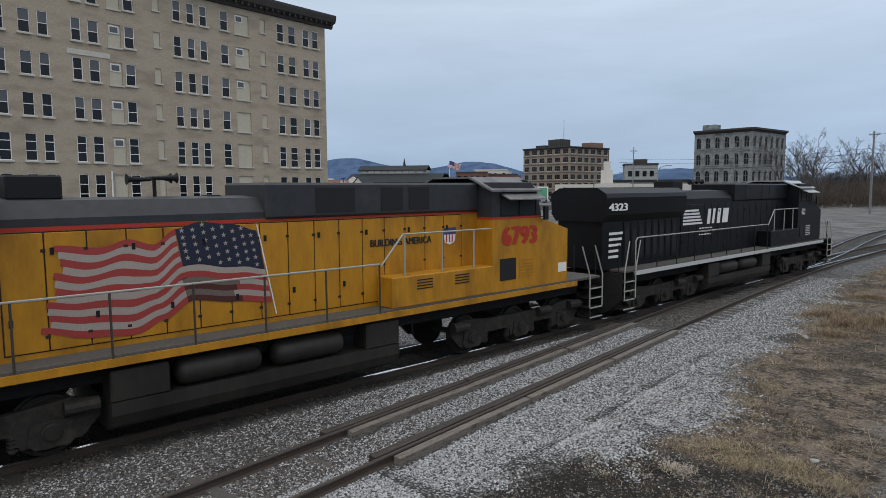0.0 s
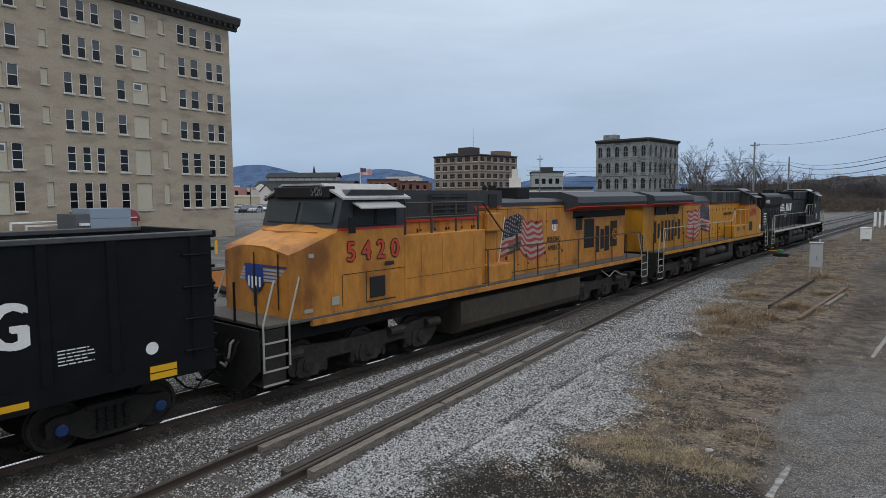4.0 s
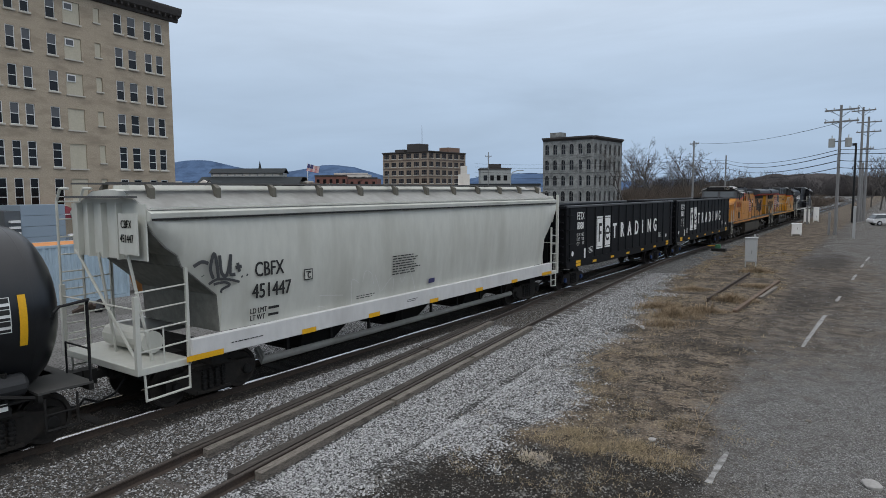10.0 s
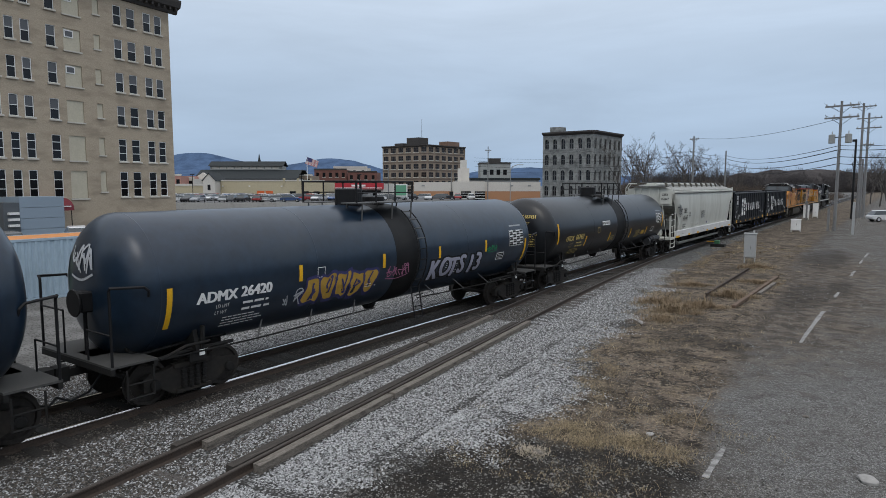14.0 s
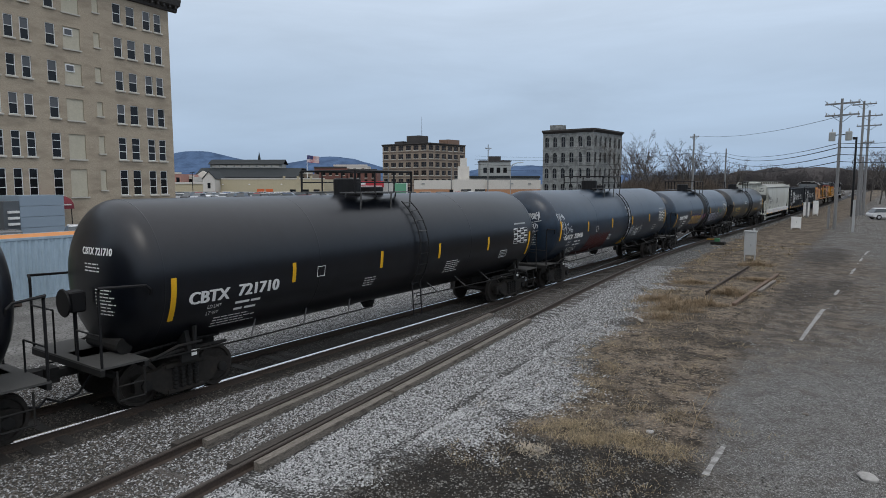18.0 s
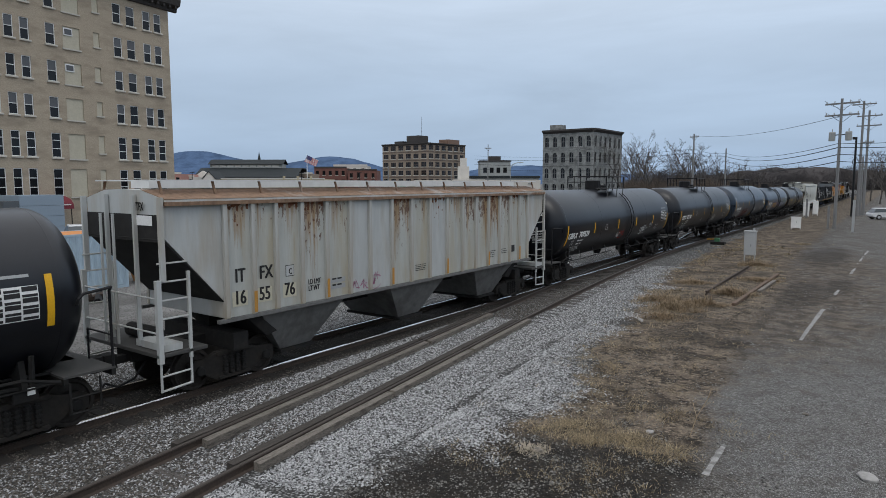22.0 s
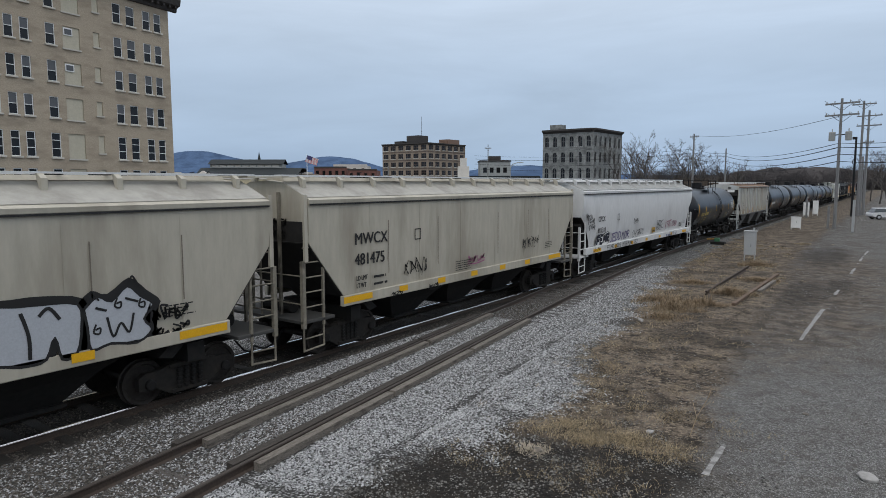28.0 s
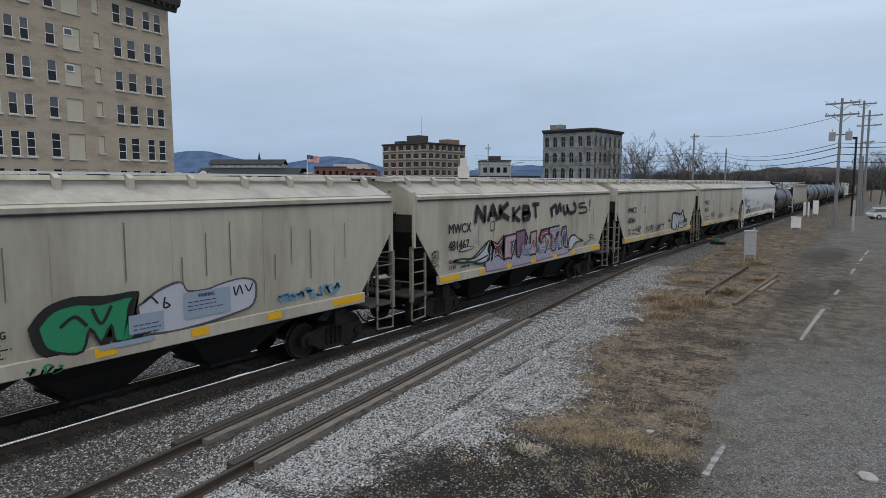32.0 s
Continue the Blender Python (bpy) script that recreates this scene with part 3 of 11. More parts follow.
def town_building(name, label, corner, theta, wa, wb, z_top, wall_mat, trim_mat, bays_a, bays_b, storeys, storey, first, arched=False, roof_boxes=()):
    """A block with two street fronts that meet at a corner: a runs back to the left, b to the right."""
    h = thing(name, Matrix.Identity(4), label, "building")
    th = radians(theta)
    a = Vector((-math.cos(th), math.sin(th), 0))
    b = Vector((math.sin(th), math.cos(th), 0))
    c = Vector((*corner, 0))
    ww, wh = first[2], first[1]
    meshes = None
    for origin, along, length, bays in ((c + a * wa, -a, wa, bays_a), (c, b, wb, bays_b)):
        holes, spots = [], []
        step = length / bays
        for i in range(bays):
            for k in range(storeys):
                z0 = first[0] + storey * k
                u = (i + 0.5) * step
                if z0 + wh < z_top - 0.5:
                    holes.append((u - ww / 2, u + ww / 2, z0, z0 + wh))
                    spots.append((u, z0))
        bm, ax, out = facade((origin.x, origin.y), along, length, BED - 0.5, z_top, holes, 0.2)
        part("wall", bm, wall_mat, h)
        base = wall_frame(origin, ax, out)
        if meshes is None:
            bm = mk()
            n = 3 if not arched else 2
            box(bm, -ww / 2, ww / 2, 0.12, 0.22, 0, wh)
            pane = part("pane", bm, GLASS)
            bm = mk()
            t = 0.1
            for i in range(n + 1):
                u = -ww / 2 + ww * i / n
                box(bm, u - t / 2, u + t / 2, 0.02, 0.12, 0, wh)
            box(bm, -ww / 2, ww / 2, 0.02, 0.12, wh * 0.5 - 0.05, wh * 0.5 + 0.05)
            frame_ = part("window", bm, trim_mat)
            bm = mk()
            box(bm, -ww / 2 - 0.15, ww / 2 + 0.15, -0.2, 0.1, -0.25, 0.0)
            if arched:
                arc = [(ww / 2 * 1.25 * math.cos(math.pi * q / 8), wh - 0.35 + 0.75 * math.sin(math.pi * q / 8)) for q in range(9)]
                inn = [(ww / 2 * 0.95 * math.cos(math.pi * q / 8), wh - 0.5 + 0.55 * math.sin(math.pi * q / 8)) for q in range(8, -1, -1)]
                arc_bm = mk()
                prism(arc_bm, arc + inn, -0.16, 0.02, "y")
            sill = part("sill", bm, STONE if not arched else wall_mat)
            meshes = (frame_, pane, sill, part("arch", arc_bm, wall_mat)) if arched else (frame_, pane, sill)
        for u, z in spots:
            w_ = put_window(h, base @ pose(u, 0.02, z), *meshes[:3])
            if arched:
                again(meshes[3], w_, None, "arch")
        bm = mk()
        prism(bm, [(0.0, z_top - 0.7), (-0.5, z_top - 0.3), (-0.7, z_top - 0.2), (-0.7, z_top + 0.15), (0.5, z_top + 0.15), (0.5, z_top + 0.002), (0.0, z_top + 0.002)], 0, length)
        part("cornice", bm, CORNICE, h).matrix_basis = base
        for k in range(1, storeys):
            z = first[0] + storey * k - 0.75
            bm = mk()
            box(bm, 0, length, -0.12, 0.02, z - 0.12, z + 0.12)
            part("belt_course", bm, trim_mat if not arched else wall_mat, h).matrix_basis = base
    for ob in meshes:
        bpy.data.objects.remove(ob)
    bm = mk()
    q = [c + a * (wa - 0.4) + b * 0.4, c + a * 0.4 + b * 0.4, c + a * 0.4 + b * (wb - 0.4), c + a * (wa - 0.4) + b * (wb - 0.4)]
    prism(bm, [(p.x, p.y) for p in q], z_top - 0.7, z_top - 0.4, "z")
    part("roof", bm, CORNICE, h)
    for o, n, m_ in ((c + a * wa + b * wb, -b, wb), (c + a * wa + b * wb, -a, wa)):
        bm, ax, out = facade((o.x, o.y), n, m_, BED - 0.5, z_top, [], 0.2)
        part("wall", bm, wall_mat, h)
    for s0, s1, t0, t1, hgt, mat_ in roof_boxes:
        bm = mk()
        q = [c + a * s0 + b * t0, c + a * s1 + b * t0, c + a * s1 + b * t1, c + a * s0 + b * t1]
        prism(bm, [(p.x, p.y) for p in q], z_top - 0.4, z_top + hgt, "z")
        part("roof_house", bm, mat_, h)
    return h, c, a, b


TANBRICK = material("tan_brick", (0.27, 0.215, 0.165), 0.9, 0, 0.15, 4, 0.2, (0.2, 0.155, 0.12), 0.5, 0.2)
GREYSTONE = material("grey_stucco", (0.24, 0.245, 0.235), 0.92, 0, 0.3, 1.6, 0.3, (0.085, 0.088, 0.088), 0.48, 0.45)
REDBRICK = material("red_brick", (0.16, 0.075, 0.06), 0.9, 0, 0.2, 4, 0.2)
TRIMGREY = plain("grey_trim", (0.12, 0.12, 0.118))
BROWNWIN = plain("brown_window_frame", (0.10, 0.07, 0.055))
TERRA = plain("orange_brick", (0.19, 0.12, 0.085))


def build_town():
    town_building("brick_hotel", "six-storey tan brick building with rows of paired windows", (-157.4, 212), 3, 25.4, 25.5, 20.9, TANBRICK, BROWNWIN,
                  6, 6, 6, 3.45, (0.9, 1.95, 2.7), roof_boxes=((8, 15, 4, 10, 3.6, CORNICE), (17, 22, 4, 9, 1.5, CORNICE), (1, 6, 15, 23, 2.2, TERRA)))
    mast = thing("roof_mast", pose(-168, 222, 20.5), "thin tall radio mast on a roof", "mast")
    bm = mk()
    rod(bm, (0, 0, 0), (0, 0, 12.3), 0.12, 5, 0.06)
    part("mast_tube", bm, CORNICE, mast)
    town_building("grey_building", "old grey four-storey building with arched windows", (-57.7, 141.7), 3, 13.1, 16.2, 17.0, GREYSTONE, TRIMGREY,
                  6, 6, 4, 3.7, (2.0, 2.35, 1.05), True, roof_boxes=((8.3, 11.3, 0.1, 2.5, 1.35, GREYSTONE),))


build_town()

# ---------------------------------------------------------------- the train: paints
TANKBLACK = material("black_tank_paint", (0.0038, 0.005, 0.0082), 0.33, 0, 0.3, 3, 0.03, (0.0075, 0.009, 0.0125), 0.52, 0.6, spec=0.5)
TANKBLUE = material("faded_blue_black_tank", (0.012, 0.024, 0.042), 0.30, 0, 0.25, 3, 0.03, (0.024, 0.033, 0.045), 0.52, 0.6, spec=0.5)
TANKBROWN = material("dusty_black_tank", (0.0075, 0.009, 0.0115), 0.32, 0, 0.3, 3, 0.03, (0.016, 0.0165, 0.017), 0.5, 0.6, spec=0.48)
SOOTBAND = material("sooty_tank_band", (0.006, 0.006, 0.0065), 0.6, 0, 0.3, 3, 0.03, (0.014, 0.013, 0.012), 0.5, 0.9, spec=0.3)
GALVANISED = plain("galvanised_grating", (0.62, 0.63, 0.63), 0.4)
ENDGRATE = plain("dirty_grating", (0.06, 0.059, 0.056), 0.8)
SOOTPOST = material("sooty_beige_post", (0.21, 0.19, 0.15), 0.75, 0, 0.25, 6, 0.05, (0.05, 0.044, 0.036), 0.5, 1.2)
GREYIRON = plain("dusty_grey_iron", (0.085, 0.085, 0.083), 0.7)
GONDOLA = material("black_gondola_paint", (0.0066, 0.0072, 0.0088), 0.6, 0, 0.25, 3, 0.03, (0.010, 0.010, 0.011), 0.55, 1.0, spec=0.15)
BEIGE = material("beige_hopper_paint", (0.44, 0.408, 0.335), 0.55, 0, 0.09, 5, 0.03, (0.29, 0.26, 0.205), 0.50, 0.9, (1, 1, 0.22), spec=0.35)
CREAM = material("pale_grey_hopper_paint", (0.55, 0.555, 0.505), 0.5, 0, 0.06, 5, 0.03, (0.42, 0.42, 0.37), 0.50, 0.7, (1, 1, 0.25), spec=0.35)
BRIGHT = material("white_hopper_paint", (0.63, 0.63, 0.62), 0.5, 0, 0.06, 5, 0.03, (0.50, 0.495, 0.485), 0.52, 0.7, (1, 1, 0.4))
def rusty_sheet(name, amount):
    """Old grey paint with rust that runs down in streaks from the roof edge."""
    m = material(name, (0.44, 0.45, 0.42), 0.6, 0, 0.1, 5, 0.05, (0.40, 0.36, 0.27), 0.46, 1.4, (1, 1.2, 0.2))
    nt = m.node_tree
    bsdf = nt.nodes["Principled BSDF"]
    paint = bsdf.inputs["Base Color"].links[0].from_socket
    coord = nt.nodes.new("ShaderNodeTexCoord")
    sep = nt.nodes.new("ShaderNodeSeparateXYZ")
    link(nt, coord, "Object", sep, 0)
    fall = maths(nt, "MULTIPLY", maths(nt, "SUBTRACT", sep.outputs[2], 3.45), 0.13)
    fac = []
    for scale, squash, at, soft in ((5.0, 0.07, 0.60 - amount, 0.16), (9.0, 0.45, 0.70 - amount, 0.05)):
        mp = nt.nodes.new("ShaderNodeMapping")
        mp.inputs["Scale"].default_value = (1, 1, squash)
        link(nt, coord, "Object", mp, 0)
        n = node(nt, "ShaderNodeTexNoise", Scale=scale, Detail=5.0, Roughness=0.65)
        link(nt, mp, 0, n, "Vector")
        r = nt.nodes.new("ShaderNodeMapRange")
        r.inputs["From Min"].default_value, r.inputs["From Max"].default_value = at, at + soft
        r.inputs["To Max"].default_value = 0.8
        nt.links.new(maths(nt, "ADD", n.outputs["Fac"], fall), r.inputs[0])
        fac.append(r.outputs[0])
    out = blend(nt, fac[0], paint, (0.27, 0.15, 0.05))
    out = blend(nt, fac[1], out, (0.095, 0.035, 0.016))
    nt.links.new(out, bsdf.inputs["Base Color"])
    return m


RIBLIGHT = rusty_sheet("lightly_rusted_grey_paint", 0.07)
RIBOCHRE = rusty_sheet("heavily_rusted_grey_paint", 0.165)
RIBPAINT = material("rust_streaked_grey_paint", (0.46, 0.475, 0.465), 0.55, 0, 0.08, 5, 0.05, (0.36, 0.31, 0.235), 0.50, 1.1, (1, 1.2, 0.2), stain_soft=0.2)
DIRTYGREY = material("dirty_grey_chute", (0.14, 0.14, 0.135), 0.8, 0, 0.2, 5, 0.05, (0.05, 0.047, 0.043), 0.5, 0.8)
# near-black for hopper ends: soot, plus the overhang's shade put into the colour
SLOPE = material("slope_shade_black", (0.016, 0.015, 0.014), 0.85, 0, 0.3, 4, 0.05, (0.05, 0.047, 0.042), 0.58, 0.8)
ROOFGREY = material("dark_grey_roof", (0.29, 0.29, 0.27), 0.7, 0, 0.12, 4, 0.05, (0.19, 0.185, 0.17), 0.5, 0.8)
ROOFBEIGE = material("dark_beige_roof", (0.36, 0.345, 0.305), 0.7, 0, 0.12, 4, 0.05, (0.20, 0.185, 0.16), 0.5, 0.8)
RUSTTOP = material("rust_roof", (0.22, 0.14, 0.09), 0.85, 0, 0.3, 8, 0.2, (0.4, 0.38, 0.36), 0.55, 1.5)
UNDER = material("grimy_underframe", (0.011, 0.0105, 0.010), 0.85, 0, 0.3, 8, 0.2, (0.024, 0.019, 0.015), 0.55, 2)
TRUCK = material("dusty_truck_casting", (0.016, 0.014, 0.012), 0.8, 0, 0.35, 10, 0.2, (0.032, 0.025, 0.019), 0.52, 3)
WHEEL = material("worn_wheel_steel", (0.04, 0.035, 0.031), 0.65, 0.3, 0.3, 12, 0.1)
YELLOWMARK = plain("yellow_reflector", (0.74, 0.40, 0.012), 0.5)
WHITEMARK = plain("white_marking", (0.78, 0.78, 0.76), 0.6)
GREYMARK = plain("grey_marking", (0.36, 0.37, 0.37), 0.7)
BLACKMARK = plain("black_marking", (0.02, 0.02, 0.02), 0.6)
GOLDMARK = plain("gold_marking", (0.55, 0.42, 0.14), 0.6)
CAPBLUE = plain("blue_bearing_cap", (0.018, 0.05, 0.16), 0.5)
UPYELLOW = material("yellow_engine_paint", (0.47, 0.215, 0.014), 0.42, 0, 0.16, 4, 0.02, (0.14, 0.058, 0.011), 0.47, 1.4, (1, 1, 0.35), spec=0.4, stain_soft=0.35)
UPFADED = material("faded_orange_engine_paint", (0.49, 0.208, 0.036), 0.5, 0, 0.16, 4, 0.03, (0.15, 0.055, 0.014), 0.50, 0.9, (1, 1, 0.5), spec=0.4)
UPGREY = material("dark_grey_engine_paint", (0.030, 0.032, 0.035), 0.5, 0, 0.2, 4, 0.03, (0.05, 0.05, 0.05), 0.58, 0.9)
REDSTRIPE = plain("red_stripe", (0.45, 0.035, 0.02), 0.5)
NSBLACK = material("black_engine_paint", (0.0045, 0.005, 0.0062), 0.45, 0, 0.2, 4, 0.03, (0.010, 0.010, 0.011), 0.58, 0.8, spec=0.25)
FUEL = material("dusty_fuel_tank", (0.026, 0.022, 0.018), 0.6, 0, 0.3, 5, 0.1, (0.009, 0.008, 0.007), 0.52, 0.8, (1, 1, 0.5))
SCREEN = material("black_louvre_screen", (0.012, 0.012, 0.013), 0.7, 0, 0.3, 60, 0.3)
WALKWAY = material("worn_walkway", (0.085, 0.079, 0.07), 0.8, 0, 0.2, 12, 0.2)
HANDRAIL = plain("white_handrail", (0.34, 0.34, 0.30), 0.5)
DARKRAIL = plain("dark_handrail", (0.05, 0.042, 0.03), 0.6)
CABGLASS = plain("cab_glass", (0.03, 0.04, 0.045), 0.07, 0, 0.8)

# ---------------------------------------------------------------- the train: lettering and paint on the sides
TEXTS = {}


def letters(text):
    """Outline mesh of a word at size 1: points and faces."""
    if text not in TEXTS:
        cu = bpy.data.curves.new("lettering", "FONT")
        cu.body, cu.size, cu.resolution_u = text, 1.0, 3
        ob = bpy.data.objects.new("lettering", cu)
        me = ob.to_mesh()
        TEXTS[text] = ([tuple(v.co[:2]) for v in me.vertices], [tuple(p.vertices) for p in me.polygons])
        ob.to_mesh_clear()
        bpy.data.objects.remove(ob)
        bpy.data.curves.remove(cu)
    return TEXTS[text]


def flat(x, off=0.006, side=1):
    """A map from (along, up) onto an upright side at x."""
    return lambda u, v: Vector((side * (x + off), u, v))


def round_side(zc, r, off=0.008):
    return lambda u, v: Vector((math.sqrt(max(0.01, (r + off) ** 2 - (v - zc) ** 2)), u, v))


def head_end(zc, r, y_cyl, depth, off=0.012):
    """Onto the dished rear end of a tank; u runs across the car."""
    return lambda u, v: Vector((u, -y_cyl - off - depth * math.sqrt(max(0.0, 1 - min(1.0, math.hypot(u, v - zc) / r) ** 2.7)), v))


def lettering(parent, text, u, v, size, paint, surf, width=1.0, side=1, name="lettering", bold=1.0):
    """A word whose lower left corner stands at (u, v)."""
    verts, faces = letters(text)
    bm = mk()
    # three strikes side by side make the strokes bold
    for strike in [(bold * a, bold * b) for a, b in ((-0.055, 0.03), (-0.028, -0.02), (0.0, 0.0), (0.028, 0.02), (0.055, -0.03))] if bold else ((0.0, 0.0),):
        vs = [bm.verts.new(((x + strike[0]) * size * width * side + u, (y + strike[1] * 0.5) * size * 1.4 + v, 0.0006 + strike[0] * 0.025)) for x, y in verts]
        for f in faces:
            try:
                bm.faces.new([vs[i] for i in f])
            except ValueError:
                pass
    top = v + size * 1.1
    z = v + 0.1
    while size > 0.24 and z < top:
        bmesh.ops.bisect_plane(bm, geom=bm.verts[:] + bm.edges[:] + bm.faces[:], plane_co=(0, z, 0), plane_no=(0, 1, 0))
        z += 0.12
    for q in bm.verts:
        lift = q.co.z
        p = surf(q.co.x, q.co.y)
        q.co = p + Vector((math.copysign(lift, p.x), 0, 0)) if abs(p.x) > 0.9 else p
    return part(name, bm, paint, parent)


def patch(parent, u0, u1, v0, v1, paint, surf, name="reflector", slant=0.0):
    """A painted or stuck-on rectangle."""
    bm = mk()
    rows = max(2, int((v1 - v0) / 0.12) + 1)
    pts = [[bm.verts.new(surf(u + slant * (v - v0), v)) for u in (u0, u1)] for v in [v0 + (v1 - v0) * i / (rows - 1) for i in range(rows)]]
    for a, b in zip(pts, pts[1:]):
        bm.faces.new((a[0], a[1], b[1], b[0]))
    return part(name, bm, paint, parent)


def small_print(parent, u, v, w, lines, paint, surf, height=0.035, gap=0.07, name="small_print"):
    """Print too small to read: plain bars."""
    bm = mk()
    for i in range(lines):
        z = v - gap * i
        ww = w * random.uniform(0.7, 1.0)
        a0 = u
        while a0 < u + ww:
            a1 = min(u + ww, a0 + height * random.uniform(2.0, 5.0))
            bm.faces.new([bm.verts.new(surf(a, b)) for a, b in ((a0, z), (a1, z), (a1, z + height * 0.7), (a0, z + height * 0.7))])
            a0 = a1 + height * random.uniform(0.5, 0.9)
    return part(name, bm, paint, parent)


def stroke(bm, pts, w, surf):
    """A sprayed line of width w through (u, v) points."""
    last = None
    for i, p in enumerate(pts):
        a, b = pts[max(0, i - 1)], pts[min(len(pts) - 1, i + 1)]
        d = Vector((b[0] - a[0], b[1] - a[1]))
        d = d.normalized() if d.length > 1e-6 else Vector((1, 0))
        n = Vector((-d.y, d.x)) * w / 2
        pair = [bm.verts.new(surf(p[0] + n.x, p[1] + n.y)), bm.verts.new(surf(p[0] - n.x, p[1] - n.y))]
        if last:
            bm.faces.new((last[0], last[1], pair[1], pair[0]))
        last = pair


def curve_through(pts, steps=5):
    out = []
    for i in range(len(pts) - 1):
        p0, p1, p2, p3 = pts[max(0, i - 1)], pts[i], pts[i + 1], pts[min(len(pts) - 1, i + 2)]
        for k in range(steps):
            t = k / steps
            out.append(tuple(0.5 * (2 * p1[j] + (p2[j] - p0[j]) * t + (2 * p0[j] - 5 * p1[j] + 4 * p2[j] - p3[j]) * t * t
                                    + (3 * p1[j] - p0[j] - 3 * p2[j] + p3[j]) * t ** 3) for j in (0, 1)))
    out.append(pts[-1])
    return out


def tag_line(parent, u, v, w, h, n, paint, surf, width=0.04, seed=1, name="graffiti_tag"):
    """A quick sprayed scrawl of n looping signs."""
    rnd = random.Random(seed)
    bm = mk()
    cell = w / n
    for i in range(n):
        x0 = u + i * cell
        for _ in range(2):
            pts = [(x0 + rnd.uniform(-0.1, 1.1) * cell, v + rnd.uniform(0.0, 1.0) * h) for _ in range(rnd.randint(3, 5))]
            stroke(bm, curve_through(pts), width * rnd.uniform(0.7, 1.1), surf)
    if rnd.random() < 0.6:
        stroke(bm, curve_through([(u, v - 0.1 * h), (u + w * 0.5, v - 0.22 * h), (u + w, v + 0.02 * h)]), width * 0.8, surf)
    return part(name, bm, paint, parent)


def lifted(surf, d):
    """The same map, d metres further out along x."""
    def f(u, v):
        p = surf(u, v)
        return Vector((p.x + math.copysign(d, p.x), p.y, p.z))
    return f


def block_piece(parent, u, v, w, h, n, fill, edge, surf, seed=1, halo=None, extra=None, name="graffiti_letter"):
    """A sprayed piece of n fat letter forms: each with backing, fill, outline, inner strokes."""
    rnd = random.Random(seed)
    cell = w / n
    for i in range(n):
        cx, cy = u + (i + 0.5) * cell, v + h / 2 + rnd.uniform(-0.06, 0.06) * h
        m = 14
        ph = rnd.uniform(0, 6)
        ring = []
        for k in range(m):
            a = math.tau * k / m
            sq = 1 / max(abs(math.cos(a)), abs(math.sin(a))) ** 0.75
            r = sq * (0.92 + 0.16 * math.sin(3 * a + ph) + rnd.uniform(-0.1, 0.1))
            ring.append((cx + 0.54 * cell * r * math.cos(a), cy + 0.46 * h * r * math.sin(a)))
        loop = curve_through(ring + ring[:1], 2)[:-1]
        whole = None
        for grow_by, d, paint, nm in ((1.18, 0.0, halo or edge, name), (1.0, 0.004, fill, "fill")):
            s2 = lifted(surf, d + 0.0012 * (i % 3))
            bm = mk()
            c0 = bm.verts.new(s2(cx, cy))
            vs = [bm.verts.new(s2(cx + (a - cx) * grow_by, cy + (b - cy) * grow_by)) for a, b in loop]
            for k in range(len(vs)):
                bm.faces.new((c0, vs[k], vs[(k + 1) % len(vs)]))
            ob = part(nm, bm, paint, whole or parent)
            whole = whole or ob
        s3 = lifted(surf, 0.0088 + 0.0006 * (i % 3))
        bm = mk()
        stroke(bm, loop + loop[:2], 0.045, s3)
        part("outline", bm, edge, whole)
        for _ in range(2):
            pts = [(cx + rnd.uniform(-0.3, 0.3) * cell, cy + rnd.uniform(-0.34, 0.34) * h) for _ in range(3)]
            bm = mk()
            stroke(bm, curve_through(pts), 0.055, s3)
            part("inner_line", bm, extra or edge, whole)


def spray_shape(parent, outline, fill, edge, surf, halo=0.12, line=0.05, name="graffiti_piece", sharp=False):
    """One sprayed form: dark cloud behind, flat fill, outline."""
    loop = outline if sharp else curve_through(outline + outline[:1], 3)[:-1]
    cu, cv = sum(p[0] for p in loop) / len(loop), sum(p[1] for p in loop) / len(loop)
    back = mk()
    grown = []
    for u, v in loop:
        d = Vector((u - cu, v - cv))
        d = d * (1 + halo / max(0.2, d.length))
        grown.append((cu + d.x, cv + d.y))
    back.faces.new([back.verts.new(surf(u, v)) for u, v in grown])
    bmesh.ops.triangulate(back, faces=back.faces[:])
    whole = part(name, back, edge, parent)
    s2 = lifted(surf, 0.004)
    bm = mk()
    bm.faces.new([bm.verts.new(s2(u, v)) for u, v in loop])
    bmesh.ops.triangulate(bm, faces=bm.faces[:])
    part("fill", bm, fill, whole)
    bm = mk()
    stroke(bm, loop + loop[:1], line, lifted(surf, 0.008))
    part("outline", bm, edge, whole)
    return whole


def spray_lines(parent, lines, width, paint, surf, name="graffiti_line", rise=0.012):
    for pts in lines:
        bm = mk()
        stroke(bm, curve_through(pts), width, lifted(surf, rise))
        part(name, bm, paint, parent)


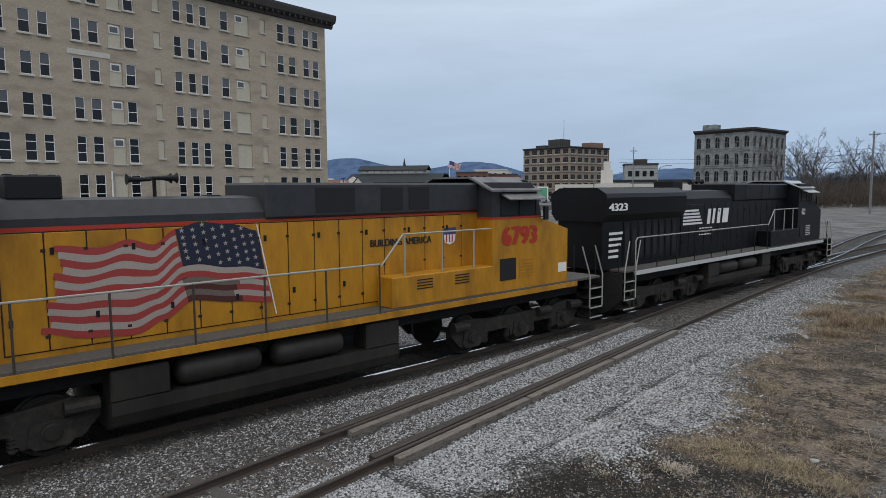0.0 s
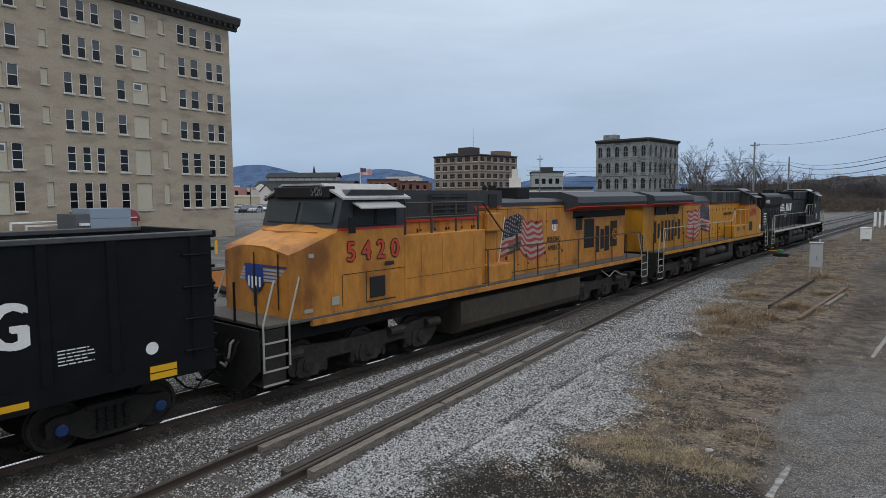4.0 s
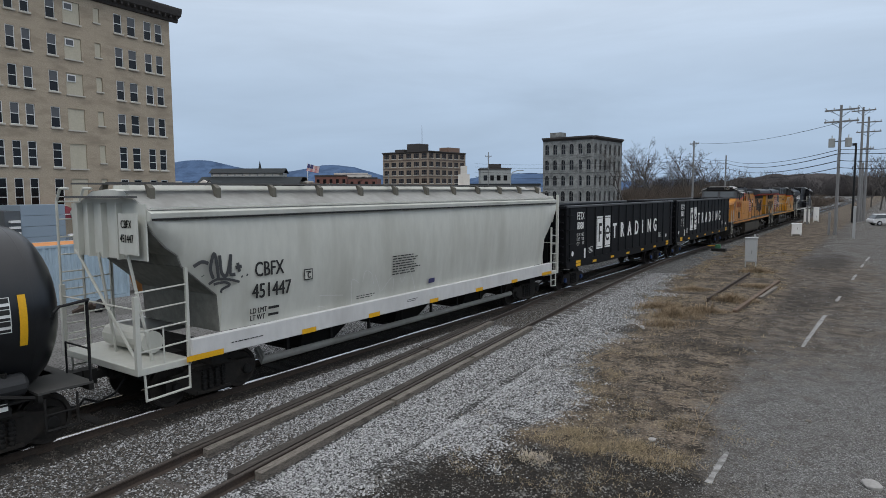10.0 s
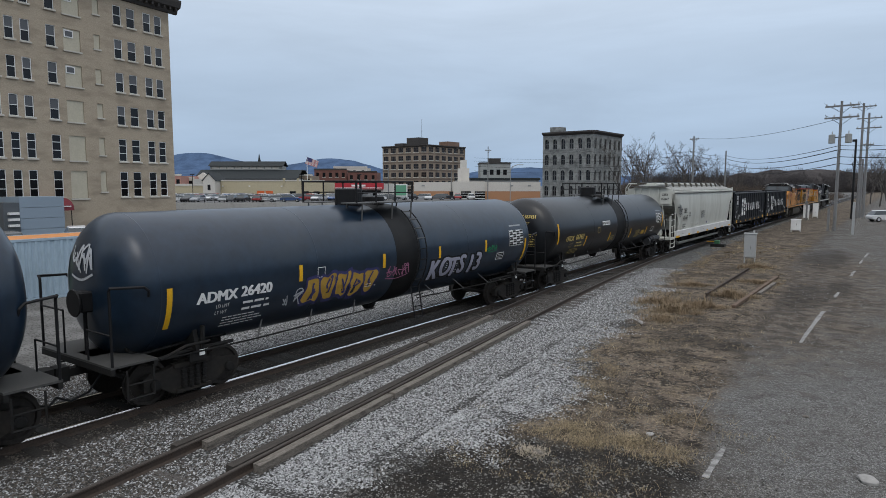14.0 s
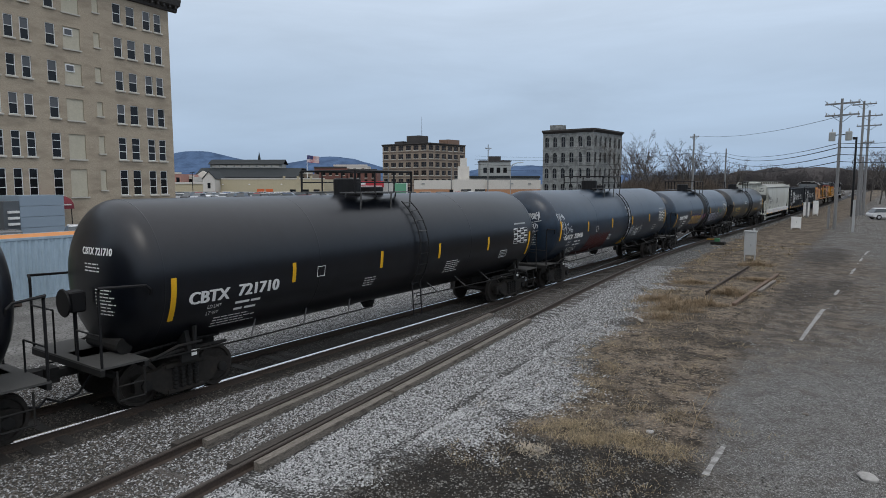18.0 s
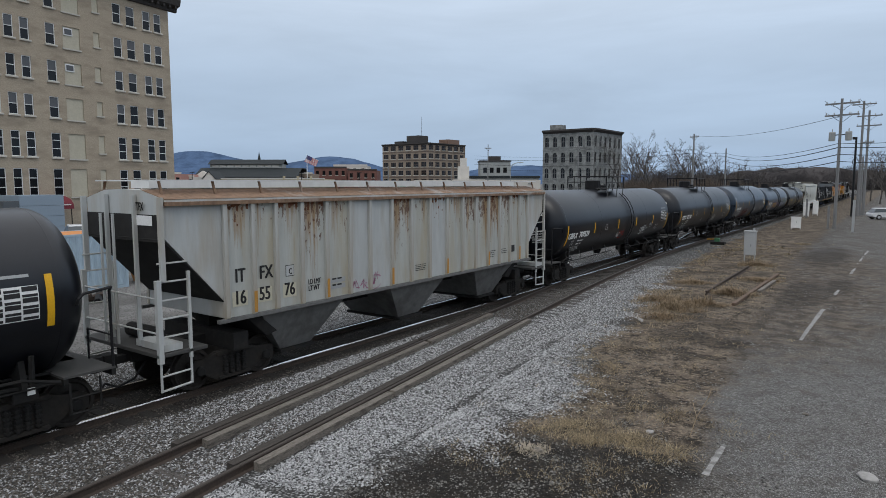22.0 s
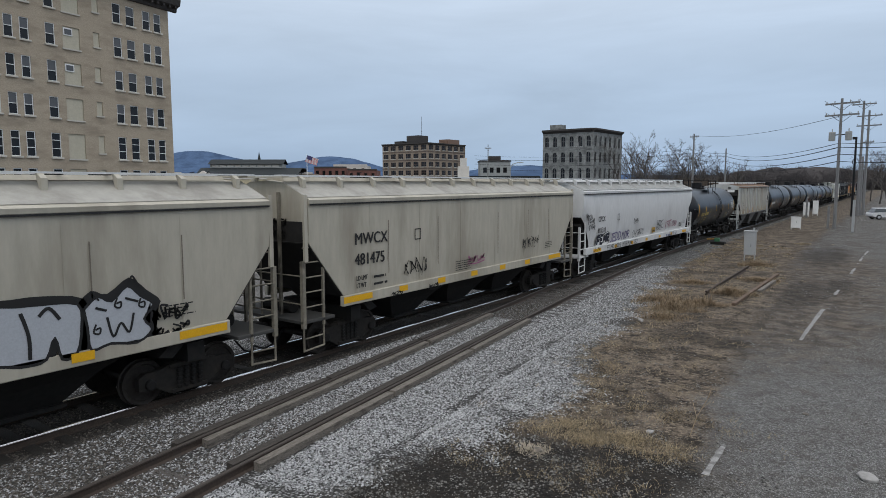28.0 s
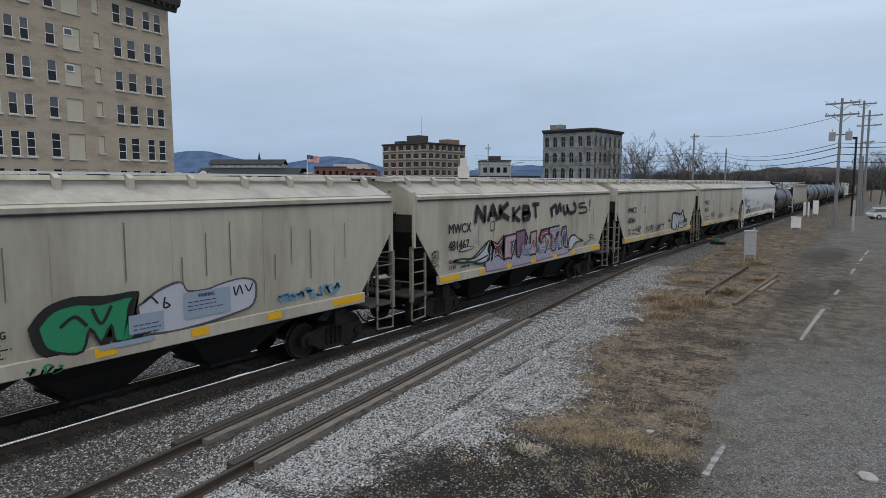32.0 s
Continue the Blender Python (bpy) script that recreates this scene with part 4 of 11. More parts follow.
SIGNS = {
    "A": "0,0 .5,1 1,0/.2,.4 .8,.4", "B": "0,0 0,1 .8,.95 .75,.6 0,.5 .95,.4 .9,.05 0,0", "C": "1,.85 .5,1 0,.6 .1,.1 .6,0 1,.2", "D": "0,0 0,1 .7,.9 1,.5 .7,.1 0,0",
    "E": "1,1 0,1 0,0 1,0/0,.5 .8,.5", "F": "1,1 0,1 0,0/0,.5 .8,.5", "G": "1,.85 .4,1 0,.5 .4,0 1,.1 1,.45 .55,.45", "H": "0,0 0,1/1,0 1,1/0,.5 1,.5", "I": ".5,0 .5,1",
    "J": "1,1 .8,.1 .3,0 0,.3", "K": "0,0 0,1/.95,1 0,.45 1,0", "M": "0,0 .1,1 .5,.4 .9,1 1,0", "N": "0,0 .05,1 .95,0 1,1", "O": ".5,0 0,.4 .3,1 .9,.8 .95,.2 .5,0",
    "P": "0,0 0,1 .9,.95 .9,.55 0,.45", "R": "0,0 0,1 .9,.95 .85,.6 0,.5 1,0", "S": "1,.9 .4,1 0,.75 .9,.4 .8,.05 0,.05", "T": "0,1 1,1/.5,1 .5,0", "U": "0,1 .1,.1 .6,0 .95,.2 1,1",
    "W": "0,1 .25,0 .5,.7 .75,0 1,1", "X": "0,0 1,1/0,1 1,0", "Y": "0,1 .5,.5 1,1/.5,.5 .4,0", "Z": "0,1 1,1 0,0 1,0", "!": ".5,1 .5,.35/.5,.15 .5,.02", "6": ".9,1 .2,.6 .1,.15 .6,0 .9,.3 .2,.4"}


def spray_word(parent, text, u, v, w, h, paint, surf, width=0.05, slope=0.0, rise=0.012, name="graffiti_word", shake=0.05):
    """A word sprayed in single strokes, letter by letter, in a box of w by h."""
    rnd = random.Random(sum(ord(c) for c in text))
    word = None
    cell = w / len(text)
    for i, ch in enumerate(text):
        if ch not in SIGNS:
            continue
        bm = mk()
        for line in SIGNS[ch].split("/"):
            pts = []
            for q in line.split():
                a, b = (float(t) for t in q.split(","))
                pts.append((u + cell * (i + 0.78 * a + rnd.uniform(-shake, shake)), v + slope * cell * i + h * (b + rnd.uniform(-shake, shake))))
            # keep bends square: a short step either side of each corner
            fine = [pts[0]]
            for p, q in zip(pts, pts[1:]):
                fine += [(p[0] + (q[0] - p[0]) * t, p[1] + (q[1] - p[1]) * t) for t in (0.12, 0.88, 1.0)]
            stroke(bm, fine, width * rnd.uniform(0.85, 1.1), lifted(surf, rise + 0.0008 * (i % 2)))
        word = part(name if word is None else "letter", bm, paint, word or parent)
    return word


SPRAY = {k: plain("spray_" + k, c, 0.6) for k, c in dict(
    white=(0.44, 0.46, 0.48), silver=(0.42, 0.44, 0.47), black=(0.015, 0.015, 0.015), green=(0.02, 0.22, 0.10), lilac=(0.20, 0.20, 0.33),
    gold=(0.50, 0.30, 0.05), blue=(0.10, 0.30, 0.50), pink=(0.34, 0.13, 0.22), red=(0.30, 0.03, 0.02), navy=(0.05, 0.05, 0.14), pale=(0.45, 0.46, 0.52)).items()}

# ---------------------------------------------------------------- the train: running gear
TRAIN, TURNED, WHEELS = [], set(), []
GEAR = {}


def wheelset_mesh(r, cap):
    bm = mk()
    rod(bm, (-0.9, 0, 0), (0.9, 0, 0), 0.085, 10)
    for s in (-1, 1):
        prof = [(s * 0.69, r + 0.028), (s * 0.715, r + 0.026), (s * 0.725, r), (s * 0.83, r - 0.006), (s * 0.83, r - 0.07), (s * 0.79, r - 0.09), (s * 0.79, 0.14), (s * 0.86, 0.12)]
        revolve(bm, prof, (0, 0, 0), "x", 22)
    ob = part("wheelset", bm, WHEEL)
    bm = mk()
    revolve(bm, [(0.98, 0.11), (1.13, 0.11), (1.145, 0.085), (1.145, 0.05)], (0, 0, 0), "x", 12)
    return ob, part("bearing_cap", bm, cap)


def side_frame_mesh():
    bm = mk()
    outer = [(-1.12, 0.36), (-1.12, 0.62), (-0.98, 0.70), (-0.70, 0.70), (-0.42, 0.78), (0.42, 0.78), (0.70, 0.70), (0.98, 0.70), (1.12, 0.62), (1.12, 0.36),
             (1.0, 0.33), (0.78, 0.36), (0.46, 0.17), (-0.46, 0.17), (-0.78, 0.36), (-1.0, 0.33)]
    prism(bm, outer, 0.93, 1.07)
    box(bm, 0.92, 1.11, -0.46, 0.46, 0.70, 0.79, 0.01)
    box(bm, 0.92, 1.11, -0.42, 0.42, 0.16, 0.24, 0.01)
    return part("side_frame", bm, TRUCK)


def spring_mesh():
    bm = mk()
    rod(bm, (1.085, 0, 0.24), (1.085, 0, 0.70), 0.045, 8)
    for k in range(5):
        rod(bm, (1.085, 0, 0.27 + 0.085 * k), (1.085, 0, 0.315 + 0.085 * k), 0.066, 8)
    return part("spring", bm, UNDER)


def freight_truck(car, y, cap):
    key = ("freight", cap.name)
    if key not in GEAR:
        w, c = wheelset_mesh(0.457, cap)
        bm = mk()
        box(bm, -0.93, 0.93, -0.2, 0.2, 0.42, 0.80, 0.02)
        b = part("truck", bm, TRUCK)
        f = GEAR.get("frame") or side_frame_mesh()
        sp = GEAR.get("spring") or spring_mesh()
        GEAR["frame"], GEAR["spring"] = f, sp
        GEAR[key] = (w, c, b)
    w, c, b = GEAR[key]
    t = again(b, car, pose(0, y, 0), "truck")
    for turn in (0, 180):
        again(GEAR["frame"], t, pose(0, 0, 0, 0, 0, turn), "side_frame")
        for i in range(4):
            again(GEAR["spring"], t, pose(0, 0, 0, 0, 0, turn) @ pose(0, -0.24 + 0.16 * i, 0), "spring")
    for dy in (-0.885, 0.885):
        ws = again(w, t, pose(0, dy, 0.457), "wheelset")
        for turn in (0, 180):
            again(c, t, pose(0, dy, 0.457, 0, 0, turn), "bearing_cap")
        WHEELS.append((ws, dy, 0.457, False))


def couplers(car, half, z=0.84):
    for s in (-1, 1):
        bm = mk()
        box(bm, -0.09, 0.09, min(s * (half - 1.1), s * (half - 0.22)), max(s * (half - 1.1), s * (half - 0.22)), z - 0.08, z + 0.08)
        prism(bm, [(-0.16, s * (half - 0.26)), (-0.17, s * (half - 0.05)), (-0.05, s * (half + 0.03)), (0.13, s * (half - 0.02)), (0.15, s * (half - 0.26))], z - 0.15, z + 0.15, "z")
        part("coupler", bm, UNDER, car)
        bm = mk()
        pipe(bm, [(0.35, s * (half - 0.75), 0.75), (0.36, s * (half - 0.5), 0.45), (0.25, s * (half - 0.2), 0.32), (0.12, s * (half + 0.0), 0.42)], 0.025, 5)
        part("air_hose", bm, BLACK, car)


def ladder(car, paint, x, y0, y1, z0, z1, rungs, name="ladder", post_up=None):
    bm = mk()
    for y in (y0, y1):
        box(bm, x - 0.03, x + 0.03, y - 0.03, y + 0.03, z0, z1 if y == y0 or post_up is None else post_up)
    for i in range(rungs):
        z = z0 + 0.05 + (z1 - z0 - 0.1) * i / (rungs - 1)
        rod(bm, (x, y0, z), (x, y1, z), 0.016, 5)
    return part(name, bm, paint, car)


def railcar(name, a, b, label, category):
    car = thing(name, Matrix.Identity(4), label, category, "freight train")
    TRAIN.append((car, (a + b) / 2))
    return car, (b - a) / 2


# ---------------------------------------------------------------- tank cars


def tank_car(a, b, label, paint, r=1.62, zc=2.58, cap=UNDER, shift=0.0, back=1.45, front=1.35, marks=(-4.25, -1.07, 1.7, 4.65), mark_z=(2.18, 2.65), end_z=(1.76, 2.66), band=False):
    """back, front: how far the tank's straight shell stops short of the couplers."""
    car, half = railcar("tank_car", a, b, label, "tank car")
    c0, c1 = -(half - back), half - front
    depth = 0.70
    prof = []
    dish = [0.0, 0.3, 0.55, 0.74, 0.86, 0.93, 0.97, 0.99, 1.0]
    for p in dish:
        prof.append((c0 - depth * math.sqrt(max(0.0, 1 - p ** 2.7)), r * p + 0.001))
    for k in range(1, 6):
        prof.append((c0 + (c1 - c0) * k / 6, r))
    for p in dish[::-1]:
        prof.append((c1 + depth * math.sqrt(max(0.0, 1 - p ** 2.7)), r * p + 0.001))
    bm = mk()
    revolve(bm, prof, (0, 0, zc), "y", 56)
    shell = part("tank_shell", bm, paint, car, smooth=True)
    for y in (c0, c0 * 0.45, c1 * 0.45, c1):
        bm = mk()
        revolve(bm, [(y - 0.016, r + 0.0005), (y - 0.008, r + 0.003), (y + 0.008, r + 0.003), (y + 0.016, r + 0.0005)], (0, 0, zc), "y", 56)
        part("weld_seam", bm, paint, shell, smooth=True)
    if band:
        bm = mk()
        revolve(bm, [(-0.35, r + 0.002), (-0.3, r + 0.006), (0.75, r + 0.006), (0.8, r + 0.002)], (0, 0, zc), "y", 56)
        part("centre_band", bm, SOOTBAND, shell, "dull sooty band round the tank", smooth=True)
    # stub sills, bolsters, saddles
    for s in (-1, 1):
        ce = c1 if s > 0 else -c0
        bm = mk()
        box(bm, -0.32, 0.32, min(s * (half - 3.6), s * (half - 0.6)), max(s * (half - 3.6), s * (half - 0.6)), 0.78, 1.12, 0.02)
        part("stub_sill", bm, UNDER, car)
        yb = s * (half - (1.9 if s > 0 else 2.35))
        bm = mk()
        low = zc - math.sqrt(r * r - 1.15 ** 2)
        prism(bm, [(-1.22, 0.86), (1.22, 0.86), (1.28, 1.0), (1.15, low + 0.05), (-1.15, low + 0.05), (-1.28, 1.0)], yb - 0.05, yb + 0.05, "y")
        part("saddle", bm, UNDER, car)
        for x in (-1.24, 1.24):
            bm = mk()
            box(bm, x - 0.035, x + 0.035, yb - 0.2, yb + 0.2, 0.8, 1.0, 0.01)
            rod(bm, (x, yb + 0.12, 0.9), (x * 1.02, yb + 0.12, low + 0.1), 0.05, 6)
            part("jacking_pad", bm, UNDER, car)
            bm = mk()
            box(bm, min(x * 1.03, x * 1.05), max(x * 1.03, x * 1.05), yb + 0.02, yb + 0.14, 0.92, 1.04)
            part("white_tag", bm, WHITEMARK, car)
        bm = mk()
        y0, y1 = sorted((s * (half - 1.35), s * (half - 0.42)))
        box(bm, -1.42, 1.42, y0, y1, 1.08, 1.12)
        part("end_platform", bm, ENDGRATE, car)
        bm = mk()
        box(bm, -1.42, 1.42, y0, y0 + 0.08, 0.96, 1.078)
        box(bm, -1.42, 1.42, y1 - 0.08, y1, 0.96, 1.078)
        part("end_sill", bm, UNDER, car)
        # end handrail that wraps round the head
        bm = mk()
        yo = s * (half - 0.46)
        pipe(bm, [(1.5, s * (ce + 0.25), 2.38), (1.55, s * (ce + 0.27), 2.5), (1.55, s * (ce + 0.36), 2.58), (1.45, yo, 2.62), (1.40, yo, 2.56), (1.40, yo, 1.12)], 0.026)
        hand = part("end_handrail", bm, BLACK, car)
        bm = mk()
        pipe(bm, [(-1.5, s * (ce + 0.25), 2.38), (-1.55, s * (ce + 0.36), 2.58), (-1.45, yo, 2.62), (-1.40, yo, 2.56), (-1.40, yo, 1.12)], 0.026)
        part("end_handrail", bm, BLACK, car)
        bm = mk()
        rod(bm, (-1.42, yo, 2.0), (-0.45, yo, 2.0), 0.02)
        rod(bm, (-0.45, yo, 2.0), (-0.45, yo, 1.12), 0.02)
        part("rail_post", bm, BLACK, hand)
        bm = mk()
        rod(bm, (1.42, yo, 1.72), (0.5, yo, 1.72), 0.018)
        rod(bm, (0.5, yo, 1.72), (0.5, yo, 1.12), 0.02)
        part("rail_post", bm, BLACK, hand)
        for x in (-1.42, 1.42):
            bm = mk()
            pipe(bm, [(x, s * (half - 0.72), 1.0), (x, s * (half - 0.72), 0.42), (x, s * (half - 1.25), 0.42), (x, s * (half - 1.25), 1.0)], 0.022)
            rod(bm, (x, s * (half - 0.72), 0.70), (x, s * (half - 1.25), 0.70), 0.018)
            part("sill_step", bm, UNDER, car)
            bm = mk()
            pipe(bm, [(x, s * (half - 1.4), 1.06), (x * 0.98, s * (half - 2.0), 1.22), (x * 0.93, s * (half - 2.6), 1.2)], 0.03)
            part("sill_brace", bm, UNDER, car)
        # pipes and rigging over the truck
        for k, (x, z, rr) in enumerate(((1.12, 0.98, 0.04), (0.86, 1.1, 0.03), (0.6, 1.18, 0.05))):
            bm = mk()
            pipe(bm, [(x, s * (half - 1.3), z), (x, s * (half - 2.3), z + 0.06), (x - 0.1, s * (half - 3.4), z + 0.02)], rr, 6)
            part("brake_pipe", bm, UNDER, car)
        # rod that follows the belly to the middle
        for x in (-1.30, 1.30):
            bm = mk()
            pipe(bm, [(x, s * (half - 1.4), 1.02), (x, s * (half - 3.9), 1.0), (x * 0.93, s * 1.0, 1.04)], 0.02)
            side = part("side_rod", bm, UNDER, car)
            for k in range(3):
                yy = s * (half - 3.9 - 1.6 * k)
                bm = mk()
                rod(bm, (x * 0.985, yy, 1.0), (x * 0.80, yy - s * 0.32, zc - math.sqrt(r * r - (x * 0.8) ** 2) + 0.02), 0.02)
                part("rod_hanger", bm, GREYIRON, side)
        freight_truck(car, yb, cap)
    bm = mk()
    yw = -(half - 0.45)
    revolve(bm, [(yw - 0.02, 0.27), (yw, 0.285), (yw + 0.02, 0.27)], (0.05, 0, 2.2), "y", 16)
    for k in range(4):
        c, sn = 0.27 * math.cos(math.pi * k / 4), 0.27 * math.sin(math.pi * k / 4)
        rod(bm, (0.05 + c, yw, 2.2 + sn), (0.05 - c, yw, 2.2 - sn), 0.018, 4)
    part("brake_wheel", bm, BLACK, car)
    bm = mk()
    box(bm, -0.12, 0.22, yw + 0.06, yw + 0.36, 2.0, 2.42, 0.03)
    rod(bm, (0.05, yw + 0.2, 2.0), (0.05, yw + 0.2, 1.1), 0.04, 6)
    part("brake_housing", bm, BLACK, car)
    bm = mk()
    rod(bm, (-0.5, -(half - 1.25), 1.28), (0.75, -(half - 1.25), 1.28), 0.17, 12)
    part("brake_cylinder", bm, UNDER, car)
    # manway, valve housing, top platform with rails
    bm = mk()
    revolve(bm, [(zc + r - 0.1, 0.36), (zc + r + 0.2, 0.36), (zc + r + 0.22, 0.32)], (0, 0.35, 0), "z", 20)
    part("manway", bm, BLACK, car)
    bm = mk()
    revolve(bm, [(zc + r - 0.06, 0.40), (zc + r + 0.44, 0.40), (zc + r + 0.47, 0.34)], (0.0, -0.72, 0), "z", 16)
    part("valve_housing", bm, BLACK, car, "round black valve housing")
    zt = zc + r + 0.05
    for x0, x1 in ((0.50, 1.08), (-1.08, -0.50)):
        bm = mk()
        box(bm, x0, x1, -1.55, 1.0, zt, zt + 0.03)
        for y in (-1.3, 0.0, 0.9):
            rod(bm, (x0, y, zt), (x0 * 0.97, y, zc + math.sqrt(r * r - x0 * x0) - 0.02), 0.025, 5)
            rod(bm, (x1, y, zt), (x1 * 0.97, y, zc + math.sqrt(r * r - x1 * x1) - 0.02), 0.025, 5)
        part("top_platform", bm, GREYIRON, car, "dusty grey grating platform")
    rails = None
    for x in (-1.06, 1.06):
        bm = mk()
        pipe(bm, [(x, -1.52, zt), (x, -1.52, zt + 0.62), (x, 0.97, zt + 0.62), (x, 0.97, zt)], 0.028)
        rod(bm, (x, -1.52, zt + 0.30), (x, 0.97, zt + 0.30), 0.018)
        rails = part("platform_rail", bm, BLACK, car)
        for y in (-0.7, 0.15):
            bm = mk()
            rod(bm, (x, y, zt), (x, y, zt + 0.62), 0.024)
            part("rail_post", bm, BLACK, rails)
    for y in (-1.52, 0.97):
        bm = mk()
        rod(bm, (-1.06, y, zt + 0.62), (1.06, y, zt + 0.62), 0.026)
        part("platform_rail", bm, BLACK, car)
    # ladders down both sides
    for side in (-1, 1):
        ladder = None
        for y in (0.58, 0.98):
            bm = mk()
            pts = [(side * (r + 0.10) * math.sin(t), y, zc + (r + 0.10) * math.cos(t)) for t in [0.62 + 0.2 * k for k in range(9)]]
            pipe(bm, pts + [(side * 1.45, y, 0.5)], 0.022, 5)
            ladder = part("side_ladder" if ladder is None else "ladder_stile", bm, BLACK, ladder or car)
        for k in range(9):
            t = 0.66 + 0.2 * k
            bm = mk()
            rod(bm, (side * (r + 0.10) * math.sin(t), 0.58, zc + (r + 0.10) * math.cos(t)), (side * (r + 0.10) * math.sin(t), 0.98, zc + (r + 0.10) * math.cos(t)), 0.018, 5)
            part("rung", bm, GREYIRON if k < 4 else BLACK, ladder)
        for z in (0.5, 0.85, 1.2):
            bm = mk()
            rod(bm, (side * 1.45, 0.58, z), (side * 1.45, 0.98, z), 0.018, 5)
            part("rung", bm, BLACK, ladder)
    bm = mk()
    revolve(bm, [(0.72, 0.14), (0.85, 0.22), (1.25, 0.24)], (0, 0.1, 0), "z", 14)
    part("bottom_outlet", bm, UNDER, car)
    couplers(car, half)
    surf = round_side(zc, r)
    for u in (c0 + 0.18, c1 - 0.18):
        patch(car, u - 0.06, u + 0.06, *end_z, YELLOWMARK, surf, "reflector")
    for u in marks:
        patch(car, u - 0.055, u + 0.055, *mark_z, YELLOWMARK, surf, "reflector")
    # ruled data panel near the front end
    u0 = c1 - 1.42
    panel = patch(car, u0, u0 + 1.06, 2.26, 2.84, WHITEMARK, surf, "data_panel")
    s2 = lifted(surf, 0.004)
    for i in range(4):
        for j in range(6):
            w = 1.06 / 4
            patch(panel, u0 + 0.015 + w * i, u0 + w * (i + 1) - 0.015, 2.275 + 0.095 * j, 2.355 + 0.095 * j - (0.035 if (i + j) % 2 else 0.0), BLACKMARK, s2, "panel_cell")
    patch(car, u0 + 0.1, u0 + 0.95, 2.98, 3.03, GREYMARK, surf, "white_label")
    tag = patch(car, u0 - 0.85, u0 - 0.35, 1.82, 2.08, WHITEMARK, surf, "framed_label")
    patch(tag, u0 - 0.825, u0 - 0.375, 1.845, 2.055, BLACKMARK, s2, "label_field")
    for k in range(3):
        patch(tag, u0 - 0.78, u0 - 0.45, 1.87 + 0.06 * k, 1.895 + 0.06 * k, GREYMARK, lifted(surf, 0.007), "small_print")
    return car, half, (lambda u, v: surf(u - shift, v)), head_end(zc, r, -c0, depth)


def tank_print(car, surf, mark, number, paint, y=-5.9, size=0.33):
    lettering(car, mark, y - 0.12, 2.05, size * 0.8, paint, surf, 1.42)
    lettering(car, number, y - 0.12 + 3.64 * size, 2.07, size * 0.8, paint, surf, 1.42)
    lettering(car, "LD LMT", y + 0.35, 1.89, 0.085, paint, surf, 1.2, bold=False)
    lettering(car, "LT WT", y + 0.35, 1.74, 0.085, paint, surf, 1.2, bold=False)
    small_print(car, y + 1.05, 1.89, 0.85, 2, paint, surf, 0.08, 0.15)
    small_print(car, y + 0.6, 1.62, 1.2, 4, paint, surf)
    small_print(car, 0.55 - 1.2, 1.93, 0.5, 4, paint, surf)
    small_print(car, 3.2, 2.0, 0.8, 6, paint, surf)
    bm = mk()
    for a, b_, c, d in ((-2.5, -2.24, 2.22, 2.235), (-2.5, -2.24, 2.465, 2.48), (-2.5, -2.485, 2.235, 2.465), (-2.255, -2.24, 2.235, 2.465)):
        bm.faces.new([bm.verts.new(surf(p, q)) for p, q in ((a, c), (b_, c), (b_, d), (a, d))])
    part("stencil_box", bm, paint, car)


def tank_end_print(car, head, text, paint):
    lettering(car, text, -0.15, 3.12, 0.145, paint, head, 1.15)
    small_print(car, -0.05, 2.92, 0.62, 3, paint, head)
    small_print(car, 0.3, 2.42, 0.6, 8, paint, head)


# ---------------------------------------------------------------- covered hoppers


def hopper_section(y, zb, curved):
    if curved:
        side = [(1.44, zb), (1.53, zb + (4.05 - zb) * 0.25), (1.585, zb + (4.05 - zb) * 0.55), (1.57, zb + (4.05 - zb) * 0.85), (1.52, 4.0)]
    else:
        side = [(1.52, zb), (1.55, zb + (4.05 - zb) * 0.25), (1.555, zb + (4.05 - zb) * 0.55), (1.56, zb + (4.05 - zb) * 0.85), (1.56, 4.0)]
    top = [(1.60, 4.03), (1.61, 4.12), (1.5, 4.17), (0.62, 4.55), (0.0, 4.6)]
    half = side + top
    return [(x, y, z) for x, z in half] + [(-x, y, z) for x, z in half[::-1][1:]]


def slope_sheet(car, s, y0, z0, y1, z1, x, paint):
    """The sloping floor at a hopper's end; the overhang's shade is put into its colour."""
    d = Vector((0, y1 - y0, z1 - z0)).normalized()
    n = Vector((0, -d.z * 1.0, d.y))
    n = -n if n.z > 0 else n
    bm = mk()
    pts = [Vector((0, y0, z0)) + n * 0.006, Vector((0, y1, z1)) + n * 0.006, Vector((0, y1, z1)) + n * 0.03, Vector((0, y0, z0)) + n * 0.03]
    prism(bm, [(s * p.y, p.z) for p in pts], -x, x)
    part("slope_sheet", bm, paint, car, "dark slope sheet, soot and shade in its colour" if paint == SLOPE else "grey slope sheet with shade in its colour")


# grey of the round-sided hopper's slope sheet, its shade put into the colour
GREENGREY = material("shaded_slope_sheet", (0.17, 0.172, 0.155), 0.8, 0, 0.2, 5, 0.05, (0.07, 0.068, 0.06), 0.5, 0.7)
TANBRACKET = plain("dusty_bracket", (0.13, 0.122, 0.10), 0.8)


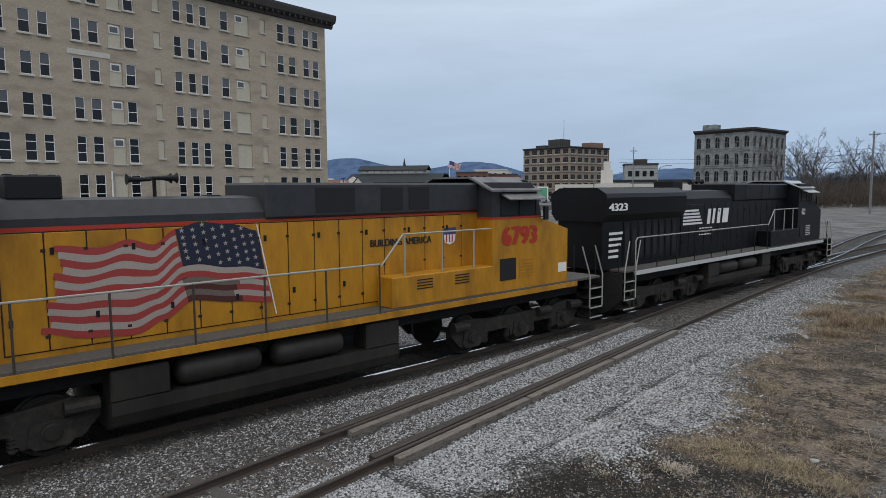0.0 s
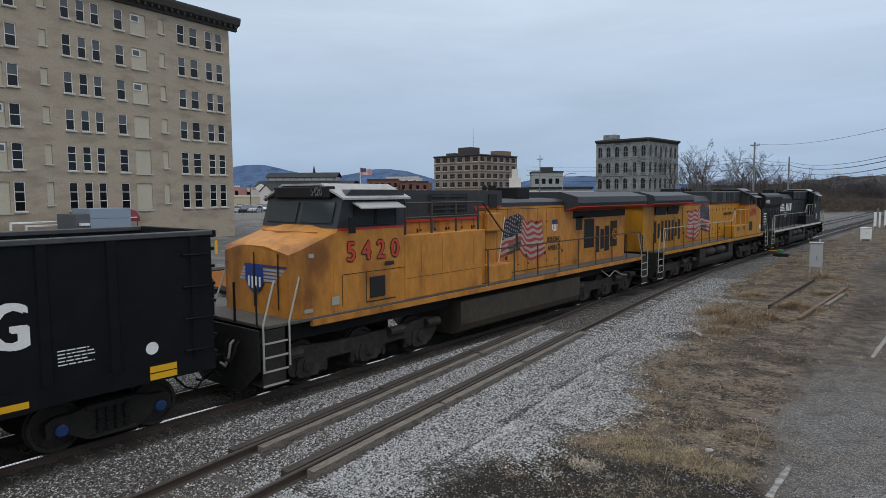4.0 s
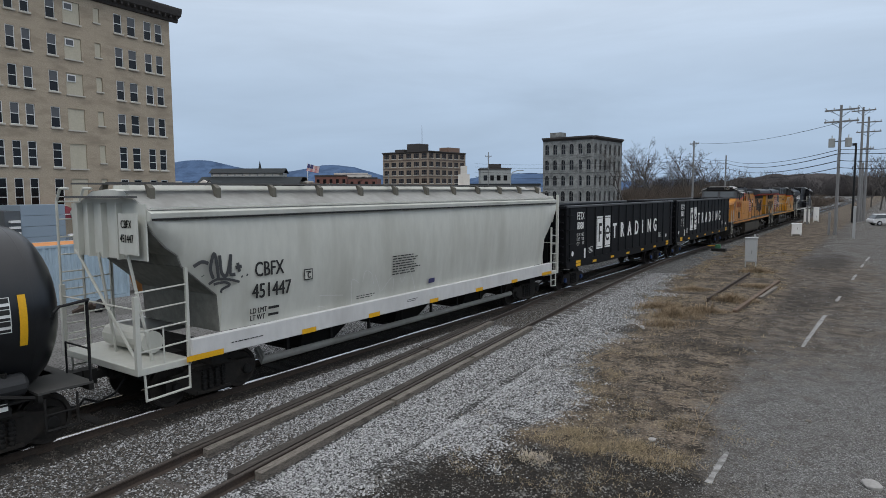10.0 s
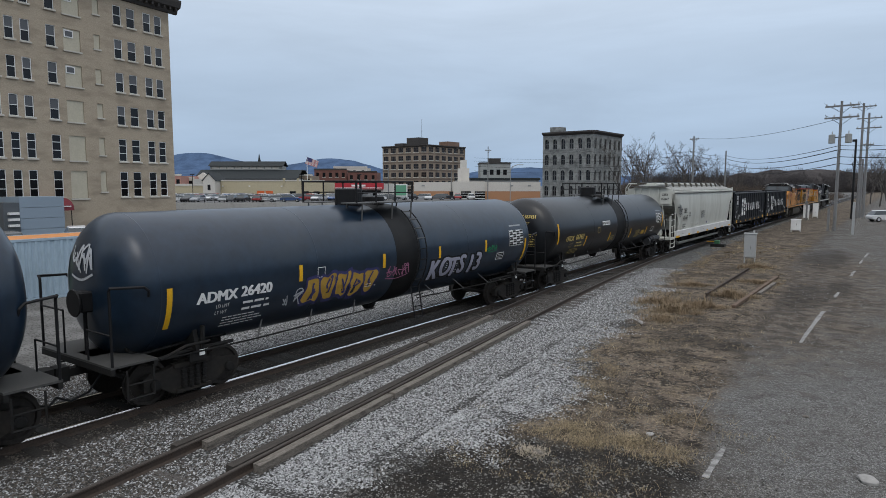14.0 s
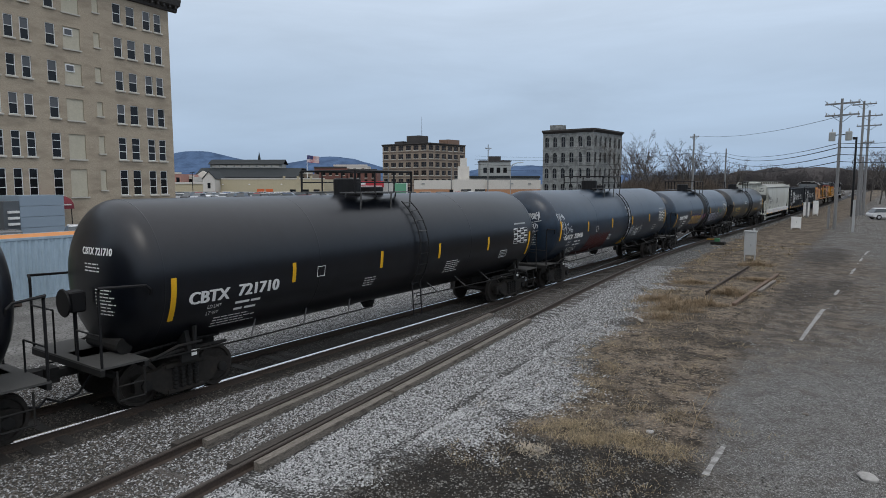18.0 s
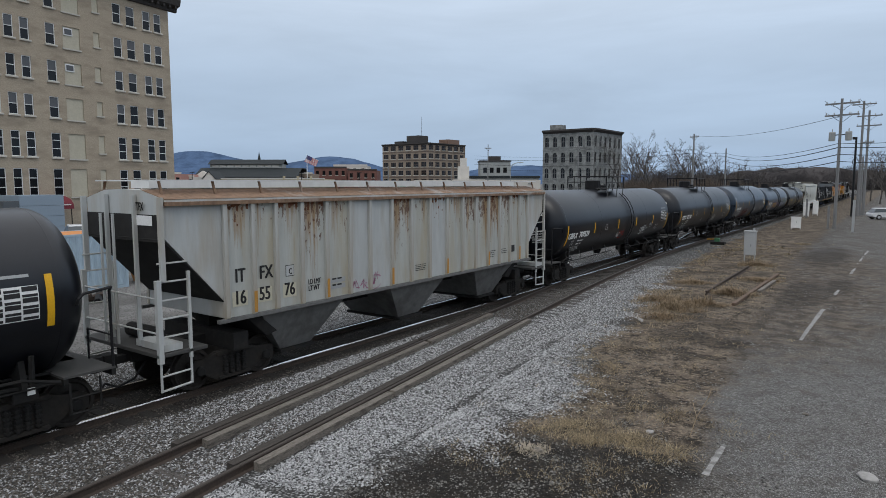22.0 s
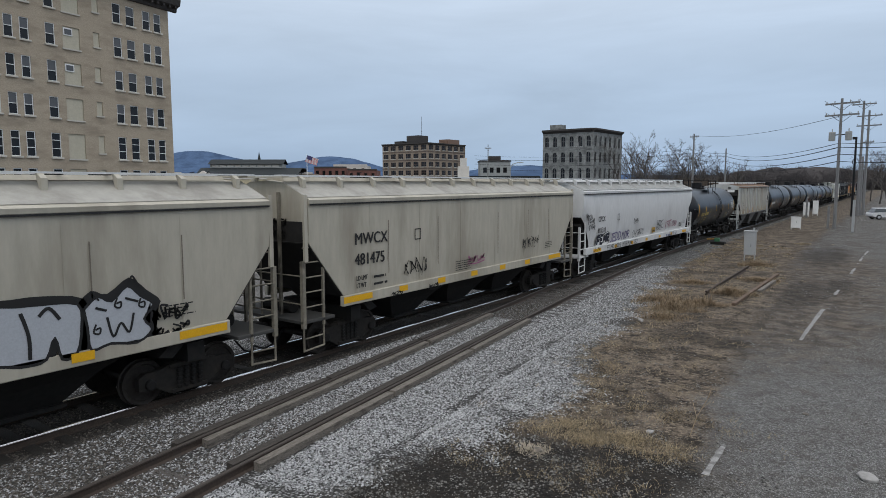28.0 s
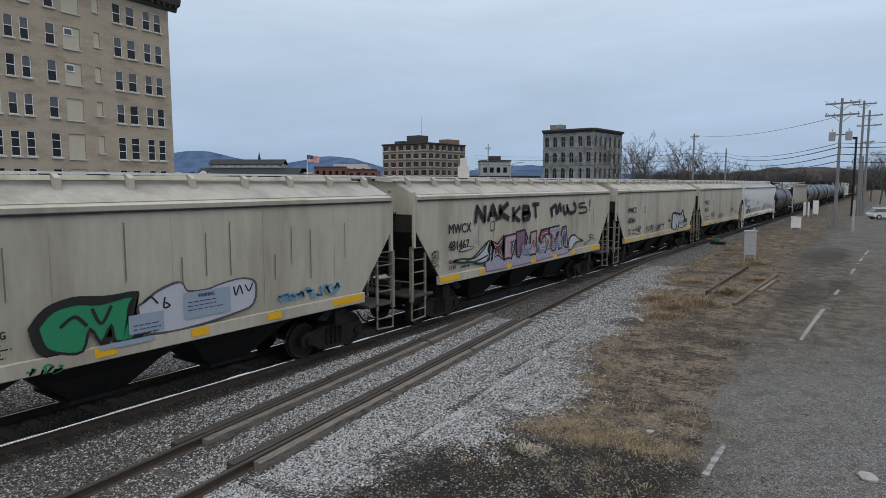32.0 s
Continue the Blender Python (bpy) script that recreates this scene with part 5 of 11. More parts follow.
def tapered_end(car, paint, half, s, y_body):
    """End of the round-sided hopper: ribbed end sheet high up, braces, side ladders, and a full ladder at one corner."""
    yw = s * (y_body + 0.035)
    bm = mk()
    box(bm, -1.46, 1.46, min(yw, yw - s * 0.03), max(yw, yw - s * 0.03), 3.2, 4.3)
    sheet = part("end_sheet", bm, paint, car)
    for x in (-1.0, -0.55, 0.0, 0.6):
        bm = mk()
        box(bm, x - 0.03, x + 0.03, min(yw, yw + s * 0.12), max(yw, yw + s * 0.12), 3.2, 4.32)
        part("end_rib", bm, paint, sheet)
    bm = mk()
    box(bm, 0.74, 1.42, min(yw + s * 0.13, yw + s * 0.15), max(yw + s * 0.13, yw + s * 0.15), 3.32, 4.12)
    part("number_plate", bm, paint, sheet, "plate with the car's number")
    bm = mk()
    box(bm, -1.2, 1.2, min(yw, s * (half - 0.42)), max(yw, s * (half - 0.42)), 4.42, 4.46)
    part("end_running_board", bm, GREYIRON, car)
    yp, yi = (-half + 0.40, -half + 1.48) if s < 0 else (half - 0.28, half - 0.85)
    for x in (-1.47, 1.47):
        bm = mk()
        box(bm, x - 0.05, x + 0.05, yp - 0.045, yp + 0.045, 1.02, 2.55 if s < 0 else 4.35)
        side = part("side_ladder", bm, paint, car)
        bm = mk()
        box(bm, x - 0.03, x + 0.03, yi - 0.03, yi + 0.03, 1.02, 3.0)
        part("ladder_stile", bm, paint, side)
        for z in (1.45, 1.85, 2.25, 2.62):
            bm = mk()
            rod(bm, (x, yp, z), (x, yi, z + 0.05), 0.018, 5)
            part("rung", bm, paint, side)
        bm = mk()
        rod(bm, (x, (yp + yi) / 2, 1.1), (x, (yp + yi) / 2, 1.9), 0.016, 5)
        part("grab_bar", bm, paint, side)
        bm = mk()
        pipe(bm, [(x, yp - s * 0.12, 1.0), (x, yp - s * 0.14, 0.48), (x, yi, 0.52), (x, yi, 1.0)], 0.024)
        rod(bm, (x, yp - s * 0.13, 0.74), (x, yi, 0.76), 0.02)
        part("sill_step", bm, paint, car)
    # ladder to the roof at the far corner
    tall = None
    for y in (yp, yp - s * 0.48):
        bm = mk()
        pipe(bm, [(-1.5, y, 1.0), (-1.5, y, 4.35), (-1.3, y, 4.62), (-0.95, y, 4.62)], 0.028)
        tall = part("roof_ladder" if tall is None else "ladder_stile", bm, paint, tall or car)
    for k in range(9):
        bm = mk()
        rod(bm, (-1.5, yp, 1.3 + 0.38 * k), (-1.5, yp - s * 0.48, 1.3 + 0.38 * k), 0.018, 5)
        part("rung", bm, paint, tall)
    bm = mk()
    rod(bm, (-1.47, yp, 2.3), (1.47, yp, 2.3), 0.018, 5)
    part("end_handrail", bm, paint, car)
    # braces from the end sheet down to the platform
    for (x0, y0), (x1, y1) in (((-1.25, yw), (0.75, s * (half - 0.75))), ((0.85, yw), (1.1, s * (half - 0.9))), ((-0.3, yw), (-0.3, s * (half - 0.9)))):
        bm = mk()
        rod(bm, (x0, y0 + s * 0.05, 3.3), (x1, y1, 1.14), 0.032, 6)
        part("end_brace", bm, paint, car)
    bm = mk()
    y0, y1 = sorted((s * (half - 1.5), s * (half - 0.36)))
    box(bm, -1.5, 1.5, y0, y1, 1.0, 1.14, 0.01)
    part("end_platform", bm, paint, car)
    bm = mk()
    rod(bm, (-0.9, s * (half - 1.15), 1.42), (0.7, s * (half - 1.15), 1.42), 0.24, 12)
    part("air_reservoir", bm, paint, car)
    bm = mk()
    y0, y1 = sorted((s * (half - 2.9), s * (half - 0.5)))
    box(bm, -0.3, 0.3, y0, y1, 0.74, 0.998)
    part("stub_sill", bm, UNDER, car)
    bm = mk()
    yb = s * (half - 2.3)
    box(bm, -1.35, 1.35, yb - 0.2, yb + 0.2, 0.82, 1.2)
    part("body_bolster", bm, UNDER, car)


def hopper_end(car, paint, half, s, y_body, y_corner, z_corner, tall=True, clean=None):
    """Cage of posts, ladder, platform and slope braces at one end (s = -1 rear, 1 front)."""
    yp = s * (half - 0.45)
    yi = s * (half - 1.12)
    for x in (-1.47, 1.47):
        bm = mk()
        box(bm, x - 0.05, x + 0.05, yp - 0.05, yp + 0.05, 0.95, 2.5 if not tall else 2.62 if s < 0 else 2.6)
        part("corner_post", bm, paint, car)
        bm = mk()
        box(bm, x - 0.03, x + 0.03, yi - 0.03, yi + 0.03, 0.95, 2.75)
        ladder = part("side_ladder", bm, paint, car)
        for k in range(6 if tall else 4):
            z = 1.1 + 0.37 * k
            bm = mk()
            rod(bm, (x, yp, z), (x, yi, z), 0.02, 5)
            part("rung", bm, paint, ladder)
        bm = mk()
        pipe(bm, [(x, yp, 0.98), (x, yp, 0.38), (x, yi, 0.42), (x, yi, 0.98)], 0.024)
        rod(bm, (x, yp, 0.68), (x, yi, 0.70), 0.02)
        part("sill_step", bm, paint, car)
    if tall:
        # end sheet above the slope, dark along its foot, and corner posts up to the roof
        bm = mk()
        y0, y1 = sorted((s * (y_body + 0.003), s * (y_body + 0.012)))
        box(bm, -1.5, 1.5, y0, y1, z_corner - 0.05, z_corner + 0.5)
        part("dark_foot_band", bm, SLOPE, car, "dark band along the end sheet's foot")
        for x in (-1.5, 1.5):
            bm = mk()
            y0, y1 = sorted((s * (y_body + 0.015), s * (y_body + 0.12)))
            box(bm, x - 0.035, x + 0.035, y0, y1, 2.6, 4.25)
            part("corner_post", bm, clean or paint, car)
    for x in (-0.55, 0.55):
        bm = mk()
        y0, y1 = s * (y_body + 0.02), s * (y_body + 0.10)
        hw = 0.03 if tall else 0.025
        box(bm, x - hw, x + hw, min(y0, y1), max(y0, y1), 1.2, 4.3)
        part("end_post", bm, paint, car)
    for z in (1.55, 2.25):
        bm = mk()
        rod(bm, (-1.47, yp, z), (1.47, yp, z), 0.02, 5)
        part("end_handrail", bm, paint, car)
    for x in (-0.6, -0.1):
        bm = mk()
        box(bm, x - 0.025, x + 0.025, yp - 0.02, yp + 0.02, 1.1, 3.9 if s < 0 else 2.3)
        part("ladder_stile", bm, paint, car)
    bm = mk()
    y0, y1 = sorted((s * (half - 1.5), s * (half - 0.4)))
    box(bm, -1.5, 1.5, y0, y1, 1.06, 1.14, 0.01)
    part("end_platform", bm, ENDGRATE if tall else paint, car)
    bm = mk()
    y0, y1 = sorted((s * (half - 2.9), s * (half - 0.5)))
    box(bm, -0.3, 0.3, y0, y1, 0.78, 1.06)
    part("stub_sill", bm, UNDER, car)
    bm = mk()
    yb = s * (half - 2.45)
    box(bm, -1.35, 1.35, yb - 0.2, yb + 0.2, 0.82, 1.2)
    part("body_bolster", bm, UNDER, car)
    # slope sheet, dark with grime and the overhang's shade put into its colour
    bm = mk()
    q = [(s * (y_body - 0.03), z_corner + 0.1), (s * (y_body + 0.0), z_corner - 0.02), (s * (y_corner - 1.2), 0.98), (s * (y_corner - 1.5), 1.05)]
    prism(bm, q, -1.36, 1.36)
    part("slope_sheet", bm, UNDER, car, "dark slope sheet, grime and shade in its colour")
    bm = mk()
    rod(bm, (0.5, s * (half - 1.0), 1.3), (-0.6, s * (half - 1.0), 1.3), 0.16, 12)
    part("air_reservoir", bm, UNDER, car)


def covered_hopper(a, b, label, paint, curved=False, bays=3, posts=1.25, sill_h=0.28, sill_paint=None):
    car, half = railcar("covered_hopper_car", a, b, label, "hopper car")
    y_body = half - (0.72 if curved else 0.60)
    y_corner = y_body - (1.15 if curved else 1.2)
    z_corner = 3.08 if not curved else 2.55
    zs = 1.49 if curved else 1.585
    post = paint if curved else SOOTPOST
    pressed = curved == 1
    if pressed:
        zs = 1.53
    st = []
    if curved == 2:
        ends = [(y_body + 0.05, 2.95), (y_body - 0.25, 2.72), (y_body - 0.52, 2.4), (y_body - 0.72, 2.05), (y_body - 0.86, 1.75), (y_body - 0.92, 1.5)]
    elif curved:
        ends = [(y_body, 3.95), (y_body - 0.13, 3.72), (y_body - 0.36, 3.46), (y_body - 0.62, 3.27), (y_body - 0.70, 3.04), (y_body - 1.49, 2.35), (y_body - 1.54, 1.54)]
    else:
        ends = [(y_body, z_corner), (y_body - 0.6, 2.33), (y_corner, zs + 0.01)]
    front = ends
    if pressed:
        front = [(y_body + 0.05, 3.65), (y_body + 0.06, 3.42), (8.6, 2.95), (8.11, 2.5), (7.97, 2.2), (7.93, 1.54)]
    for y, z in ends:
        st.append((-y, z))
    for k in range(1, 6):
        st.append((-ends[-1][0] + 2 * ends[-1][0] * k / 6, zs - 0.01))
    for y, z in front[::-1]:
        st.append((y, z))
    bm = mk()
    loft(bm, [hopper_section(y, z, curved) for y, z in st])
    body = part("body", bm, paint, car, smooth=True)
    # dark seam under the eave
    for x in (-1.59, 1.59):
        bm = mk()
        box(bm, min(x, x * 1.003), max(x, x * 1.003) + 0.012, -y_body + 0.02, y_body - 0.02, 3.985, 4.02)
        part("eave_seam", bm, BLACKMARK, body)
        if curved:
            for zz, xx in ((4.10, 1.575), (4.2, 1.50)):
                bm = mk()
                box(bm, min(x / 1.59 * xx, x / 1.59 * (xx + 0.03)), max(x / 1.59 * xx, x / 1.59 * (xx + 0.03)), -y_body + 0.05, y_body - 0.05, zz, zz + 0.03)
                part("roof_rib", bm, paint, body)
    if not curved:
        for k in range(1, 7):
            y = -y_body + 2 * y_body * k / 7
            for x in (-1.562, 1.562):
                bm = mk()
                box(bm, min(x, x * 1.003), max(x, x * 1.003), y - 0.012, y + 0.012, 1.65, 3.95)
                part("panel_seam", bm, paint, body)
    for x in (-1, 1):
        bm = mk()
        prism(bm, [(x * 1.5, 4.176), (x * 0.62, 4.556), (x * 0.62, 4.566), (x * 1.5, 4.186)], -y_body + 0.01, y_body - 0.01, "y")
        part("roof_sheet", bm, ROOFGREY if curved else ROOFBEIGE, body, "roof sheet darker than the sides")
    # side sills
    for x in (-1, 1):
        bm = mk()
        x0, x1 = sorted((x * 1.44, x * 1.585))
        box(bm, x0, x1, -half + (1.5 if pressed else 1.0 if curved else 1.75), half - (1.02 if pressed else 1.0 if curved else 1.75), zs - sill_h, zs, 0.015)
        part("side_sill", bm, sill_paint or paint, car)
    # discharge hoppers
    span = (half - 3.9) * 2 / bays
    wide = 0.22 if pressed else 0.36
    if pressed:
        for x in (-1.1, 1.1):
            bm = mk()
            pipe(bm, [(x * 0.7, -(half - 3.75), 0.75), (x, -(half - 3.65), 0.55), (x, half - 3.65, 0.55)], 0.085, 8)
            line = part("unloading_pipe", bm, ROOFGREY, car, "long dusty grey unloading pipe")
            for k in range(8):
                y = -(half - 4.4) + 2 * (half - 4.4) * k / 7
                bm = mk()
                box(bm, x - 0.03, x + 0.03, y - 0.04, y + 0.04, 0.6, 1.1)
                part("pipe_hanger", bm, UNDER, line)
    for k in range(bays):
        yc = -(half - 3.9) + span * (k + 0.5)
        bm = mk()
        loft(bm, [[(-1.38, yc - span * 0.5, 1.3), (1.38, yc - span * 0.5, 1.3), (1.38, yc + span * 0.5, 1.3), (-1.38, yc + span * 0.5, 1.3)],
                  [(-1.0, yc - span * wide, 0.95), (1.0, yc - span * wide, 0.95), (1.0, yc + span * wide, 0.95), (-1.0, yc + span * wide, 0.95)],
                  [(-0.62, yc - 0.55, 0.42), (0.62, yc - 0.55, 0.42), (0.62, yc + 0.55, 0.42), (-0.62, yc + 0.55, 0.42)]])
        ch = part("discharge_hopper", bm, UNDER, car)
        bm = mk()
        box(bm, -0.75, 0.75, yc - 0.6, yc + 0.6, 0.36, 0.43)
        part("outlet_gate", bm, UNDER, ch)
    # roof: hatch covers, running boards on straps
    bm = mk()
    prism(bm, [(-0.36, 4.585), (0.36, 4.585), (0.3, 4.68), (-0.3, 4.68)], -y_body + 0.3, y_body - 0.3, "y")
    part("hatch_cover", bm, paint, car)
    for x in (-1, 1):
        bm = mk()
        x0, x1 = sorted((x * 0.55, x * 0.86))
        box(bm, x0, x1, -half + 0.42, half - 0.42, 4.70, 4.735)
        part("running_board", bm, GREYIRON if pressed else GALVANISED, car, "galvanised running board")
    strap = None
    n = int(2 * (y_body - 0.4) / posts)
    for k in range(n + 1):
        y = -(y_body - 0.4) + 2 * (y_body - 0.4) * k / n
        for x in (-1, 1):
            if strap is None:
                bm = mk()
                prism(bm, [(0.92, 4.40), (1.0, 4.36), (1.0, 4.62), (0.86, 4.70), (0.80, 4.70)], -0.055, 0.055, "y")
                strap = part("board_bracket", bm, TANBRACKET if pressed else paint, car)
                strap.matrix_basis = pose(0, y, 0, 0, 0, 180)
            else:
                again(strap, car, pose(0, y, 0, 0, 0, 0 if x > 0 else 180))
    for y in (-y_body * 0.55, -0.4, y_body * 0.5):
        for k in range(2):
            bm = mk()
            rod(bm, (-0.36, y + 0.9 * k, 4.71), (0.5, y + 0.9 * k, 4.71), 0.03, 5)
            part("hatch_latch", bm, BLACK, car)
    for s in (-1, 1):
        if pressed:
            tapered_end(car, paint, half, s, y_body)
        else:
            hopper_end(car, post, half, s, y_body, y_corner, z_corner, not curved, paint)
        for (ya, za), (yb_, zb) in zip(*((ends, ends[1:]) if s < 0 else (front, front[1:]))):
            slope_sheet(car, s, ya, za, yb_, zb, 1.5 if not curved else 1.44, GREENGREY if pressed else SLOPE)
        freight_truck(car, s * (half - (2.3 if pressed else 2.45)), UNDER)
        if pressed:
            continue
        bm = mk()
        y0, y1 = sorted((s * (y_body - 0.02), s * (half - 0.4)))
        box(bm, -0.86, 0.86, y0, y1, 4.66, 4.695)
        part("end_running_board", bm, paint, car)
    couplers(car, half)
    surf = flat(1.575 if not curved else 1.605)
    if curved:
        surf = lambda u, v: Vector((1.455 + 0.142 * math.sin(math.pi * min(1.0, max(0.0, (v - 1.0) / 3.4))), u, v))
    sill = flat(1.588)
    if pressed:
        for u, w in ((-7.84, 0.44), (-4.95, 0.23), (-2.55, 0.23), (0.25, 0.23), (2.9, 0.23), (5.4, 0.23), (8.12, 0.44)):
            patch(car, u - w, u + w, 1.08, 1.2, YELLOWMARK, sill, "reflector")
        return car, half, surf, y_body
    for k, u in enumerate([-y_corner + 0.5] + [-y_corner + 0.5 + 2 * (y_corner - 0.8) * j / 6 for j in range(1, 6)] + [y_corner - 0.6]):
        wide = (0.5 if curved else 0.56) if k in (0, 6) else 0.2
        patch(car, u - wide, u + wide, zs - sill_h * (0.85 if curved else 0.72), zs - sill_h * (0.35 if curved else 0.12), YELLOWMARK, sill, "reflector")
    return car, half, surf, y_body


def hopper_print(car, surf, mark, number, u=-6.3, z=2.95, size=0.42, paint=BLACKMARK):
    lettering(car, mark, u, z - 0.05, size * 0.75, paint, surf, 1.32, bold=0.5)
    lettering(car, number, u, z - 0.60, size * 0.75, paint, surf, 1.30, bold=0.5)
    lettering(car, "LD LMT", u + 0.05, 1.93, 0.13, paint, surf)
    lettering(car, "LT WT", u + 0.05, 1.73, 0.13, paint, surf)
    small_print(car, u + 0.75, 1.93, 0.6, 2, paint, surf, 0.09, 0.2)
    bm = mk()
    for a, b_, c, d in ((0, 0.3, 0, 0.03), (0, 0.3, 0.3, 0.33), (0, 0.03, 0.03, 0.3), (0.27, 0.3, 0.03, 0.3)):
        bm.faces.new([bm.verts.new(surf(u + 2.6 + p, z - 0.1 + q)) for p, q in ((a, c), (b_, c), (b_, d), (a, d))])
    part("stencil_box", bm, paint, car)
    small_print(car, 4.9, 2.1, 0.7, 4, paint, surf)
    small_print(car, -1.6, 1.95, 1.0, 5, paint, surf)
    head = lambda p, q: Vector((p, -(car["body_end"] + 0.02), q))
    lettering(car, mark, 0.2, 3.45, 0.2, paint, head, 0.9)
    lettering(car, number, 0.2, 3.15, 0.2, paint, head, 0.9)
    small_print(car, -0.65, 3.5, 0.55, 5, paint, head)


def ribbed_hopper(a, b, label):
    """The older grey hopper with posts along its sides and rusty roof edge."""
    car, half = railcar("ribbed_hopper_car", a, b, label, "hopper car")
    yb = half - 0.62
    yc = yb - 1.35
    bm = mk()
    def sec(y, zb):
        hx = [(1.47, zb), (1.47, 4.12), (1.54, 4.14), (1.54, 4.2), (0.7, 4.39), (0.0, 4.41)]
        return [(x, y, z) for x, z in hx] + [(-x, y, z) for x, z in hx[::-1][1:]]
    loft(bm, [sec(-yb, 3.45), sec(-yc, 1.98), sec(-yc, 1.62), sec(-yc + 0.01, 1.60), sec(0, 1.60), sec(yc - 0.01, 1.60), sec(yc, 1.62), sec(yc, 1.98), sec(yb, 3.45)])
    body = part("body", bm, RIBPAINT, car)
    at = [-6.9, -6.17, -5.52, -4.73, -3.9, -3.05, -2.27, -1.34, -0.43, 0.49, 1.41, 2.32, 3.15, 3.97, 4.75, 5.52, 6.23, 6.9]
    rib = None
    for y in at:
        for x in (1, -1):
            if rib is None:
                bm = mk()
                prism(bm, [(1.477, 1.60), (1.52, 1.57), (1.56, 1.62), (1.56, 4.1), (1.477, 4.1)], -0.05, 0.05, "y")
                rib = part("side_post", bm, RIBPAINT, body)
                rib.matrix_basis = pose(0, y, 0)
            else:
                again(rib, body, pose(0, y, 0, 0, 0, 0 if x > 0 else 180))
    # side sheets, the worst of them washed with rust
    for k, (p, q) in enumerate(zip(at, at[1:])):
        for x in (1, -1):
            bm = mk()
            x0, x1 = sorted((x * 1.471, x * 1.476))
            box(bm, x0, x1, p + 0.05, q - 0.05, 1.61, 4.1)
            part("side_sheet", bm, RIBOCHRE if k in (3, 7, 11, 12, 13, 14) else RIBPAINT if k in (5, 6, 9) else RIBLIGHT, body)
    scab = material("dark_rust_scab", (0.15, 0.06, 0.03), 0.95, 0, 0.4, 20, 0.3, (0.30, 0.20, 0.13), 0.55, 6)
    runoff = material("orange_rust_runoff", (0.36, 0.28, 0.19), 0.9, 0, 0.25, 8, 0.1, (0.42, 0.40, 0.36), 0.5, 3, (6, 6, 0.8))
    rnd = random.Random(17)
    for k, (p0, p1) in enumerate(zip(at, at[1:])):
        if rnd.random() < 0.3:
            continue
        step = p1 - p0
        y0 = p0 + 0.06
        band, drips = mk(), mk()
        for j in range(9):
            u = y0 + (step - 0.14) * j / 9
            h = max(0.01, rnd.gauss(0.07, 0.07))
            band.faces.new([band.verts.new(flat(1.4745)(p, q)) for p, q in ((u, 4.08 - h), (u + (step - 0.14) / 9, 4.08 - h * rnd.uniform(0.4, 1.3)), (u + (step - 0.14) / 9, 4.08), (u, 4.08))])
            if rnd.random() < 0.55:
                w, low = rnd.uniform(0.012, 0.035), rnd.uniform(0.15, 1.1)
                drips.faces.new([drips.verts.new(flat(1.4725)(p, q)) for p, q in ((u + 0.4 * w, 4.08 - low), (u + 0.6 * w, 4.08 - low), (u + w, 4.0), (u, 4.0))])
        for j in range(rnd.choice((0, 2, 5, 9))):
            u, v, r = y0 + rnd.uniform(0.08, step - 0.25), 4.0 - abs(rnd.gauss(0, 0.3)), rnd.uniform(0.012, 0.04)
            band.faces.new([band.verts.new(flat(1.4750)(u + r * math.cos(a), v + 1.3 * r * math.sin(a))) for a in (0.3, 1.2, 2.3, 3.2, 4.4, 5.4)])
        part("rust_scab", band, scab, body)
        part("rust_streak", drips, runoff, body)
    for x in (1, -1):
        bm = mk()
        x0, x1 = sorted((x * 1.5, x * 1.585))
        box(bm, x0, x1, -yb, yb, 4.08, 4.16)
        part("roof_edge", bm, RUSTTOP, body, "rusty roof edge")
        bm = mk()
        prism(bm, [(x * 1.54, 4.206), (x * 0.7, 4.396), (x * 0.7, 4.404), (x * 1.54, 4.214)], -yb + 0.01, yb - 0.01, "y")
        part("roof_sheet", bm, RUSTTOP, body, "rusty roof sheet")
        bm = mk()
        x0, x1 = sorted((x * 1.46, x * 1.56))
        box(bm, x0, x1, -yc - 0.2, yc + 0.2, 1.52, 1.598)
        part("side_sill", bm, DIRTYGREY, car)
        for zz, xx in ((4.57, 0.62), (4.57, 0.95)):
            bm = mk()
            x0, x1 = sorted((x * xx, x * (xx + 0.22)))
            box(bm, x0, x1, -yb + 0.05, yb - 0.05, zz, zz + 0.03)
            part("running_board", bm, BRIGHT, car)
        for k in range(14):
            y = -yb + 0.2 + (2 * yb - 0.4) * k / 13
            bm = mk()
            rod(bm, (x * 1.15, y, 4.27), (x * 1.05, y, 4.58), 0.03, 4)
            part("board_bracket", bm, RUSTTOP, car)
    bm = mk()
    box(bm, -0.35, 0.35, -yb + 0.4, yb - 0.4, 4.42, 4.6)
    part("hatch_cover", bm, BRIGHT, car)
    for c in (-4.55, 0.05, 4.57):
        bm = mk()
        loft(bm, [[(-1.44, c - 1.4, 1.56), (1.44, c - 1.4, 1.56), (1.44, c + 1.4, 1.56), (-1.44, c + 1.4, 1.56)],
                  [(-1.0, c - 0.5, 0.46), (1.0, c - 0.5, 0.46), (1.0, c + 0.5, 0.46), (-1.0, c + 0.5, 0.46)]])
        chute = part("discharge_hopper", bm, DIRTYGREY, car)
        bm = mk()
        box(bm, -1.1, 1.1, c - 0.56, c + 0.56, 0.38, 0.455)
        part("outlet_gate", bm, UNDER, chute)
    bm = mk()
    box(bm, -0.25, 0.25, -half + 2.4, half - 2.4, 1.1, 1.5)
    part("centre_sill", bm, UNDER, car)
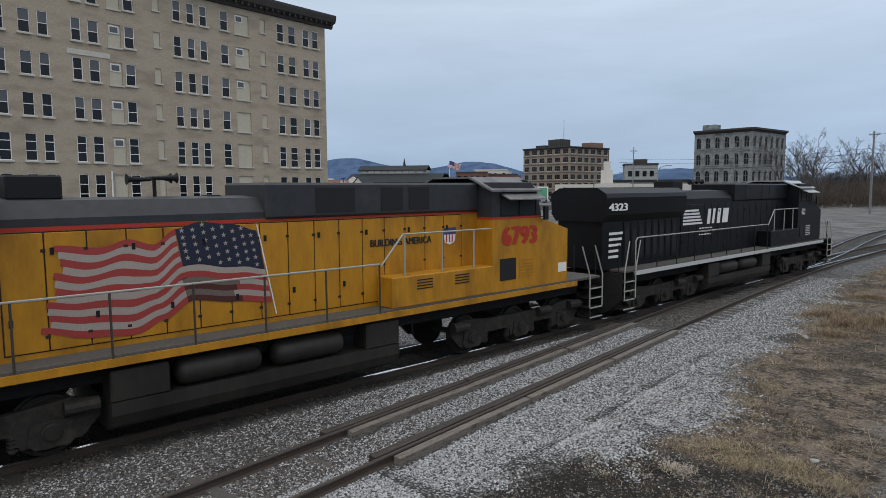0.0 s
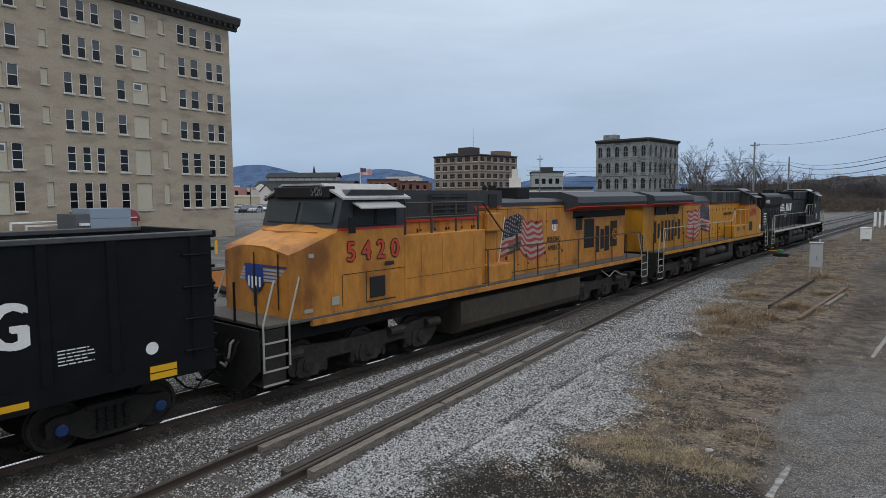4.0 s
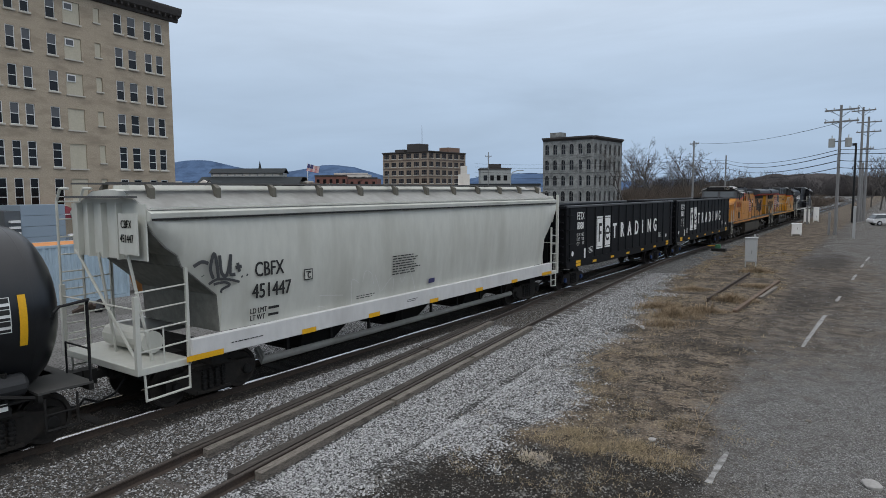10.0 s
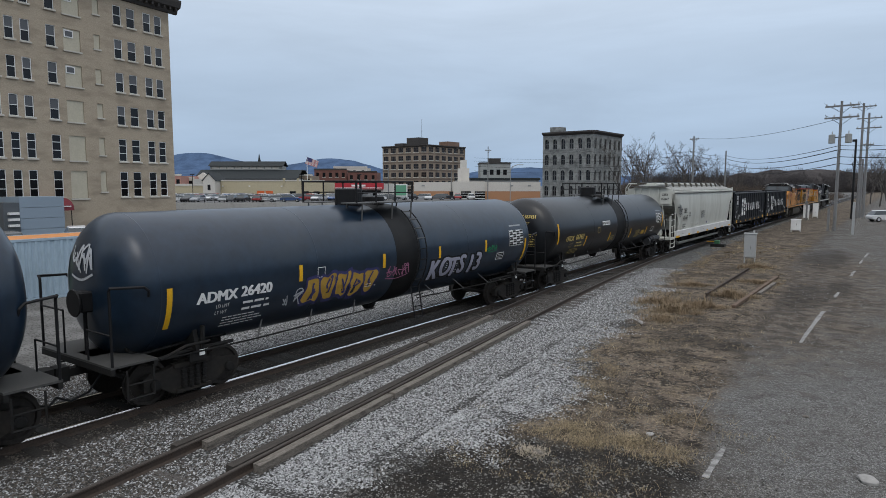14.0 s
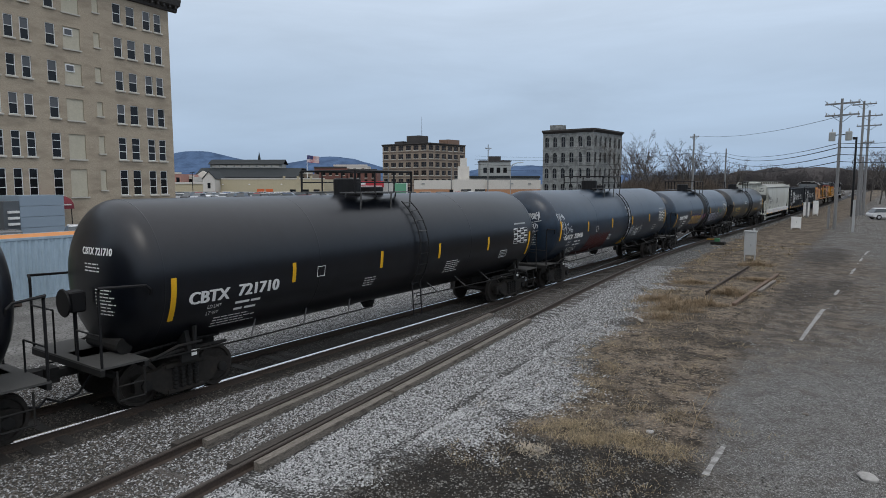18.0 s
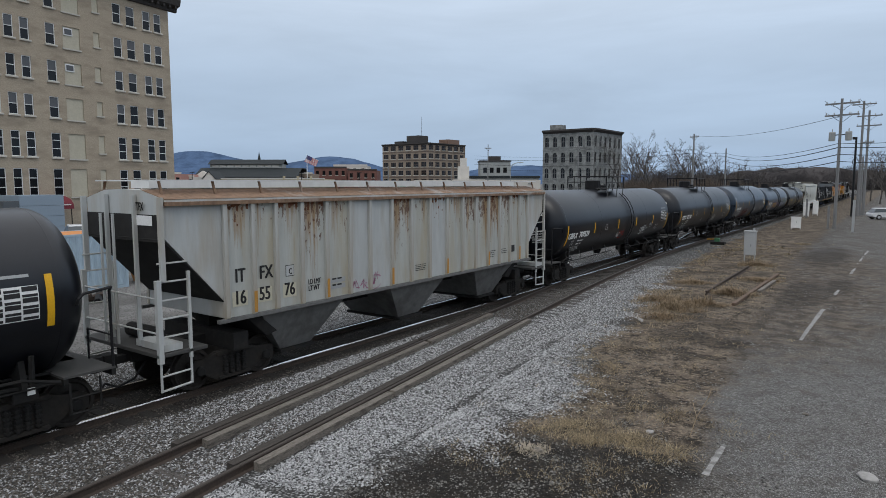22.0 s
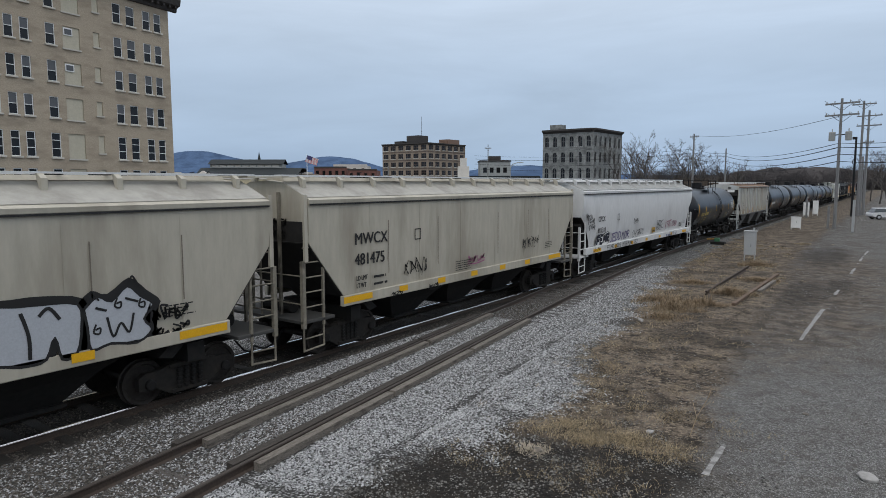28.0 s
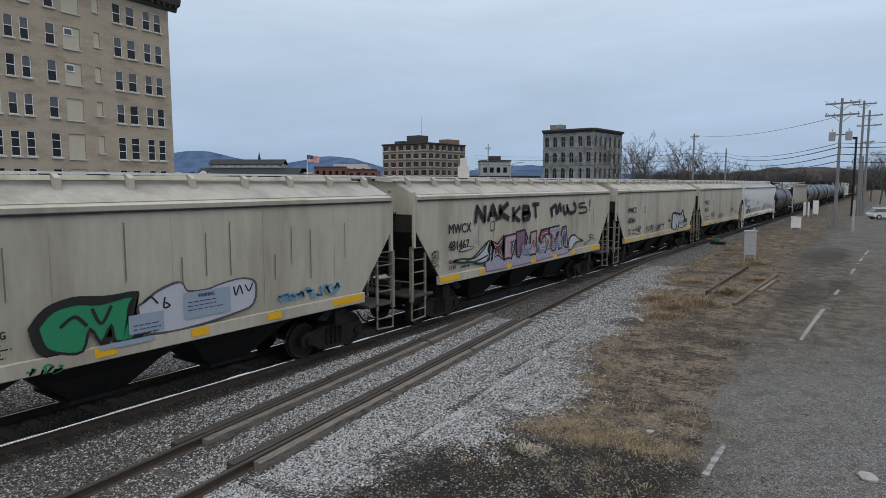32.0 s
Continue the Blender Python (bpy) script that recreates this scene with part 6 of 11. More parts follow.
    for s in (-1, 1):
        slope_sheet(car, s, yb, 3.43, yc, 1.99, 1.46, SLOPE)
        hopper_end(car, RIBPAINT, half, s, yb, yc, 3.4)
        bm = mk()
        y0, y1 = sorted((s * (half - 0.95), s * (half - 0.55)))
        box(bm, 0.4, 1.45, y0, y1, 1.16, 1.30)
        part("brake_step", bm, RIBPAINT, car)
        freight_truck(car, s * (half - 2.45), UNDER)
    couplers(car, half)
    surf = flat(1.477)
    for u, text, z in ((-6.66, "IT", 2.36), (-6.0, "FX", 2.36), (-6.7, "16", 1.87), (-6.02, "55", 1.87), (-5.28, "76", 1.87)):
        if text.isdigit():
            patch(car, u - 0.04, u + 0.37, z - 0.05, z + 0.28, plain("pale_yellow_panel", (0.55, 0.52, 0.40)), surf, "number_panel")
        lettering(car, text, u, z, 0.31, BLACKMARK, lifted(surf, 0.004), 1.05, bold=0.7)
    plate = patch(car, -5.23, -4.97, 2.32, 2.59, BLACKMARK, surf, "stencil_box")
    patch(plate, -5.215, -4.985, 2.335, 2.575, RIBPAINT, lifted(surf, 0.004), "stencil_field")
    lettering(plate, "C", -5.14, 2.37, 0.14, BLACKMARK, lifted(surf, 0.008))
    lettering(car, "LD LMT", -4.52, 2.04, 0.13, BLACKMARK, surf, 0.95)
    lettering(car, "LT WT", -4.52, 1.88, 0.13, BLACKMARK, surf, 0.95)
    for z in (2.02, 1.86):
        patch(car, -3.74, -3.22, z - 0.05, z + 0.07, GREYMARK, surf, "painted_over_patch")
        small_print(car, -3.7, z + 0.03, 0.35, 1, BLACKMARK, lifted(surf, 0.004), 0.06, 0.1)
    post = flat(1.562)
    tape = plain("faded_orange_tape", (0.48, 0.24, 0.05))
    for u in (-6.17, -3.9, -1.34, 1.41, 3.97, 6.23):
        patch(car, u - 0.045, u + 0.045, 1.64, 2.12, tape, post, "reflector")
    small_print(car, -0.2, 2.05, 0.55, 4, BLACKMARK, surf, 0.03, 0.055)
    small_print(car, 4.15, 2.1, 0.4, 4, BLACKMARK, surf)
    small_print(car, 4.95, 2.1, 0.4, 3, BLACKMARK, surf)
    patch(car, 5.7, 5.95, 1.95, 2.2, BLACKMARK, surf, "dark_label")
    tag_line(car, -3.0, 1.66, 0.65, 0.3, 4, SPRAY["pink"], surf, 0.022, 5)
    tag_line(car, -2.2, 1.7, 0.4, 0.4, 2, SPRAY["pink"], surf, 0.02, 6)
    lettering(car, "ITFX", 0.55, 3.98, 0.17, BLACKMARK, lambda p, q: Vector((p, -yb - 0.04, q)), 0.9)
    patch(car, 0.5, 1.15, 3.68, 3.88, WHITEMARK, lambda p, q: Vector((p, -yb - 0.035, q)), "number_panel")
    return car


# ---------------------------------------------------------------- gondolas


def gondola(a, b, number, label):
    car, half = railcar("gondola_car", a, b, label, "gondola car")
    yb = half - 0.48
    z0, z1 = 1.30, 3.86
    w = 1.46
    bm = mk()
    box(bm, -w, w, -yb, yb, 1.15, 1.25)
    part("floor", bm, UNDER, car)
    for x in (-1, 1):
        bm = mk()
        x0, x1 = sorted((x * (w - 0.02), x * (w + 0.085)))
        box(bm, x0, x1, -yb, yb, 1.25, z1 - 0.101)
        wall = part("side_wall", bm, GONDOLA, car)
        bm = mk()
        x0, x1 = sorted((x * (w - 0.05), x * (w + 0.13)))
        box(bm, x0, x1, -yb - 0.02, yb + 0.02, z1 - 0.1, z1, 0.015)
        # paler than the walls: sky light on the chord is put into its colour
        part("top_chord", bm, material("skylit_grey_chord", (0.06, 0.062, 0.065), 0.5, 0, 0.2, 6, 0.05), wall)
        bm = mk()
        x0, x1 = sorted((x * (w + 0.086), x * (w + 0.105)))
        drop = [(-yb, 1.08), (-yb + 3.0, 1.08), (-yb + 3.4, 1.03), (yb - 3.4, 1.03), (yb - 3.0, 1.08), (yb, 1.08), (yb, 1.40), (-yb, 1.40)]
        prism(bm, drop, x0, x1)
        part("bottom_chord", bm, GONDOLA, wall)
    post = None
    for y in (-7.65, -5.78, -4.76, -3.715, -2.62, -1.57, -0.47, 0.64, 1.8, 2.78, 3.96, 5.0, 6.1, 7.65):
        for x in (1, -1):
            if post is None:
                bm = mk()
                prism(bm, [(w + 0.08, -0.10), (w + 0.125, -0.075), (w + 0.125, 0.075), (w + 0.08, 0.10)], 1.402, z1 - 0.102, "z")
                post = part("side_post", bm, GONDOLA, car)
                post.matrix_basis = pose(0, y, 0)
            else:
                again(post, car, pose(0, y, 0, 0, 0, 0 if x > 0 else 180))
    for s in (-1, 1):
        bm = mk()
        y0, y1 = sorted((s * (yb - 0.04), s * yb))
        box(bm, -w, w, y0, y1, 1.2, z1 - 0.1)
        end = part("end_wall", bm, GONDOLA, car)
        bm = mk()
        y0, y1 = sorted((s * yb, s * (yb + 0.12)))
        box(bm, -w - 0.1, w + 0.1, y0, y1, z1 - 0.14, z1 + 0.0, 0.015)
        part("end_chord", bm, GONDOLA, end)
        bm = mk()
        box(bm, -0.7, 0.7, y0, y1, 1.2, z1 - 0.2, 0.02)
        part("end_stiffener", bm, GONDOLA, end)
        rung = None
        for x in (-1.1, 1.1):
            for k in range(7):
                bm = mk()
                y2, y3 = sorted((s * yb, s * (yb + 0.14)))
                box(bm, x - 0.33, x + 0.33, y2, y3, 1.35 + 0.35 * k, 1.41 + 0.35 * k)
                part("end_rung", bm, GONDOLA, end)
            for k in range(4):
                bm = mk()
                xs = 1.60 if x > 0 else -1.60
                ya, yc_ = s * (yb - 0.1), s * (yb - 0.62)
                pipe(bm, [(xs * 0.93, ya, 1.55 + 0.62 * k), (xs, ya, 1.55 + 0.62 * k), (xs, yc_, 1.55 + 0.62 * k), (xs * 0.93, yc_, 1.55 + 0.62 * k)], 0.016, 4)
                part("grab_iron", bm, GONDOLA, car)
        bm = mk()
        y0, y1 = sorted((s * (yb - 0.15), s * (yb + 0.42)))
        box(bm, -1.3, 0.2, y0, y1, 1.08, 1.14)
        part("crossover_step", bm, WALKWAY, car)
        bm = mk()
        y0, y1 = sorted((s * (half - 3.0), s * (half - 0.45)))
        box(bm, -0.33, 0.33, y0, y1, 0.76, 1.15)
        part("centre_sill", bm, UNDER, car)
        freight_truck(car, s * (half - 2.3), CAPBLUE)
    bm = mk()
    box(bm, -0.3, 0.3, -half + 3.0, half - 3.0, 0.75, 1.15)
    part("centre_sill", bm, UNDER, car)
    for k in range(8):
        y = -4.6 + 1.3 * k
        bm = mk()
        prism(bm, [(-1.5, 1.2), (1.5, 1.2), (1.5, 1.02), (0.4, 0.78), (-0.4, 0.78), (-1.5, 1.02)], y - 0.3, y + 0.1, "y")
        part("cross_bearer", bm, UNDER, car)
    couplers(car, half)
    fs = flat(w + 0.086)
    chord = flat(w + 0.106)
    lettering(car, "FETX", -6.92, 3.22, 0.34, WHITEMARK, fs, 1.04, bold=0.5)
    lettering(car, number, -6.90, 2.78, 0.34, WHITEMARK, fs, 1.08, bold=0.5)
    for i, (ta, tb) in enumerate((("LD LMT", "214600"), ("LT WT", "71400"), ("CU FT", "4400"))):
        lettering(car, ta, -6.93, 2.46 - 0.2 * i, 0.15, WHITEMARK, fs, 0.75, bold=False)
        lettering(car, tb, -6.47 + (0.07 if i == 1 else 0.14 if i == 2 else 0), 2.46 - 0.2 * i, 0.15, WHITEMARK, fs, 0.7, bold=False)
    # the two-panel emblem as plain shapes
    for u0, u1, notch in ((-4.6, -3.83, 0), (-3.6, -2.82, 1)):
        patch(car, u0, u1, 1.72, 3.28, WHITEMARK, fs, "emblem_panel")
        g2 = flat(w + 0.089)
        patch(car, u0 + 0.05, u0 + 0.08, 1.8, 3.2, BLACKMARK, g2, "emblem_line")
        patch(car, u0 + 0.08, u1 - 0.03, 1.8, 1.83, BLACKMARK, g2, "emblem_line")
        patch(car, u0 + 0.08, u1 - 0.03, 3.17, 3.2, BLACKMARK, g2, "emblem_line")
        if notch == 0:
            for p in ((u0 + 0.25, u0 + 0.40, 2.05, 2.95), (u0 + 0.40, u0 + 0.68, 2.8, 2.95), (u0 + 0.40, u0 + 0.62, 2.42, 2.56)):
                patch(car, *p, BLACKMARK, g2, "emblem_bar")
        else:
            bm = mk()
            pts = [(u0 + 0.08 + 0.02, 2.42)] + [(u0 + 0.42 + 0.27 * math.cos(t), 2.42 + 0.32 * math.sin(t)) for t in [math.pi * 1.75 * k / 14 for k in range(15)]]
            stroke(bm, [(u0 + 0.2, 2.42), (u0 + 0.66, 2.42)], 0.1, g2)
            stroke(bm, pts[1:], 0.12, flat(w + 0.091))
            part("emblem_bar", bm, BLACKMARK, car)
    for i, ch in enumerate("TRADING"):
        lettering(car, ch, -2.45 + (0.12 if ch == "I" else 0) + 1.105 * i, 2.12, 0.76, WHITEMARK, fs, 1.1)
    small_print(car, -5.54, 1.86, 0.6, 5, WHITEMARK, fs, 0.03, 0.06)
    patch(car, -6.09, -5.92, 1.42, 1.86, WHITEMARK, fs, "placard")
    small_print(car, 5.17, 1.95, 0.63, 5, WHITEMARK, fs, 0.03, 0.06)
    for k, u in enumerate((-6.78, -4.85, -2.5, -0.2, 2.17, 4.48, 6.95)):
        if k in (0, 6):
            patch(car, u - 0.26, u + 0.26, 1.12, 1.24, YELLOWMARK, chord, "reflector")
            patch(car, u - 0.26, u + 0.26, 1.26, 1.38, YELLOWMARK, chord, "reflector")
        else:
            patch(car, u - 0.23, u + 0.23, 1.13, 1.24, YELLOWMARK, chord, "reflector")
    for u in (-7.38, 6.76):
        bm = mk()
        bm.faces.new([bm.verts.new(fs(u + 0.12 * math.cos(math.tau * k / 14), 1.72 + 0.12 * math.sin(math.tau * k / 14))) for k in range(14)])
        part("round_sticker", bm, WHITEMARK, car)
    head = lambda p, q: Vector((p, -yb - 0.125, q))
    lettering(car, "FETX", 0.2, 3.4, 0.17, WHITEMARK, head, 0.9)
    lettering(car, number, 0.2, 3.18, 0.17, WHITEMARK, head, 0.9)
    return car

# ---------------------------------------------------------------- locomotives


GRIMEJOINT = plain("grimy_door_joint", (0.03, 0.02, 0.012), 0.8)
DIRTLINE = plain("dirty_seam", (0.17, 0.145, 0.115), 0.8)
BROWNTANK = material("brown_dusty_fuel_tank", (0.05, 0.041, 0.029), 0.7, 0, 0.25, 5, 0.1, (0.028, 0.022, 0.016), 0.5, 0.8)
CASTING = material("dusty_engine_truck", (0.026, 0.022, 0.018), 0.75, 0, 0.4, 10, 0.2, (0.06, 0.048, 0.036), 0.52, 3)
PALEROOF = material("pale_grey_engine_roof", (0.15, 0.15, 0.15), 0.6, 0, 0.15, 5, 0.05, (0.08, 0.078, 0.075), 0.52, 1.5)


def engine_truck(car, y):
    if "engine" not in GEAR:
        w, spare = wheelset_mesh(0.533, UNDER)
        bpy.data.objects.remove(spare)
        bm = mk()
        box(bm, -0.9, 0.9, -0.5, 0.5, 0.45, 0.85, 0.03)
        b = part("truck", bm, TRUCK)
        bm = mk()
        prism(bm, [(-2.75, 0.62), (-2.7, 0.95), (-2.3, 1.02), (-1.3, 0.92), (1.3, 0.92), (2.3, 1.02), (2.7, 0.95), (2.75, 0.62), (2.45, 0.30), (1.55, 0.30), (1.4, 0.56), (0.5, 0.56),
                   (0.42, 0.30), (-0.42, 0.30), (-0.5, 0.56), (-1.4, 0.56), (-1.55, 0.30), (-2.45, 0.30)], 1.0, 1.13)
        fr = part("side_frame", bm, CASTING)
        bm = mk()
        prism(bm, [(-0.30, 0.70), (0.30, 0.70), (0.36, 0.36), (0.26, 0.24), (-0.26, 0.24), (-0.36, 0.36)], 1.02, 1.16)
        ax = part("axle_box", bm, CASTING)
        bm = mk()
        revolve(bm, [(1.14, 0.17), (1.19, 0.17), (1.20, 0.12), (1.22, 0.12), (1.22, 0.08)], (0, 0, 0.5), "x", 14)
        cp = part("journal_cap", bm, FUEL)
        bm = mk()
        rod(bm, (1.07, 0, 0.26), (1.07, 0, 0.60), 0.05, 8)
        for k in range(4):
            rod(bm, (1.07, 0, 0.3 + 0.07 * k), (1.07, 0, 0.345 + 0.07 * k), 0.085, 8)
        spg = part("spring", bm, CASTING)
        bm = mk()
        rod(bm, (1.2, -0.27, 0.86), (1.2, 0.27, 0.86), 0.13, 10)
        cy = part("brake_cylinder", bm, CASTING)
        GEAR["engine"] = (w, b, fr, ax, cp, spg, cy)
    w, b, fr, ax, cp, spg, cy = GEAR["engine"]
    t = again(b, car, pose(0, y, 0), "truck")
    for turn in (0, 180):
        side = pose(0, 0, 0, 0, 0, turn)
        again(fr, t, side)
        for ob, places in ((ax, (-2.0, 0.0, 2.0)), (cp, (-2.0, 0.0, 2.0)), (spg, (-1.45, -0.55, 0.55, 1.45)), (cy, (-2.5, 2.45, 0.95))):
            for dy in places:
                again(ob, t, side @ pose(0, dy, 0))
    for dy in (-2.0, 0.0, 2.0):
        ws = again(w, t, pose(0, dy, 0.533), "wheelset")
        WHEELS.append((ws, dy, 0.533, car in TURNED))


FLAGRED, FLAGWHITE, FLAGBLUE = plain("flag_red", (0.34, 0.045, 0.04)), plain("flag_white", (0.37, 0.32, 0.275)), plain("flag_blue", (0.014, 0.018, 0.04))
FLAGSHADE, FLAGDIM = plain("flag_shaded_fold", (0.08, 0.02, 0.016)), plain("flag_dim_white", (0.15, 0.12, 0.10))


def wavy_flag(car, u0, u1, z0, z1, surf, canton_at):
    """A flying stars-and-stripes painted across the hood doors, its staff at u1."""
    def track(table, s):
        for (a, p), (b, q) in zip(table, table[1:]):
            if s <= b:
                k = max(0.0, (s - a) / (b - a))
                return p + (q - p) * k * k * (3 - 2 * k)
        return table[-1][1]
    rise = (z1 - z0) / 1.87
    foot = ((0, 0.02), (0.2, 0.12), (0.42, 0.24), (0.55, -0.06), (0.66, -0.26), (0.82, -0.2), (1, -0.02))
    head = ((0, -0.14), (0.12, 0.0), (0.3, 0.08), (0.42, -0.04), (0.53, -0.30), (0.66, -0.18), (0.8, -0.30), (1, -0.22))

    def place(s, t):
        """s along from the hoist, t up; the cloth folds and sinks away from the hoist."""
        u = u1 - (u1 - u0) * s - 0.30 * (t - 0.5) * (1 - s) + 0.14 * math.sin(3.2 * t + 5 * s) * s
        low, high = z0 + rise * (0.2 + track(foot, s)), z1 + rise * track(head, s)
        ripple = 0.045 * math.sin(17 * s + 2.6 * t) * math.sin(math.pi * t) * min(1, 3 * s)
        return surf(u, low + (high - low) * t + ripple)

    def band(s0, s1, t0, t1, n=14):
        bm = mk()
        last = None
        for i in range(n + 1):
            s = s0 + (s1 - s0) * i / n
            pair = (bm.verts.new(place(s, t0)), bm.verts.new(place(s, t1)))
            if last:
                bm.faces.new((last[0], pair[0], pair[1], last[1]))
            last = pair
        return bm
    whole = part("painted_flag", band(0.0, 0.42, 6 / 13, 1.0), FLAGBLUE, car, "faded painted flag")
    for k in range(13):
        t0, t1 = 1 - (k + 1) / 13, 1 - k / 13
        paint = FLAGRED if k % 2 == 0 else FLAGWHITE
        if k >= 9:
            part("flag_stripe", band(0.16 + 0.02 * (k % 3), 0.44, t0, t1), FLAGSHADE if k % 2 == 0 else FLAGDIM, whole)
            part("flag_stripe", band(0.0, 0.16 + 0.02 * (k % 3), t0, t1, 5), paint, whole)
        part("flag_stripe", band(0.42 if k < 7 else 0.44 if k >= 9 else 0.0, 1.0 - 0.012 * ((k * 5) % 4), t0, t1, 22), paint, whole)
    for i in range(8):
        for j in range(5):
            c = place(0.04 + 0.05 * i, 0.52 + 0.1 * j + (0.045 if i % 2 else 0))
            bm = mk()
            ring = [bm.verts.new(c + Vector((math.copysign(0.006, c.x), (0.022 if k % 2 else 0.055) * math.sin(math.tau * k / 10), (0.022 if k % 2 else 0.055) * math.cos(math.tau * k / 10)))) for k in range(10)]
            bm.faces.new(ring)
            part("star", bm, FLAGWHITE, whole)
    bm = mk()
    rod(bm, place(-0.01, 1.08), place(-0.01, -0.18), 0.014, 4)
    part("flag_staff", bm, WHITEMARK, whole)


def locomotive(a, b, label, lower, upper, style, turned=False):
    car, half = railcar("diesel_locomotive", a, b, label, "locomotive")
    if turned:
        TURNED.add(car)
    deck = 1.72
    hood = 0.92
    gauge = style["side"]          # the side that faces the yard in the car's own space
    # frame and walkway
    bm = mk()
    box(bm, -1.05, 1.05, -half + 0.9, half - 0.9, 1.15, 1.58, 0.02)
    part("underframe", bm, UNDER, car)
    bm = mk()
    box(bm, -1.52, 1.52, -half + 0.75, half - 0.75, 1.64, deck, 0.01)
    part("walkway", bm, WALKWAY, car)
    for x in (-1, 1):
        bm = mk()
        x0, x1 = sorted((x * 1.45, x * 1.56))
        box(bm, x0, x1, -half + 1.35, half - 2.0, 1.52, 1.66)
        part("frame_stripe", bm, style["edge"], car)
    # hood
    odd = style["rear"] == "odd"
    hz = 4.24 if odd else 4.05     # height of the hood's shoulder
    bm = mk()
    prism(bm, [(-hood, deck), (hood, deck), (hood, hz), (0.72, 4.34), (0.0, 4.38), (-0.72, 4.34), (-hood, hz)], -half + style["hood_gap"], style["cab_rear"], "y")
    hd = part("engine_hood", bm, lower, car)
    bm = mk()
    prism(bm, [(-hood - 0.006, hz - 0.13), (hood + 0.006, hz - 0.13), (hood + 0.006, hz + 0.005), (0.73, 4.35), (0.0, 4.39), (-0.73, 4.35), (-hood - 0.006, hz + 0.005)], style["wing_front"], style["blower_rear"], "y")
    part("hood_roof", bm, upper, hd)
    for x in (-1, 1):
        x0, x1 = sorted((x * (hood + 0.002), x * (hood + 0.011)))
        bm = mk()
        if odd:
            xa, xb = sorted((x * 1.002, x * 1.014))
            prism(bm, [(1.8, 3.77), (style["cab_rear"] - 0.02, 3.77), (style["cab_rear"] - 0.02, 3.84), (1.98, 3.84), (2.2, 4.16), (0.66, 4.16), (0.66, 4.09), (2.08, 4.09)], xa, xb)
        else:
            box(bm, x0, x1, style["wing_front"], style["cab_rear"] - 0.02, 3.85, 3.915)
        part("stripe", bm, style["stripe"], hd)
        # engine-room doors with recessed joints
        bm = mk()
        x0, x1 = sorted((x * (hood + 0.0005), x * (hood + 0.004)))
        box(bm, x0, x1, style["wing_front"] + 0.04, style["wing_front"] + 0.07 + 0.64 * int((style["cab_rear"] - 0.68 - style["wing_front"] - 0.05) / 0.64 + 0.999), deck + 0.1, hz - 0.21)
        part("door_recess", bm, style["joint"], hd)
        y = style["wing_front"] + 0.05
        k = 0
        while y < style["cab_rear"] - 0.68:
            bm = mk()
            x0, x1 = sorted((x * (hood + 0.001), x * (hood + 0.022)))
            box(bm, x0, x1, y + 0.012, y + 0.628, deck + 0.12, hz - 0.23, 0.006)
            d = part("hood_door", bm, lower, hd)
            if x == gauge:
                for z in (2.05, 2.7, 3.5):
                    bm = mk()
                    xh = sorted((x * (hood + 0.022), x * (hood + 0.036)))
                    box(bm, xh[0], xh[1], y + 0.585, y + 0.655, z, z + 0.05)
                    part("door_hinge", bm, style["joint"], d)
            bm = mk()
            x2, x3 = sorted((x * (hood + 0.022), x * (hood + 0.04)))
            box(bm, x2, x3, y + 0.08, y + 0.14, 2.3 + 1.15 * (k % 2), 2.42 + 1.15 * (k % 2))
            part("door_latch", bm, BLACK, d)
            y += 0.64
            k += 1
    # radiator section with wings
    r0, r1 = -half + style["rear_gap"], style["wing_front"]
    bm = mk()
    wing = style["wing"]
    wo, wt = style["wing_out"], style["wing_top"]
    wl = style["wing_low"]
    dip = 0.15 if wo > 1.3 else 0.26
    prism(bm, [(-wo, wl), (-hood, wl - dip), (hood, wl - dip), (wo, wl), (wo + 0.05, 4.18), (wo, wt - 0.18), (0.8, wt), (-0.8, wt), (-wo, wt - 0.18), (-wo - 0.05, 4.18)], r0, r1, "y")
    rad = part("radiator_housing", bm, upper, car)
    for x in (-1, 1):
        bm = mk()
        prism(bm, [(x * 0.93, wl - dip - 0.012), (x * (wo + 0.012), wl - 0.012), (x * (wo + 0.012), wl + 0.022), (x * 0.93, wl - dip + 0.03)], r0 - 0.01, r1 + 0.01, "y")
        part("stripe", bm, style["stripe"], rad)
    for k in range(3):
        bm = mk()
        y = r0 + (r1 - r0) * (k + 0.5) / 3
        box(bm, -0.75, 0.75, y - (r1 - r0) / 7, y + (r1 - r0) / 7, wt + 0.001, wt + 0.02)
        part("fan_screen", bm, style["fan"], rad)
